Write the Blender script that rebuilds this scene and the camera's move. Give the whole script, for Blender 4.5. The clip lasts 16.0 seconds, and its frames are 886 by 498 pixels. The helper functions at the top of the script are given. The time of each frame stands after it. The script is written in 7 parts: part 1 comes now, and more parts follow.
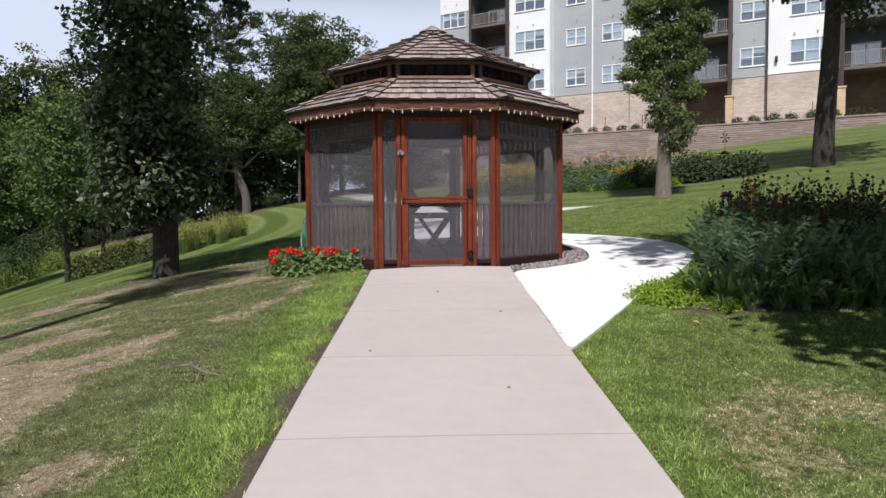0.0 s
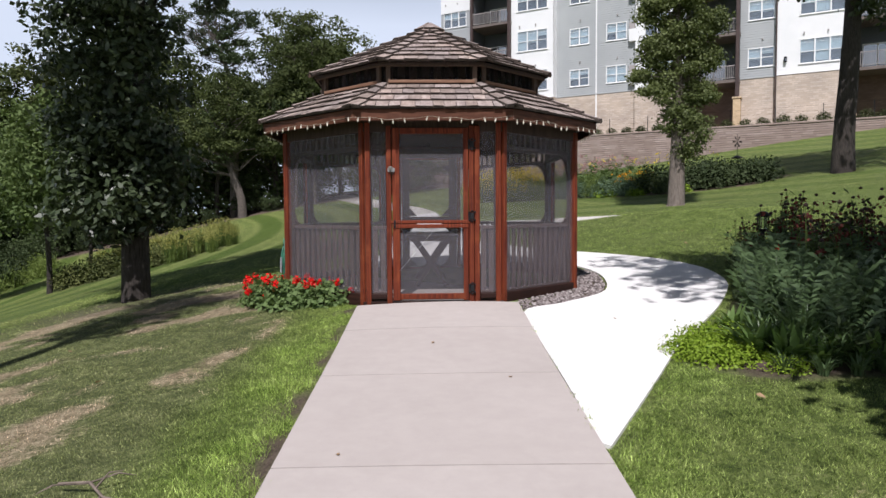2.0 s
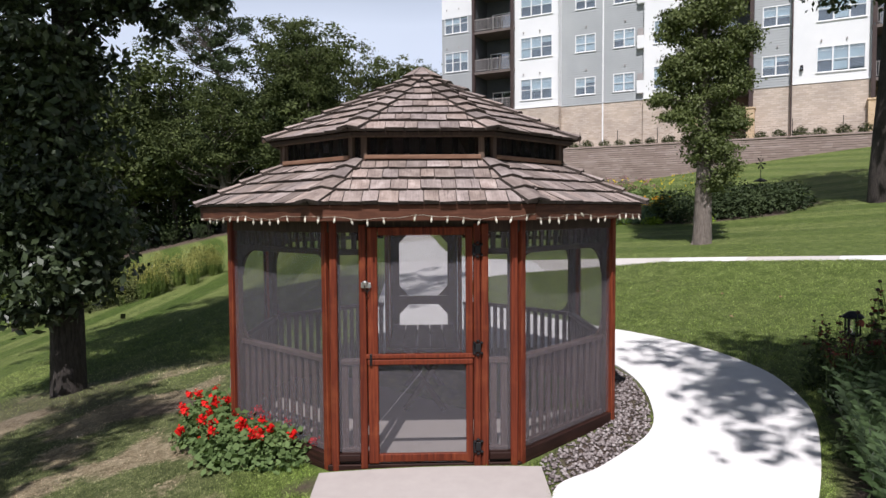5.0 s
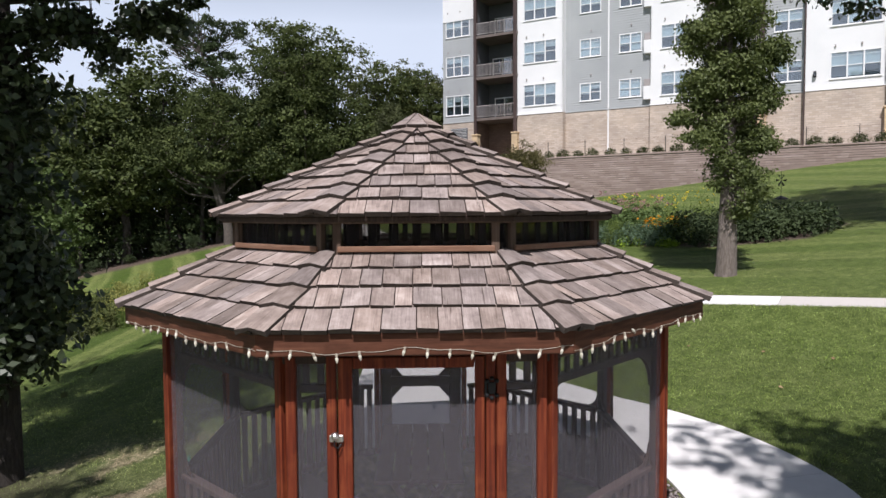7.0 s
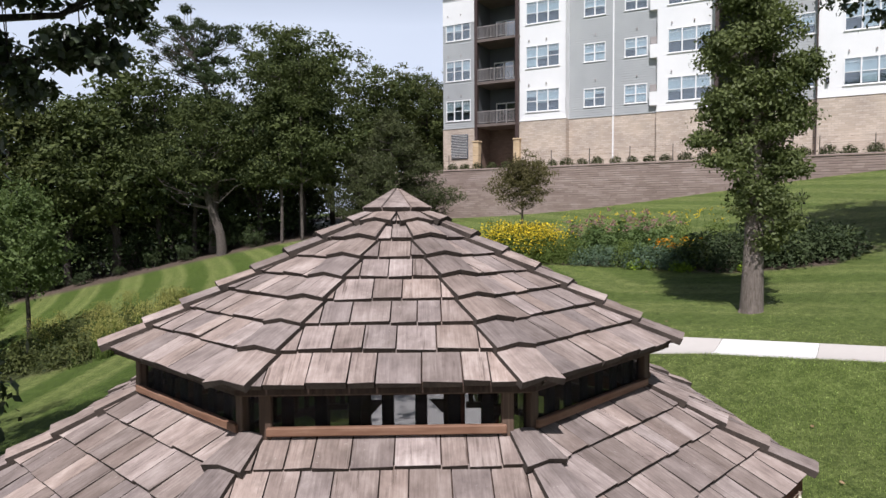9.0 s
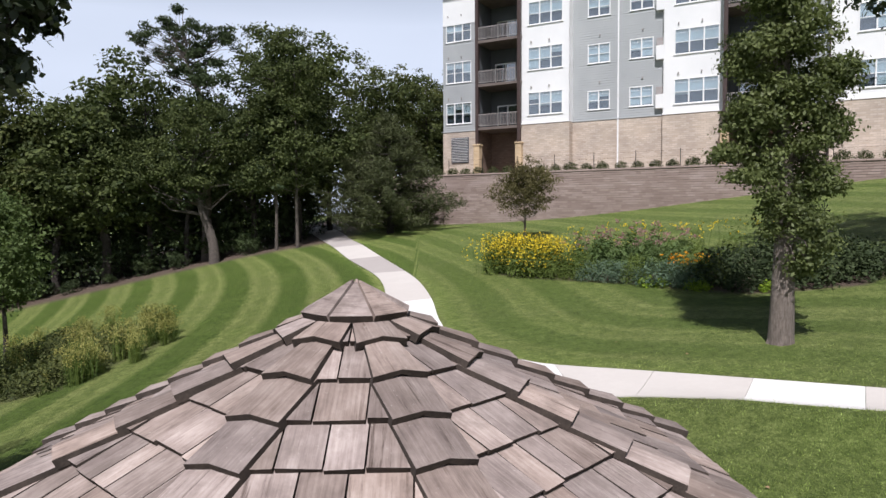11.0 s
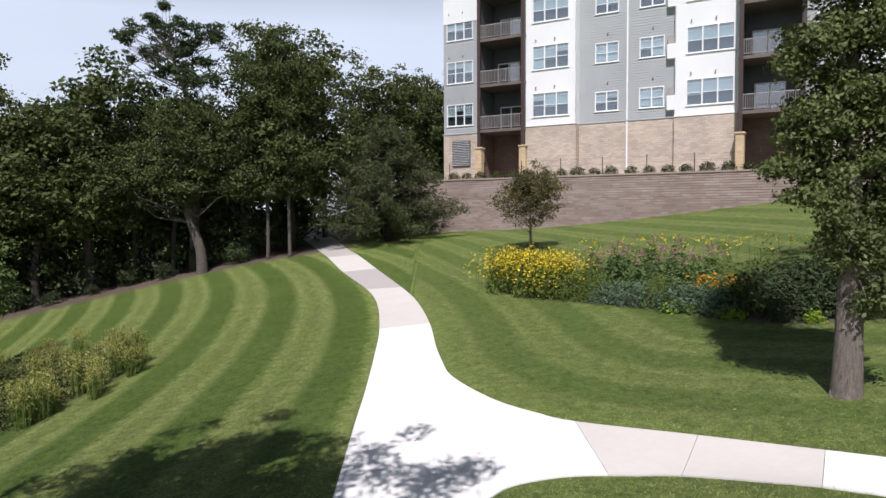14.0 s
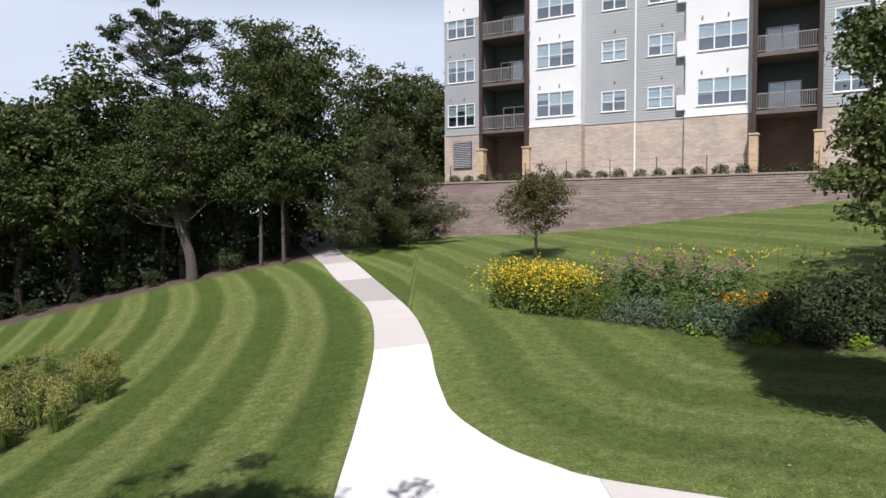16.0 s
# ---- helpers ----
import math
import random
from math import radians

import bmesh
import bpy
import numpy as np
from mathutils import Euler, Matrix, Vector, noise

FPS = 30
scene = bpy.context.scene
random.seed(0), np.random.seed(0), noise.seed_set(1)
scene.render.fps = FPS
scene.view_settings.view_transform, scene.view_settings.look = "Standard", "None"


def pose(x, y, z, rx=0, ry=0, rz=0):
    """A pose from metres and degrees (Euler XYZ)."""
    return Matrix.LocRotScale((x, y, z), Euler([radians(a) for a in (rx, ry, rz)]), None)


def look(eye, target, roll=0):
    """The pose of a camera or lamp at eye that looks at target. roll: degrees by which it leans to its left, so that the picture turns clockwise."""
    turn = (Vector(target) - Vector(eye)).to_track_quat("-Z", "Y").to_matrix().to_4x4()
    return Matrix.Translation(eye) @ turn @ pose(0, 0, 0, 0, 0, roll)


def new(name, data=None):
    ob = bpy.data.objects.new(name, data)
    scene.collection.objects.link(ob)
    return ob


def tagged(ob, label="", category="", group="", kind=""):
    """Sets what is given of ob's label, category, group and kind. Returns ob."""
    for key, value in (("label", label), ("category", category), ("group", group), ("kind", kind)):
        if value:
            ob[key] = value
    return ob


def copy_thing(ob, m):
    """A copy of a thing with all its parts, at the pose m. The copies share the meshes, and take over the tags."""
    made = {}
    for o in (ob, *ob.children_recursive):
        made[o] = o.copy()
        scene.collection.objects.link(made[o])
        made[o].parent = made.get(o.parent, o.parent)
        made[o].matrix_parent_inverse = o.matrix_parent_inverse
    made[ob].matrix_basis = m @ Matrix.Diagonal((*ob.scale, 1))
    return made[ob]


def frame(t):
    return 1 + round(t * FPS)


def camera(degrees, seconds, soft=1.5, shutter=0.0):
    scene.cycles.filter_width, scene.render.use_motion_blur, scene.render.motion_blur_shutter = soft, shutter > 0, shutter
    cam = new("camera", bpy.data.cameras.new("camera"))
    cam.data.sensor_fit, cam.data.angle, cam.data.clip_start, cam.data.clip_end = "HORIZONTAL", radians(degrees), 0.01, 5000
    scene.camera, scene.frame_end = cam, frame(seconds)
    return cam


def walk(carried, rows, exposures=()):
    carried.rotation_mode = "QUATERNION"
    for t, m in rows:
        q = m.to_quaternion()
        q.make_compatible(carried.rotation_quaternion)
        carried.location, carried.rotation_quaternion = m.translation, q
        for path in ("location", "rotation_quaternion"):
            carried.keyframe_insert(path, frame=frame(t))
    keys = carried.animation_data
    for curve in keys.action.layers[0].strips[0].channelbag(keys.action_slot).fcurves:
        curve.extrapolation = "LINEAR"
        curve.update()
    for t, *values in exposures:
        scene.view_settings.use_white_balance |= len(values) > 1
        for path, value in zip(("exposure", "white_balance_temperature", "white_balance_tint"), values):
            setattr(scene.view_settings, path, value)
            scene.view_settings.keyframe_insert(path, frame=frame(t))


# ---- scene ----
cam = camera(66.10, 16.0)
ROWS = [
    (0.0, -0.243, -11.33, 0.767, -1.985, -3.144, 0.411),
    (0.5, -0.212, -11.006, 0.79, -1.965, -3.139, 0.407),
    (1.0, -0.195, -10.68, 0.847, -1.945, -3.134, 0.404),
    (1.5, -0.174, -10.35, 0.966, -1.925, -3.129, 0.4),
    (2.0, -0.154, -10.008, 1.072, -1.906, -3.124, 0.397),
    (2.5, -0.131, -9.65, 1.165, -1.887, -3.119, 0.393),
    (3.0, -0.092, -9.286, 1.341, -1.868, -3.114, 0.39),
    (3.5, -0.053, -8.916, 1.559, -1.849, -3.109, 0.386),
    (4.0, -0.036, -8.534, 1.769, -1.83, -3.104, 0.382),
    (6.5, 0.024, -6.498, 2.75, -1.739, -3.079, 0.364),
    (7.0, 0.042, -6.085, 2.929, -1.722, -3.074, 0.361),
    (7.5, 0.055, -5.69, 3.118, -1.704, -3.069, 0.357),
    (8.0, 0.068, -5.271, 3.285, -1.687, -3.064, 0.354),
    (8.5, 0.133, -4.863, 3.471, -1.67, -3.059, 0.35),
    (9.0, 0.167, -4.464, 3.646, -1.653, -3.054, 0.346),
    (9.5, 0.213, -4.054, 3.797, -1.636, -3.049, 0.343),
    (12.0, 0.323, -2.122, 4.225, -1.555, -3.024, 0.325),
    (12.5, 0.343, -1.709, 4.307, -1.54, -3.019, 0.321),
    (13.0, 0.351, -1.299, 4.412, -1.524, -3.015, 0.318),
    (13.5, 0.379, -0.872, 4.495, -1.509, -3.01, 0.314),
    (14.0, 0.413, -0.424, 4.561, -1.494, -3.005, 0.31),
    (14.5, 0.46, 0.034, 4.638, -1.479, -3.0, 0.307),
    (15.0, 0.482, 0.504, 4.716, -1.464, -2.995, 0.303),
    (15.5, 0.476, 0.995, 4.787, -1.449, -2.99, 0.3),
    (16.0, 0.471, 1.497, 4.847, -1.435, -2.985, 0.296),
]
walk(cam, [(t, pose(x, y, z, 90 + pitch, roll, yaw)) for t, x, y, z, yaw, pitch, roll in ROWS])

# ---- world, sun and exposure ----
SUN_EL, SUN_AZ = 55.0, 9.0          # height of the sun; degrees by which the shadows turn right of +y
scene.view_settings.exposure = 0.0
world = bpy.data.worlds.new("sky")
scene.world = world
world.use_nodes = True
wn, wl = world.node_tree.nodes, world.node_tree.links
sky = wn.new("ShaderNodeTexSky")
sky.sky_type, sky.sun_disc = "NISHITA", False
sky.sun_elevation, sky.sun_rotation = radians(SUN_EL), radians(180 + SUN_AZ)
sky.air_density, sky.dust_density, sky.ozone_density = 1.0, 1.0, 1.4
coord = wn.new("ShaderNodeTexCoord")
stretch = wn.new("ShaderNodeMapping")
stretch.inputs["Scale"].default_value = (1.2, 1.2, 4.0)
cloud = wn.new("ShaderNodeTexNoise")
cloud.inputs["Scale"].default_value, cloud.inputs["Detail"].default_value = 1.6, 7
ramp = wn.new("ShaderNodeValToRGB")
ramp.color_ramp.elements[0].position, ramp.color_ramp.elements[1].position = 0.40, 0.80
cover = wn.new("ShaderNodeMath")
cover.operation = "MULTIPLY"
cover.inputs[1].default_value = 0.12
mixer = wn.new("ShaderNodeMix")
mixer.data_type = "RGBA"
mixer.inputs["B"].default_value = (16.6, 18.3, 22.4, 1)
back = wn["Background"]
back.inputs["Strength"].default_value = 0.046
wl.new(coord.outputs["Generated"], stretch.inputs["Vector"])
wl.new(stretch.outputs["Vector"], cloud.inputs["Vector"])
wl.new(cloud.outputs["Fac"], ramp.inputs["Fac"])
wl.new(ramp.outputs["Color"], cover.inputs[0])
apart = wn.new("ShaderNodeSeparateXYZ")
haze = wn.new("ShaderNodeMapRange")
haze.inputs["From Min"].default_value, haze.inputs["From Max"].default_value = 0.26, 0.42
haze.inputs["To Min"].default_value, haze.inputs["To Max"].default_value = 0.88, 0.0
total = wn.new("ShaderNodeMath")
total.operation, total.use_clamp = "ADD", True
wl.new(coord.outputs["Generated"], apart.inputs[0])
wl.new(apart.outputs["Z"], haze.inputs["Value"])
wl.new(haze.outputs[0], total.inputs[0])
wl.new(cover.outputs[0], total.inputs[1])
wl.new(total.outputs[0], mixer.inputs["Factor"])
wl.new(sky.outputs["Color"], mixer.inputs["A"])
wl.new(mixer.outputs["Result"], back.inputs["Color"])

sun = new("sun", bpy.data.lights.new("sun", "SUN"))
sun.data.energy, sun.data.angle, sun.data.color = 5.7, radians(0.55), (1.0, 0.960, 0.995)
sun.matrix_world = look((-math.sin(radians(SUN_AZ)) * 10, -math.cos(radians(SUN_AZ)) * 10, 10 * math.tan(radians(SUN_EL))), (0, 0, 0))

# ---- materials ----
class Nodes:
    """Small helper that writes a node material."""

    def __init__(self, name, rough=0.8, metal=0.0, spec=0.4):
        self.m = bpy.data.materials.new(name)
        self.m.use_nodes = True
        self.n, self.l = self.m.node_tree.nodes, self.m.node_tree.links
        self.b = self.n["Principled BSDF"]
        self.b.inputs["Roughness"].default_value = rough
        self.b.inputs["Metallic"].default_value = metal
        self.b.inputs["Specular IOR Level"].default_value = spec

    def place(self, kind="position", scale=(1, 1, 1)):
        if kind == "position":
            out = self.n.new("ShaderNodeNewGeometry").outputs["Position"]
        else:
            out = self.n.new("ShaderNodeTexCoord").outputs[kind]
        if tuple(scale) == (1, 1, 1):
            return out
        mp = self.n.new("ShaderNodeMapping")
        mp.inputs["Scale"].default_value = scale
        self.l.new(out, mp.inputs["Vector"])
        return mp.outputs["Vector"]

    def noise(self, vec, scale, detail=4, rough=0.55):
        t = self.n.new("ShaderNodeTexNoise")
        t.inputs["Scale"].default_value, t.inputs["Detail"].default_value = scale, detail
        t.inputs["Roughness"].default_value = rough
        self.l.new(vec, t.inputs["Vector"])
        return t.outputs["Fac"]

    def ramp(self, fac, stops):
        r = self.n.new("ShaderNodeValToRGB")
        e = r.color_ramp.elements
        while len(e) < len(stops):
            e.new(0.5)
        for el, (p, c) in zip(e, stops):
            el.position = p
            el.color = (*c, 1) if len(c) == 3 else c
        self.l.new(fac, r.inputs["Fac"])
        return r.outputs["Color"]

    def math(self, op, a, b=None, c=None, clamp=False):
        t = self.n.new("ShaderNodeMath")
        t.operation, t.use_clamp = op, clamp
        for i, v in enumerate((a, b, c)):
            if v is None:
                continue
            if isinstance(v, (int, float)):
                t.inputs[i].default_value = v
            else:
                self.l.new(v, t.inputs[i])
        return t.outputs[0]

    def mix(self, fac, a, b, mode="MIX"):
        t = self.n.new("ShaderNodeMix")
        t.data_type, t.blend_type = "RGBA", mode
        for key, v in (("Factor", fac), ("A", a), ("B", b)):
            if isinstance(v, (int, float)):
                t.inputs[key].default_value = v
            elif isinstance(v, tuple):
                t.inputs[key].default_value = (*v, 1)
            else:
                self.l.new(v, t.inputs[key])
        return t.outputs["Result"]

    def attr(self, name):
        t = self.n.new("ShaderNodeAttribute")
        t.attribute_name = name
        return t.outputs["Fac"]

    def rand(self):
        return self.n.new("ShaderNodeObjectInfo").outputs["Random"]

    def island(self):
        return self.n.new("ShaderNodeNewGeometry").outputs["Random Per Island"]

    def colour(self, sock):
        if isinstance(sock, tuple):
            self.b.inputs["Base Color"].default_value = (*sock, 1)
        else:
            self.l.new(sock, self.b.inputs["Base Color"])

    def bump(self, height, strength=0.3, distance=0.01):
        t = self.n.new("ShaderNodeBump")
        t.inputs["Strength"].default_value, t.inputs["Distance"].default_value = strength, distance
        self.l.new(height, t.inputs["Height"])
        self.l.new(t.outputs["Normal"], self.b.inputs["Normal"])

    def pass_light(self, amount, colour):
        """Light that passes a thin leaf."""
        t = self.n.new("ShaderNodeBsdfTranslucent")
        if isinstance(colour, tuple):
            t.inputs["Color"].default_value = (*colour, 1)
        else:
            self.l.new(colour, t.inputs["Color"])
        x = self.n.new("ShaderNodeMixShader")
        x.inputs[0].default_value = amount
        self.l.new(self.b.outputs[0], x.inputs[1])
        self.l.new(t.outputs[0], x.inputs[2])
        self.l.new(x.outputs[0], self.n["Material Output"].inputs["Surface"])


def plain(name, c1, c2, scale, rough=0.8, fine=40, bump=0.2, dist=0.004, metal=0.0, vec="position", stretch=(1, 1, 1), spec=0.4):
    """Two tones at a large and a fine scale, with a fine relief."""
    k = Nodes(name, rough, metal, spec)
    v = k.place(vec, stretch)
    big, small = k.noise(v, scale), k.noise(v, fine, 3)
    f = k.math("ADD", k.math("MULTIPLY", big, 0.65), k.math("MULTIPLY", small, 0.35))
    k.colour(k.ramp(f, [(0.33, c1), (0.67, c2)]))
    if bump:
        k.bump(small, bump, dist)
    return k.m


def leafy(name, c1, c2, rough=0.6, passes=0.25, spec=0.15):
    """Foliage: each leaf has its own tone, clumps differ."""
    k = Nodes(name, rough, 0, spec)
    isl = k.island()
    big = k.noise(k.place(), 0.45, 4)
    f = k.math("ADD", k.math("MULTIPLY", isl, 0.50), k.math("MULTIPLY_ADD", big, 1.15, -0.225))
    col = k.ramp(f, [(0.2, c1), (0.9, c2)])
    k.colour(col)
    k.pass_light(passes, k.mix(0.5, col, (c2[0] * 1.5, c2[1] * 1.6, c2[2] * 0.8)))
    return k.m


def lawn(name, blade=False):
    """Mown grass: stripes, dry and lush places and bare soil follow the lawn's own marks."""
    k = Nodes(name, 0.75, 0, 0.2)
    p = k.place()
    fine, tuft, mid, big = k.noise(p, 60, 4, 0.6), k.noise(p, 15, 6, 0.72), k.noise(p, 4, 6, 0.65), k.noise(p, 0.4, 3)
    grain = k.math("ADD", k.math("MULTIPLY", fine, 0.35), k.math("ADD", k.math("MULTIPLY", tuft, 0.40), k.math("MULTIPLY", mid, 0.25)))
    green = k.ramp(grain, [(0.39, (0.031, 0.055, 0.010)), (0.50, (0.103, 0.152, 0.029)), (0.61, (0.218, 0.280, 0.080))])
    green = k.mix(k.math("MULTIPLY", big, 0.40), green, k.ramp(grain, [(0.40, (0.060, 0.068, 0.022)), (0.60, (0.225, 0.215, 0.100))]))
    lush = k.mix(k.math("MULTIPLY", k.attr("lush"), 0.72), green, k.ramp(grain, [(0.40, (0.062, 0.105, 0.018)), (0.5, (0.155, 0.220, 0.044)), (0.60, (0.29, 0.36, 0.11))]))
    light = k.mix(1.0, lush, (1.45, 1.31, 1.52), "MULTIPLY")
    dark = k.mix(1.0, lush, (0.60, 0.70, 0.50), "MULTIPLY")
    turn = k.math("ADD", k.math("MULTIPLY", k.math("ADD", k.attr("mow"), 3.28), 2 * math.pi / 2.77), k.math("MULTIPLY_ADD", mid, 0.9, -0.45))
    band = k.math("MULTIPLY_ADD", k.math("COSINE", turn), 1.1, 0.5, clamp=True)
    twice = k.math("COSINE", k.math("MULTIPLY", turn, 2.0))
    band = k.math("MULTIPLY", band, k.math("MULTIPLY_ADD", twice, -0.26, 0.86))
    striped = k.mix(k.math("ADD", band, k.math("MULTIPLY_ADD", k.noise(p, 0.7, 4), 0.5, -0.25), clamp=True), dark, light)
    strong = k.math("MULTIPLY", k.attr("cut"), k.math("MULTIPLY_ADD", k.noise(p, 0.22, 3), 0.9, 0.48), clamp=True)
    cut = k.mix(strong, lush, striped)
    olive = k.ramp(grain, [(0.39, (0.038, 0.046, 0.018)), (0.5, (0.104, 0.116, 0.047)), (0.61, (0.23, 0.23, 0.115))])
    cut = k.mix(k.math("MULTIPLY", k.attr("dry"), 0.72), cut, olive)
    straw = k.ramp(grain, [(0.38, (0.14, 0.098, 0.058)), (0.5, (0.35, 0.265, 0.175)), (0.62, (0.58, 0.47, 0.34))])
    patch = k.ramp(k.math("ADD", k.attr("bare"), k.math("MULTIPLY_ADD", tuft, 1.3, -0.65)), [(0.22, (0, 0, 0)), (0.60, (1, 1, 1))])
    dried = k.mix(k.math("MULTIPLY", patch, 0.72), cut, straw)
    soil = k.ramp(fine, [(0.3, (0.060, 0.042, 0.032)), (0.7, (0.165, 0.125, 0.10))])
    col = k.mix(k.attr("soil"), dried, soil)
    if blade:
        col = k.mix(1.0, dried, (2.36, 2.28, 2.6), "MULTIPLY")
        shade = k.math("MULTIPLY_ADD", k.math("POWER", k.island(), 1.4), 1.15, 0.60)
        mul = k.n.new("ShaderNodeVectorMath")
        mul.operation = "SCALE"
        k.l.new(col, mul.inputs[0])
        k.l.new(shade, mul.inputs["Scale"])
        col = mul.outputs[0]
        k.colour(col)
        k.pass_light(0.5, col)
        return k.m
    k.colour(col)
    k.bump(k.math("ADD", grain, k.noise(p, 140, 2)), 0.8, 0.035)
    return k.m


def concrete(name, c1, c2, stain):
    k = Nodes(name, 0.9, 0, 0.3)
    p = k.place()
    big, mid, fine = k.noise(p, 0.7, 5), k.noise(p, 7, 6, 0.65), k.noise(p, 220, 2)
    col = k.ramp(k.math("ADD", k.math("MULTIPLY", big, 0.5), k.math("MULTIPLY", mid, 0.5)), [(0.32, c1), (0.68, c2)])
    col = k.mix(k.math("MULTIPLY", k.rand(), 0.22), col, stain)
    spots = k.ramp(k.noise(p, 26, 3, 0.7), [(0.69, (0, 0, 0)), (0.76, (1, 1, 1))])
    col = k.mix(k.math("MULTIPLY", spots, 0.35), col, stain)
    col = k.mix(k.math("MULTIPLY", fine, 0.16), col, (c1[0] * 0.6, c1[1] * 0.6, c1[2] * 0.6))
    k.colour(col)
    k.bump(k.math("ADD", fine, mid), 0.25, 0.004)
    return k.m


def cedar(name):
    """Weathered shingle: grain runs down the slope, each piece has its own tone, stains and lichen."""
    k = Nodes(name, 0.85, 0, 0.25)
    grain = k.noise(k.place("UV", (85, 3.5, 1)), 1.0, 4, 0.65)
    blotch = k.noise(k.place("UV", (7, 4.5, 1)), 1.0, 5, 0.65)
    rnd = k.rand()
    f = k.math("ADD", k.math("MULTIPLY", grain, 0.36), k.math("MULTIPLY", blotch, 0.64))
    grey = k.ramp(f, [(0.30, (0.120, 0.096, 0.090)), (0.5, (0.265, 0.220, 0.204)), (0.72, (0.45, 0.39, 0.365))])
    warm = k.ramp(f, [(0.30, (0.125, 0.092, 0.078)), (0.5, (0.285, 0.222, 0.190)), (0.72, (0.47, 0.39, 0.345))])
    col = k.mix(rnd, grey, warm)
    tone = k.math("MULTIPLY_ADD", k.math("FRACT", k.math("MULTIPLY", rnd, 13.7)), 0.62, 0.70)
    mul = k.n.new("ShaderNodeVectorMath")
    mul.operation = "SCALE"
    k.l.new(col, mul.inputs[0])
    k.l.new(tone, mul.inputs["Scale"])
    crack = k.ramp(k.noise(k.place("UV", (34, 1.6, 1)), 1.0, 5, 0.7), [(0.31, (0.36, 0.33, 0.31)), (0.42, (1, 1, 1))])
    stain = k.ramp(k.noise(k.place(), 5.5, 6, 0.72), [(0.52, (0, 0, 0)), (0.68, (1, 1, 1))])
    lichen = k.ramp(k.noise(k.place(), 48, 3, 0.6), [(0.68, (0, 0, 0)), (0.73, (1, 1, 1))])
    col = k.mix(k.math("MULTIPLY", stain, 0.45), mul.outputs[0], (0.150, 0.122, 0.105))
    col = k.mix(1.0, col, crack, "MULTIPLY")
    k.colour(k.mix(k.math("MULTIPLY", lichen, 0.5), col, (0.47, 0.44, 0.40)))
    k.bump(k.math("ADD", grain, k.math("MULTIPLY", blotch, 0.6)), 0.7, 0.006)
    return k.m


def stained(name, c1, c2, c3, stretch=(55, 55, 2.2)):
    """Stained boards with long grain and worn, lighter places."""
    k = Nodes(name, 0.65, 0, 0.2)
    g = k.noise(k.place("position", stretch), 1.0, 4, 0.6)
    wear = k.noise(k.place(), 4.5, 5, 0.6)
    col = k.ramp(g, [(0.3, c1), (0.55, c2), (0.8, c3)])
    col = k.mix(k.math("MULTIPLY", k.rand(), 0.35), col, c1)
    k.colour(k.mix(k.math("MULTIPLY", k.ramp(wear, [(0.52, (0, 0, 0)), (0.75, (1, 1, 1))]), 0.45), col, c3))
    k.bump(g, 0.25, 0.003)
    return k.m


def screening(name, open_part, wires=(0.085, 0.082, 0.090)):
    """Insect screen: fine dark wires that let part of the light by."""
    k = Nodes(name, 0.75, 0, 0.3)
    k.colour(wires)
    t = k.n.new("ShaderNodeBsdfTransparent")
    x = k.n.new("ShaderNodeMixShader")
    dust = k.noise(k.place(), 3.0, 4)
    k.l.new(k.math("MULTIPLY_ADD", dust, 0.10, open_part - 0.05), x.inputs[0])
    k.l.new(k.b.outputs[0], x.inputs[1])
    k.l.new(t.outputs[0], x.inputs[2])
    k.l.new(x.outputs[0], k.n["Material Output"].inputs["Surface"])
    return k.m


def pane_glass(name, gloss):
    k = Nodes(name)
    t = k.n.new("ShaderNodeBsdfTransparent")
    t.inputs["Color"].default_value = (0.82, 0.88, 0.9, 1)
    g = k.n.new("ShaderNodeBsdfGlossy")
    g.inputs["Roughness"].default_value = 0.03
    x = k.n.new("ShaderNodeMixShader")
    x.inputs[0].default_value = gloss
    k.l.new(t.outputs[0], x.inputs[1])
    k.l.new(g.outputs[0], x.inputs[2])
    k.l.new(x.outputs[0], k.n["Material Output"].inputs["Surface"])
    return k.m


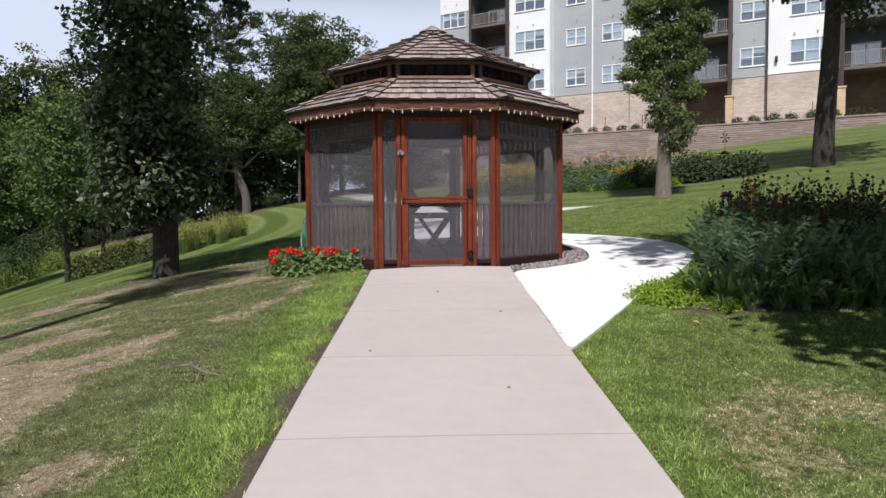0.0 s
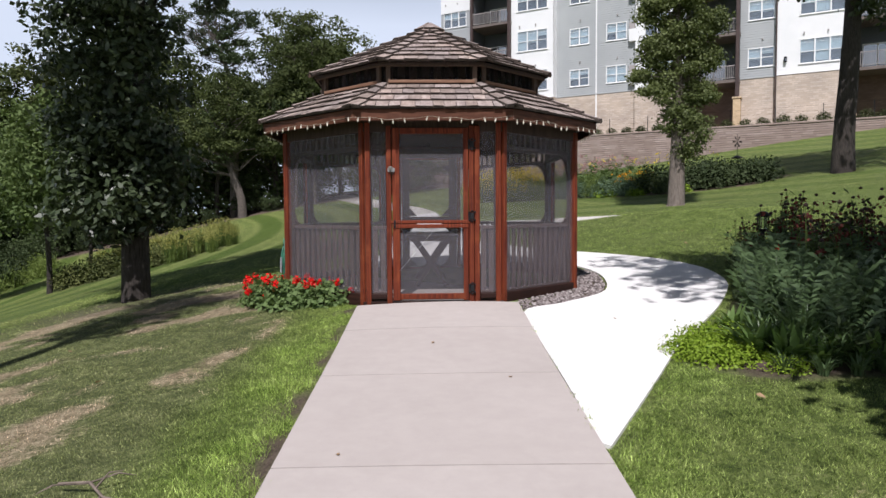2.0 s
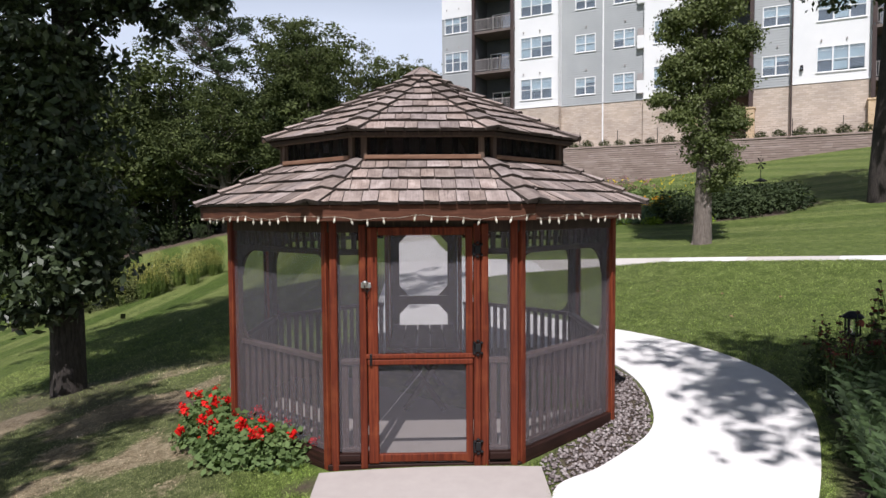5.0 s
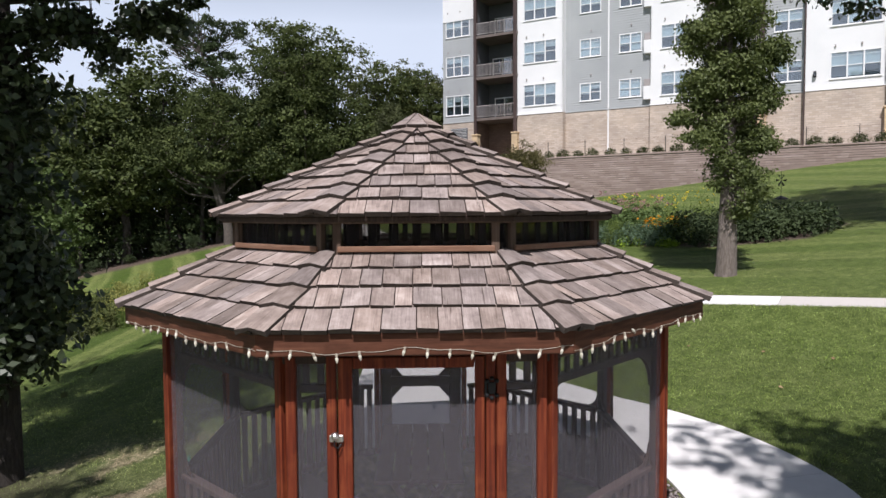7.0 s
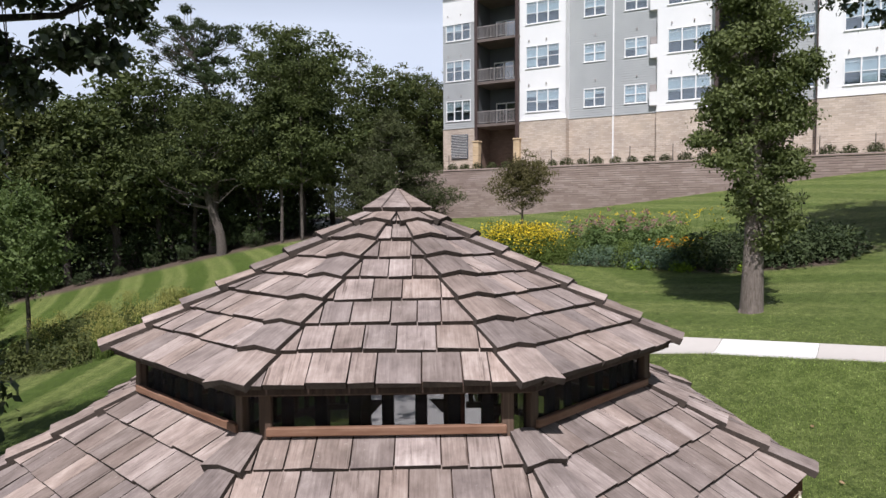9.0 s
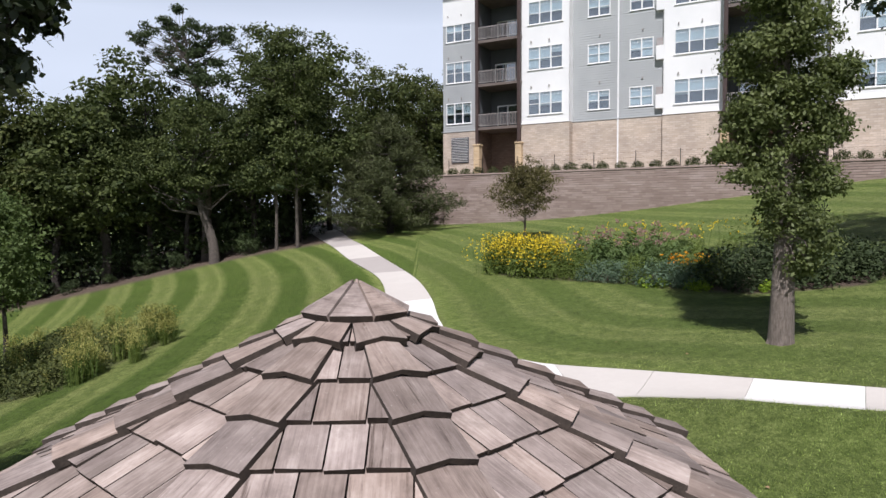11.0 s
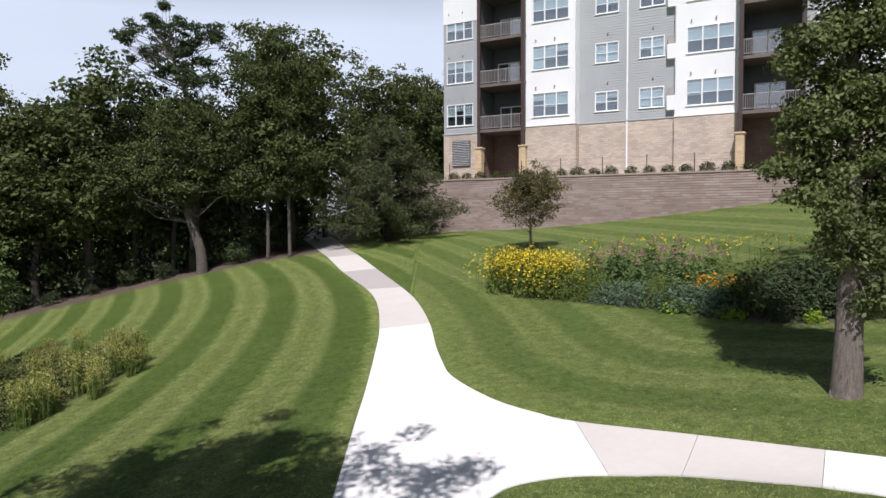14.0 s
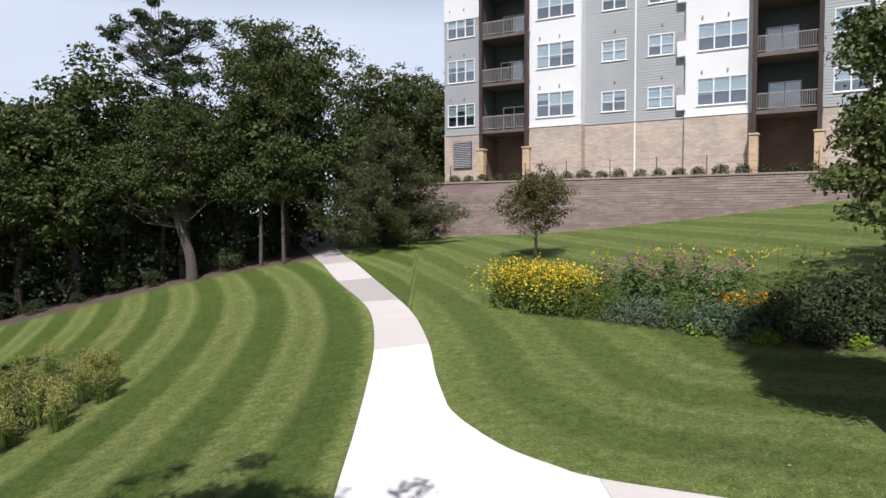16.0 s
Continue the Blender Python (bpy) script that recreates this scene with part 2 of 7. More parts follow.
def masonry(name, c1, c2, mortar, w, h, gap=0.012, vec="Object", swap=True, bump=0.5):
    """Coursed brick or stone on an upright face that runs along local x."""
    k = Nodes(name, 0.9, 0, 0.25)
    v = k.place(vec)
    if swap:
        sep, com = k.n.new("ShaderNodeSeparateXYZ"), k.n.new("ShaderNodeCombineXYZ")
        k.l.new(v, sep.inputs[0])
        k.l.new(k.math("ADD", sep.outputs["X"], sep.outputs["Y"]), com.inputs["X"])
        k.l.new(sep.outputs["Z"], com.inputs["Y"])
        v = com.outputs[0]
    t = k.n.new("ShaderNodeTexBrick")
    t.inputs["Color1"].default_value, t.inputs["Color2"].default_value = (*c1, 1), (*c2, 1)
    t.inputs["Mortar"].default_value = (*mortar, 1)
    t.inputs["Scale"].default_value, t.inputs["Mortar Size"].default_value = 1.0, gap
    t.inputs["Brick Width"].default_value, t.inputs["Row Height"].default_value = w, h
    t.inputs["Bias"].default_value = 0.1
    k.l.new(v, t.inputs["Vector"])
    big = k.noise(k.place(), 0.6, 5)
    col = k.mix(1.0, t.outputs["Color"], k.ramp(big, [(0.3, (0.80, 0.79, 0.80)), (0.7, (1.12, 1.10, 1.08))]), "MULTIPLY")
    k.colour(k.mix(k.math("MULTIPLY", k.noise(k.place(), 40, 3), 0.3), col, mortar))
    k.bump(k.math("SUBTRACT", 1.0, t.outputs["Fac"]), bump, 0.01)
    return k.m


M_LAWN = lawn("mown_grass")
M_BLADE = lawn("grass_blade", True)
M_PATH = concrete("old_concrete", (0.395, 0.352, 0.328), (0.472, 0.425, 0.398), (0.345, 0.30, 0.275))
M_WHITE = concrete("new_concrete", (0.69, 0.672, 0.655), (0.78, 0.765, 0.745), (0.63, 0.59, 0.565))
M_TAUPE = concrete("patched_concrete", (0.39, 0.355, 0.335), (0.45, 0.415, 0.39), (0.35, 0.315, 0.30))
M_PALE = concrete("pale_concrete", (0.535, 0.50, 0.465), (0.60, 0.565, 0.525), (0.48, 0.44, 0.41))
M_CEDAR = cedar("weathered_cedar")
# dark end grain of the butts; on side faces it paints gap shade
M_BUTT = plain("end_grain_and_gap_shade", (0.028, 0.022, 0.018), (0.075, 0.058, 0.048), 12, 0.95, 90, 0.6, 0.004)
M_RED = stained("red_stain", (0.062, 0.011, 0.006), (0.160, 0.031, 0.012), (0.29, 0.080, 0.030))
M_FASCIA = stained("fascia_stain", (0.055, 0.021, 0.012), (0.108, 0.042, 0.024), (0.19, 0.085, 0.05), (3, 3, 40))
M_BALUSTER = stained("weathered_stain", (0.075, 0.05, 0.045), (0.13, 0.09, 0.082), (0.20, 0.15, 0.14))
# inner timber tone, darkened to hold the shade under the roof
M_INNER = stained("inner_stain_and_shade", (0.035, 0.022, 0.018), (0.06, 0.038, 0.03), (0.10, 0.065, 0.05))
M_SILL = stained("fresh_sill", (0.13, 0.064, 0.040), (0.22, 0.122, 0.080), (0.32, 0.205, 0.145), (3, 3, 40))
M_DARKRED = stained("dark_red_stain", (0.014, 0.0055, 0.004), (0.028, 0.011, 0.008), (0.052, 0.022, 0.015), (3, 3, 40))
# slat brown taken near black, with the cupola's unlit inside in the colour
M_SHADESLAT = stained("shaded_slat_brown", (0.006, 0.005, 0.004), (0.012, 0.009, 0.008), (0.022, 0.016, 0.013))
M_GREYWOOD = stained("brown_post", (0.060, 0.038, 0.028), (0.115, 0.076, 0.056), (0.20, 0.145, 0.11))
M_SCREEN = screening("dark_screen", 0.62, (0.150, 0.140, 0.154))
# black wires give the cupola openings the dark of the unlit inside
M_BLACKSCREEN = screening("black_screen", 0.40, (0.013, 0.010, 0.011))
M_IRON = plain("black_iron", (0.012, 0.012, 0.013), (0.03, 0.03, 0.032), 30, 0.5, 90, 0.2, 0.002, 0.6)
M_STEEL = plain("dull_steel", (0.42, 0.41, 0.40), (0.62, 0.61, 0.6), 30, 0.35, 90, 0.1, 0.002, 0.9)
M_BULB = plain("frosted_bulb", (0.62, 0.58, 0.47), (0.75, 0.70, 0.60), 20, 0.25, 60, 0, 0)
M_WIRE = plain("pale_wire", (0.30, 0.26, 0.20), (0.42, 0.37, 0.30), 20, 0.6, 60, 0, 0)
# oak bark is darkened, with the crown's shade on the trunk in its colour
M_BARK = plain("oak_bark", (0.022, 0.018, 0.016), (0.085, 0.070, 0.060), 6, 0.95, 22, 1.0, 0.05, 0, "position", (5, 5, 0.9))
M_BARKGREY = plain("grey_bark", (0.12, 0.098, 0.083), (0.30, 0.25, 0.215), 6, 0.95, 24, 1.0, 0.04, 0, "position", (5, 5, 0.8))
M_OAK = leafy("oak_leaf", (0.015, 0.024, 0.010), (0.056, 0.078, 0.032), 0.42, 0.13, 0.45)
M_LAWNTREE = leafy("lawn_tree_leaf", (0.045, 0.074, 0.022), (0.120, 0.162, 0.056), 0.6, 0.25, 0.15)
M_WOODBARK = plain("wood_bark", (0.055, 0.046, 0.040), (0.165, 0.138, 0.12), 6, 0.95, 24, 1.0, 0.04, 0, "position", (5, 5, 0.8))
M_MAPLE = leafy("pear_leaf", (0.042, 0.060, 0.020), (0.138, 0.165, 0.058), 0.55, 0.26, 0.25)
M_WOOD1 = leafy("woodland_leaf", (0.022, 0.034, 0.012), (0.090, 0.110, 0.036), 0.65, 0.14)
M_WOOD2 = leafy("light_woodland_leaf", (0.026, 0.038, 0.013), (0.112, 0.124, 0.040), 0.65, 0.14)
M_WOOD3 = leafy("dark_woodland_leaf", (0.021, 0.034, 0.016), (0.058, 0.079, 0.033), 0.65, 0.14)
M_DEEP = leafy("deep_green_leaf", (0.020, 0.033, 0.013), (0.066, 0.090, 0.036), 0.6, 0.15, 0.15)
M_PINE = leafy("pine_needle", (0.030, 0.038, 0.016), (0.095, 0.108, 0.048), 0.6, 0.14)
M_SAPLING = leafy("bronze_leaf", (0.045, 0.040, 0.018), (0.14, 0.125, 0.055), 0.55, 0.25)
M_SIDING = plain("grey_siding", (0.335, 0.352, 0.358), (0.385, 0.402, 0.404), 0.5, 0.7, 25, 0.05, 0.002)
M_SIDEWHITE = plain("white_siding", (0.70, 0.71, 0.71), (0.79, 0.79, 0.785), 0.4, 0.7, 25, 0.05, 0.002)
M_TRIM = plain("white_trim", (0.74, 0.75, 0.75), (0.82, 0.82, 0.82), 2, 0.5, 30, 0, 0)
M_BROWN = plain("brown_steel_post", (0.045, 0.030, 0.027), (0.075, 0.05, 0.045), 2, 0.5, 30, 0.05, 0.002)
# grey siding again, darkened for the shade inside the balcony recesses
M_SHADEWALL = plain("shaded_siding", (0.085, 0.092, 0.10), (0.12, 0.127, 0.135), 0.6, 0.75, 25, 0.05, 0.002)
M_RAIL = plain("grey_rail", (0.29, 0.265, 0.255), (0.38, 0.35, 0.34), 2, 0.5, 30, 0, 0)
M_SLABEDGE = plain("balcony_trim", (0.115, 0.092, 0.082), (0.165, 0.135, 0.12), 2, 0.7, 30, 0, 0)
M_BRICK = masonry("tan_brick", (0.43, 0.355, 0.285), (0.56, 0.485, 0.41), (0.42, 0.365, 0.31), 0.40, 0.15, 0.016)
# the tan brick's courses, about a third as bright, for the recess base
M_RECESSBRICK = masonry("recess_brick", (0.17, 0.12, 0.095), (0.23, 0.165, 0.13), (0.16, 0.12, 0.10), 0.40, 0.15)
M_PIER = masonry("golden_brick", (0.50, 0.37, 0.215), (0.60, 0.46, 0.29), (0.52, 0.42, 0.30), 0.30, 0.12)
k = Nodes("wall_block", 0.95, 0, 0.25)
tone = k.math("ADD", k.math("MULTIPLY", k.island(), 0.30), k.math("MULTIPLY_ADD", k.noise(k.place("position", (0.5, 0.5, 2.2)), 0.8, 5), 0.7, 0.09))
shade = k.ramp(tone, [(0.2, (0.215, 0.160, 0.138)), (0.55, (0.328, 0.254, 0.222)), (0.9, (0.46, 0.372, 0.335))])
rough_face = k.noise(k.place(), 18, 4)
k.colour(k.mix(k.math("MULTIPLY", rough_face, 0.35), shade, (0.17, 0.135, 0.125)))
k.bump(rough_face, 0.8, 0.02)
M_BLOCK = k.m
M_GLASS = pane_glass("window_glass", 0.20)
M_BLIND = plain("white_blind", (0.74, 0.76, 0.78), (0.84, 0.86, 0.87), 3, 0.8, 30, 0, 0)
# flat dark colour that stands in for unlit space behind panes and slats
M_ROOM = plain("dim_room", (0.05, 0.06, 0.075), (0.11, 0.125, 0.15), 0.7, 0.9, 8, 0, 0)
M_MULCH = plain("terrace_mulch", (0.20, 0.155, 0.12), (0.36, 0.30, 0.245), 2, 0.95, 30, 0.8, 0.02)

# ---- building blocks ----
COEF = (0.00543, 0.07375, 0.04199, -0.00501, 0.004038, -0.0007024, 0.00034827, 0.00012451, -0.00011445, 0.00005046)


def level_pad(x, y):
    """The ground round the gazebo lies flatter across than the hillside."""
    def ease(v, a, b):
        t = np.clip((v - a) / (b - a), 0, 1)
        return t * t * (3 - 2 * t)
    across = np.clip(x, -1.3, 2.5) * (1 - ease(-x, 1.3, 3.6)) * (1 - ease(x, 5.0, 9.0))
    return -0.05 * across * (0.3 + 0.7 * ease(y, -10.0, -6.5)) * (1 - ease(y, 2.5, 6.0))


def ground_z(x, y):
    """Height of the hillside: it climbs ahead and to the right, and falls away to the left."""
    u, v = 25 * np.tanh(np.asarray(x, float) / 25), 45 * np.tanh(np.asarray(y, float) / 45)
    c = COEF
    return (c[0] + c[1] * u + c[2] * v + c[3] * u * u + c[4] * u * v + c[5] * v * v + c[6] * u ** 3
            + c[7] * u * u * v + c[8] * u * v * v + c[9] * v ** 3
            + level_pad(np.asarray(x, float), np.asarray(y, float))
            + 0.075 * np.exp(-(np.asarray(x, float) / 1.7) ** 2 - ((np.asarray(y, float) + 2.0) / 1.5) ** 2)
            + 0.235 * np.exp(-((0.511 * (np.asarray(x, float) - 3.5) + 0.859 * (np.asarray(y, float) - 10.6) + 1.55) / 0.70) ** 2) * np.clip((np.asarray(x, float) - 3.5) / 2, 0, 1))


def gz(x, y):
    return float(ground_z(x, y))


class Shape:
    """Collects vertices and faces, and uv in metres where wanted."""

    def __init__(self):
        self.v, self.f = [], []

    def add(self, verts, faces):
        o = len(self.v)
        self.v.extend(tuple(p) for p in verts)
        self.f.extend(tuple(i + o for i in f) for f in faces)
        return self

    def box(self, c, size, bevel=0.0, m=None):
        h = [s / 2 for s in size]
        b = min(bevel, 0.45 * min(size))
        if b <= 0:
            v = [Vector((c[0] + sx * h[0], c[1] + sy * h[1], c[2] + sz * h[2])) for sx in (-1, 1) for sy in (-1, 1) for sz in (-1, 1)]
            f = [(0, 1, 3, 2), (4, 6, 7, 5), (0, 4, 5, 1), (2, 3, 7, 6), (0, 2, 6, 4), (1, 5, 7, 3)]
        else:
            v = []
            for cs in CORNERS:
                for a in range(3):
                    v.append(Vector([c[i] + cs[i] * (h[i] - (0 if i == a else b)) for i in range(3)]))
            f = CHAMFER
        if m is not None:
            v = [m @ p for p in v]
        return self.add(v, f)

    def beam(self, p, q, wide, high, bevel=0.004, up=(0, 0, 1)):
        """A board from p to q."""
        p, q = Vector(p), Vector(q)
        d = q - p
        x = d.normalized()
        z = Vector(up) - x * x.dot(Vector(up))
        z = z.normalized() if z.length > 1e-6 else Vector((0, 1, 0))
        y = z.cross(x)
        m = Matrix((x, y, z)).transposed().to_4x4()
        m.translation = (p + q) / 2
        return self.box((0, 0, 0), (d.length, wide, high), bevel, m)

    def tube(self, pts, radii, sides=6, cap=True):
        pts = [Vector(p) for p in pts]
        rings = []
        ref = Vector((0.31, 0.87, 0.11))
        for i, p in enumerate(pts):
            d = (pts[min(i + 1, len(pts) - 1)] - pts[max(i - 1, 0)]).normalized()
            a = d.cross(ref)
            if a.length < 1e-3:
                a = d.cross(Vector((1, 0, 0)))
            a.normalize()
            b = d.cross(a)
            rings.append([p + (a * math.cos(2 * math.pi * k / sides) + b * math.sin(2 * math.pi * k / sides)) * radii[i] for k in range(sides)])
        v = [q for r in rings for q in r]
        f = [(i * sides + k, i * sides + (k + 1) % sides, (i + 1) * sides + (k + 1) % sides, (i + 1) * sides + k)
             for i in range(len(pts) - 1) for k in range(sides)]
        if cap:
            f += [tuple(reversed(range(sides))), tuple((len(pts) - 1) * sides + k for k in range(sides))]
        return self.add(v, f)

    def lathe(self, c, profile, sides=10):
        """Turned solid round an upright axis: profile of (radius, height)."""
        v = [(c[0] + r * math.cos(2 * math.pi * k / sides), c[1] + r * math.sin(2 * math.pi * k / sides), c[2] + z) for r, z in profile for k in range(sides)]
        f = [(i * sides + k, i * sides + (k + 1) % sides, (i + 1) * sides + (k + 1) % sides, (i + 1) * sides + k)
             for i in range(len(profile) - 1) for k in range(sides)]
        f += [tuple(reversed(range(sides))), tuple((len(profile) - 1) * sides + k for k in range(sides))]
        return self.add(v, f)

    def prism(self, outline, depth):
        """A flat outline (3D points, one plane) given thickness along depth."""
        o = [Vector(p) for p in outline]
        n, d = len(o), Vector(depth)
        return self.add(o + [p + d for p in o], [tuple(reversed(range(n))), tuple(range(n, 2 * n))] + [(i, (i + 1) % n, n + (i + 1) % n, n + i) for i in range(n)])

    def mesh(self, name, material, smooth=False):
        me = bpy.data.meshes.new(name)
        me.from_pydata([tuple(p) for p in self.v], [], self.f)
        me.materials.append(material)
        if smooth:
            me.polygons.foreach_set("use_smooth", [True] * len(me.polygons))
        me.update()
        return me


CORNERS = [(sx, sy, sz) for sx in (-1, 1) for sy in (-1, 1) for sz in (-1, 1)]


def chamfer_faces():
    vid = {(c, a): 3 * i + a for i, c in enumerate(CORNERS) for a in range(3)}
    pos = {}
    for i, c in enumerate(CORNERS):
        for a in range(3):
            pos[3 * i + a] = Vector([c[k] * (1 if k == a else 0.8) for k in range(3)])
    faces = []
    for a in range(3):
        o = [k for k in range(3) if k != a]
        for s in (-1, 1):
            ring = []
            for p, q in ((-1, -1), (1, -1), (1, 1), (-1, 1)):
                c = [0, 0, 0]
                c[a], c[o[0]], c[o[1]] = s, p, q
                ring.append(vid[(tuple(c), a)])
            faces.append(ring)
    for a, b in ((0, 1), (0, 2), (1, 2)):
        t = 3 - a - b
        for sa in (-1, 1):
            for sb in (-1, 1):
                cs = []
                for st in (-1, 1):
                    c = [0, 0, 0]
                    c[a], c[b], c[t] = sa, sb, st
                    cs.append(tuple(c))
                faces.append([vid[(cs[0], a)], vid[(cs[1], a)], vid[(cs[1], b)], vid[(cs[0], b)]])
    for c in CORNERS:
        faces.append([vid[(c, 0)], vid[(c, 1)], vid[(c, 2)]])
    out = []
    for f in faces:
        mid = sum((pos[i] for i in f), Vector()) / len(f)
        nrm = (pos[f[1]] - pos[f[0]]).cross(pos[f[2]] - pos[f[0]])
        out.append(tuple(f) if nrm.dot(mid) > 0 else tuple(reversed(f)))
    return out


CHAMFER = chamfer_faces()


def part(name, shape, material, parent=None, label="", smooth=False):
    ob = new(name, shape.mesh(name, material, smooth))
    if parent is not None:
        ob.parent = parent
    if label:
        tagged(ob, label)
    return ob


def thing(name, label, category, group="", place=None, kind=""):
    ob = tagged(new(name), label, category, group, kind)
    ob.empty_display_size = 0.2
    if place is not None:
        ob.matrix_world = place
    return ob


def raw_mesh(name, verts, faces, material, attrs=None):
    """A large mesh from numpy arrays; faces all of one size."""
    verts, faces = np.asarray(verts, np.float32), np.asarray(faces, np.int32)
    me = bpy.data.meshes.new(name)
    k = faces.shape[1]
    me.vertices.add(len(verts))
    me.vertices.foreach_set("co", verts.ravel())
    me.loops.add(faces.size)
    me.loops.foreach_set("vertex_index", faces.ravel())
    me.polygons.add(len(faces))
    me.polygons.foreach_set("loop_start", np.arange(0, faces.size, k, dtype=np.int32))
    me.polygons.foreach_set("loop_total", np.full(len(faces), k, np.int32))
    me.materials.append(material)
    for key, val in (attrs or {}).items():
        me.attributes.new(key, "FLOAT", "POINT").data.foreach_set("value", np.asarray(val, np.float32))
    me.update(calc_edges=True)
    return me


def inside(px, py, poly):
    """Which points lie in the polygon."""
    hit = np.zeros(px.shape, bool)
    n = len(poly)
    for i in range(n):
        (x0, y0), (x1, y1) = poly[i], poly[(i + 1) % n]
        if y0 == y1:
            continue
        cross = ((y0 > py) != (y1 > py)) & (px < (x1 - x0) * (py - y0) / (y1 - y0) + x0)
        hit ^= cross
    return hit


def gap_to(px, py, poly):
    """Distance of points to a polygon's outline."""
    best = np.full(px.shape, 1e9)
    for i in range(len(poly)):
        (x0, y0), (x1, y1) = poly[i], poly[(i + 1) % len(poly)]
        dx, dy = x1 - x0, y1 - y0
        t = np.clip(((px - x0) * dx + (py - y0) * dy) / max(dx * dx + dy * dy, 1e-9), 0, 1)
        best = np.minimum(best, np.hypot(px - x0 - t * dx, py - y0 - t * dy))
    return best


def spline(pts, steps):
    """A smooth line through points."""
    p = [Vector((*q, 0)) if len(q) == 2 else Vector(q) for q in pts]
    out = []
    for i in range(len(p) - 1):
        a, b, c, d = p[max(i - 1, 0)], p[i], p[i + 1], p[min(i + 2, len(p) - 1)]
        for k in range(steps):
            t = k / steps
            out.append(0.5 * ((2 * b) + (c - a) * t + (2 * a - 5 * b + 4 * c - d) * t * t + (3 * b - a - 3 * c + d) * t ** 3))
    out.append(p[-1])
    return out


# ---- walks ----
FRONT = [((-0.985 + 0.013 * (y + 8.6), y), (0.83 + 0.024 * (y + 8.6), y)) for y in (-14.0, -12.5, -11.0, -9.5, -7.95, -6.45, -4.77, -3.28, -2.06)]
CURVE = [((0.885, -6.15), (0.93, -6.2)), ((0.93, -4.9), (1.62, -4.97)), ((0.955, -3.6), (2.24, -3.85)), ((1.0, -2.52), (2.75, -3.1)),
         ((1.52, -2.02), (3.40, -2.1)), ((2.20, -1.22), (4.0, -0.95)), ((2.5, -0.4), (4.22, 0.0)), ((2.62, 0.6), (4.22, 0.75)),
         ((2.45, 1.6), (3.95, 1.75)), ((1.95, 2.25), (3.4, 2.75)), ((1.0, 2.35), (2.55, 3.75)), ((0.0, 2.3), (1.6, 5.0)),
         ((-1.0, 2.3), (1.12, 6.5)), ((-1.0, 7.4), (1.02, 7.6))]
MAIN = [((-1.0, 7.4), (1.02, 7.6)), ((-1.0, 9.2), (1.0, 9.2)), ((-1.0, 10.9), (1.0, 10.9)), ((-1.0, 12.8), (1.0, 12.8)), ((-0.98, 14.9), (0.97, 14.9)),
        ((-1.0, 18.0), (0.70, 18.0)), ((-1.08, 21.3), (0.53, 21.3)), ((-1.45, 25.6), (0.08, 25.2)), ((-2.15, 29.2), (-0.62, 28.7)),
        ((-3.9, 35.1), (-2.15, 34.9)), ((-5.6, 41.6), (-3.75, 41.3)), ((-6.7, 45.4), (-4.9, 45.3)), ((-8.6, 52.0), (-6.6, 52.5)), ((-11.0, 60.0), (-9.0, 60.5))]
BRANCH = [((0.70, 17.4), (0.98, 8.5)), ((0.81, 16.3), (1.12, 8.8)), ((1.04, 15.2), (1.32, 9.08)), ((1.44, 14.1), (1.62, 9.35)), ((1.92, 13.1), (2.05, 9.47)), ((2.5, 12.3), (2.5, 9.50)), ((3.1, 11.65), (3.1, 9.40)), ((4.88, 10.5), (4.07, 9.08)),
          ((6.41, 9.5), (5.59, 8.2)), ((7.9, 8.52), (7.1, 7.3)), ((9.5, 7.45), (8.95, 6.7)), ((11.5, 6.1), (11.0, 5.3)), ((14.0, 4.4), (13.5, 3.6)), ((24.0, -1.2), (23.5, -2.0))]
WALKS = []
for pairs in (FRONT, CURVE, MAIN, BRANCH):
    a, b = spline([p for p, q in pairs], 6), spline([q for p, q in pairs], 6)
    WALKS.append([(p.x, p.y) for p in a] + [(p.x, p.y) for p in reversed(b)])


def on_walk(px, py):
    hit = np.zeros(px.shape, bool)
    for poly in WALKS:
        hit |= inside(px, py, poly)
    return hit


def walk_gap(px, py):
    best = np.full(px.shape, 1e9)
    for poly in WALKS:
        best = np.minimum(best, gap_to(px, py, poly))
    return best


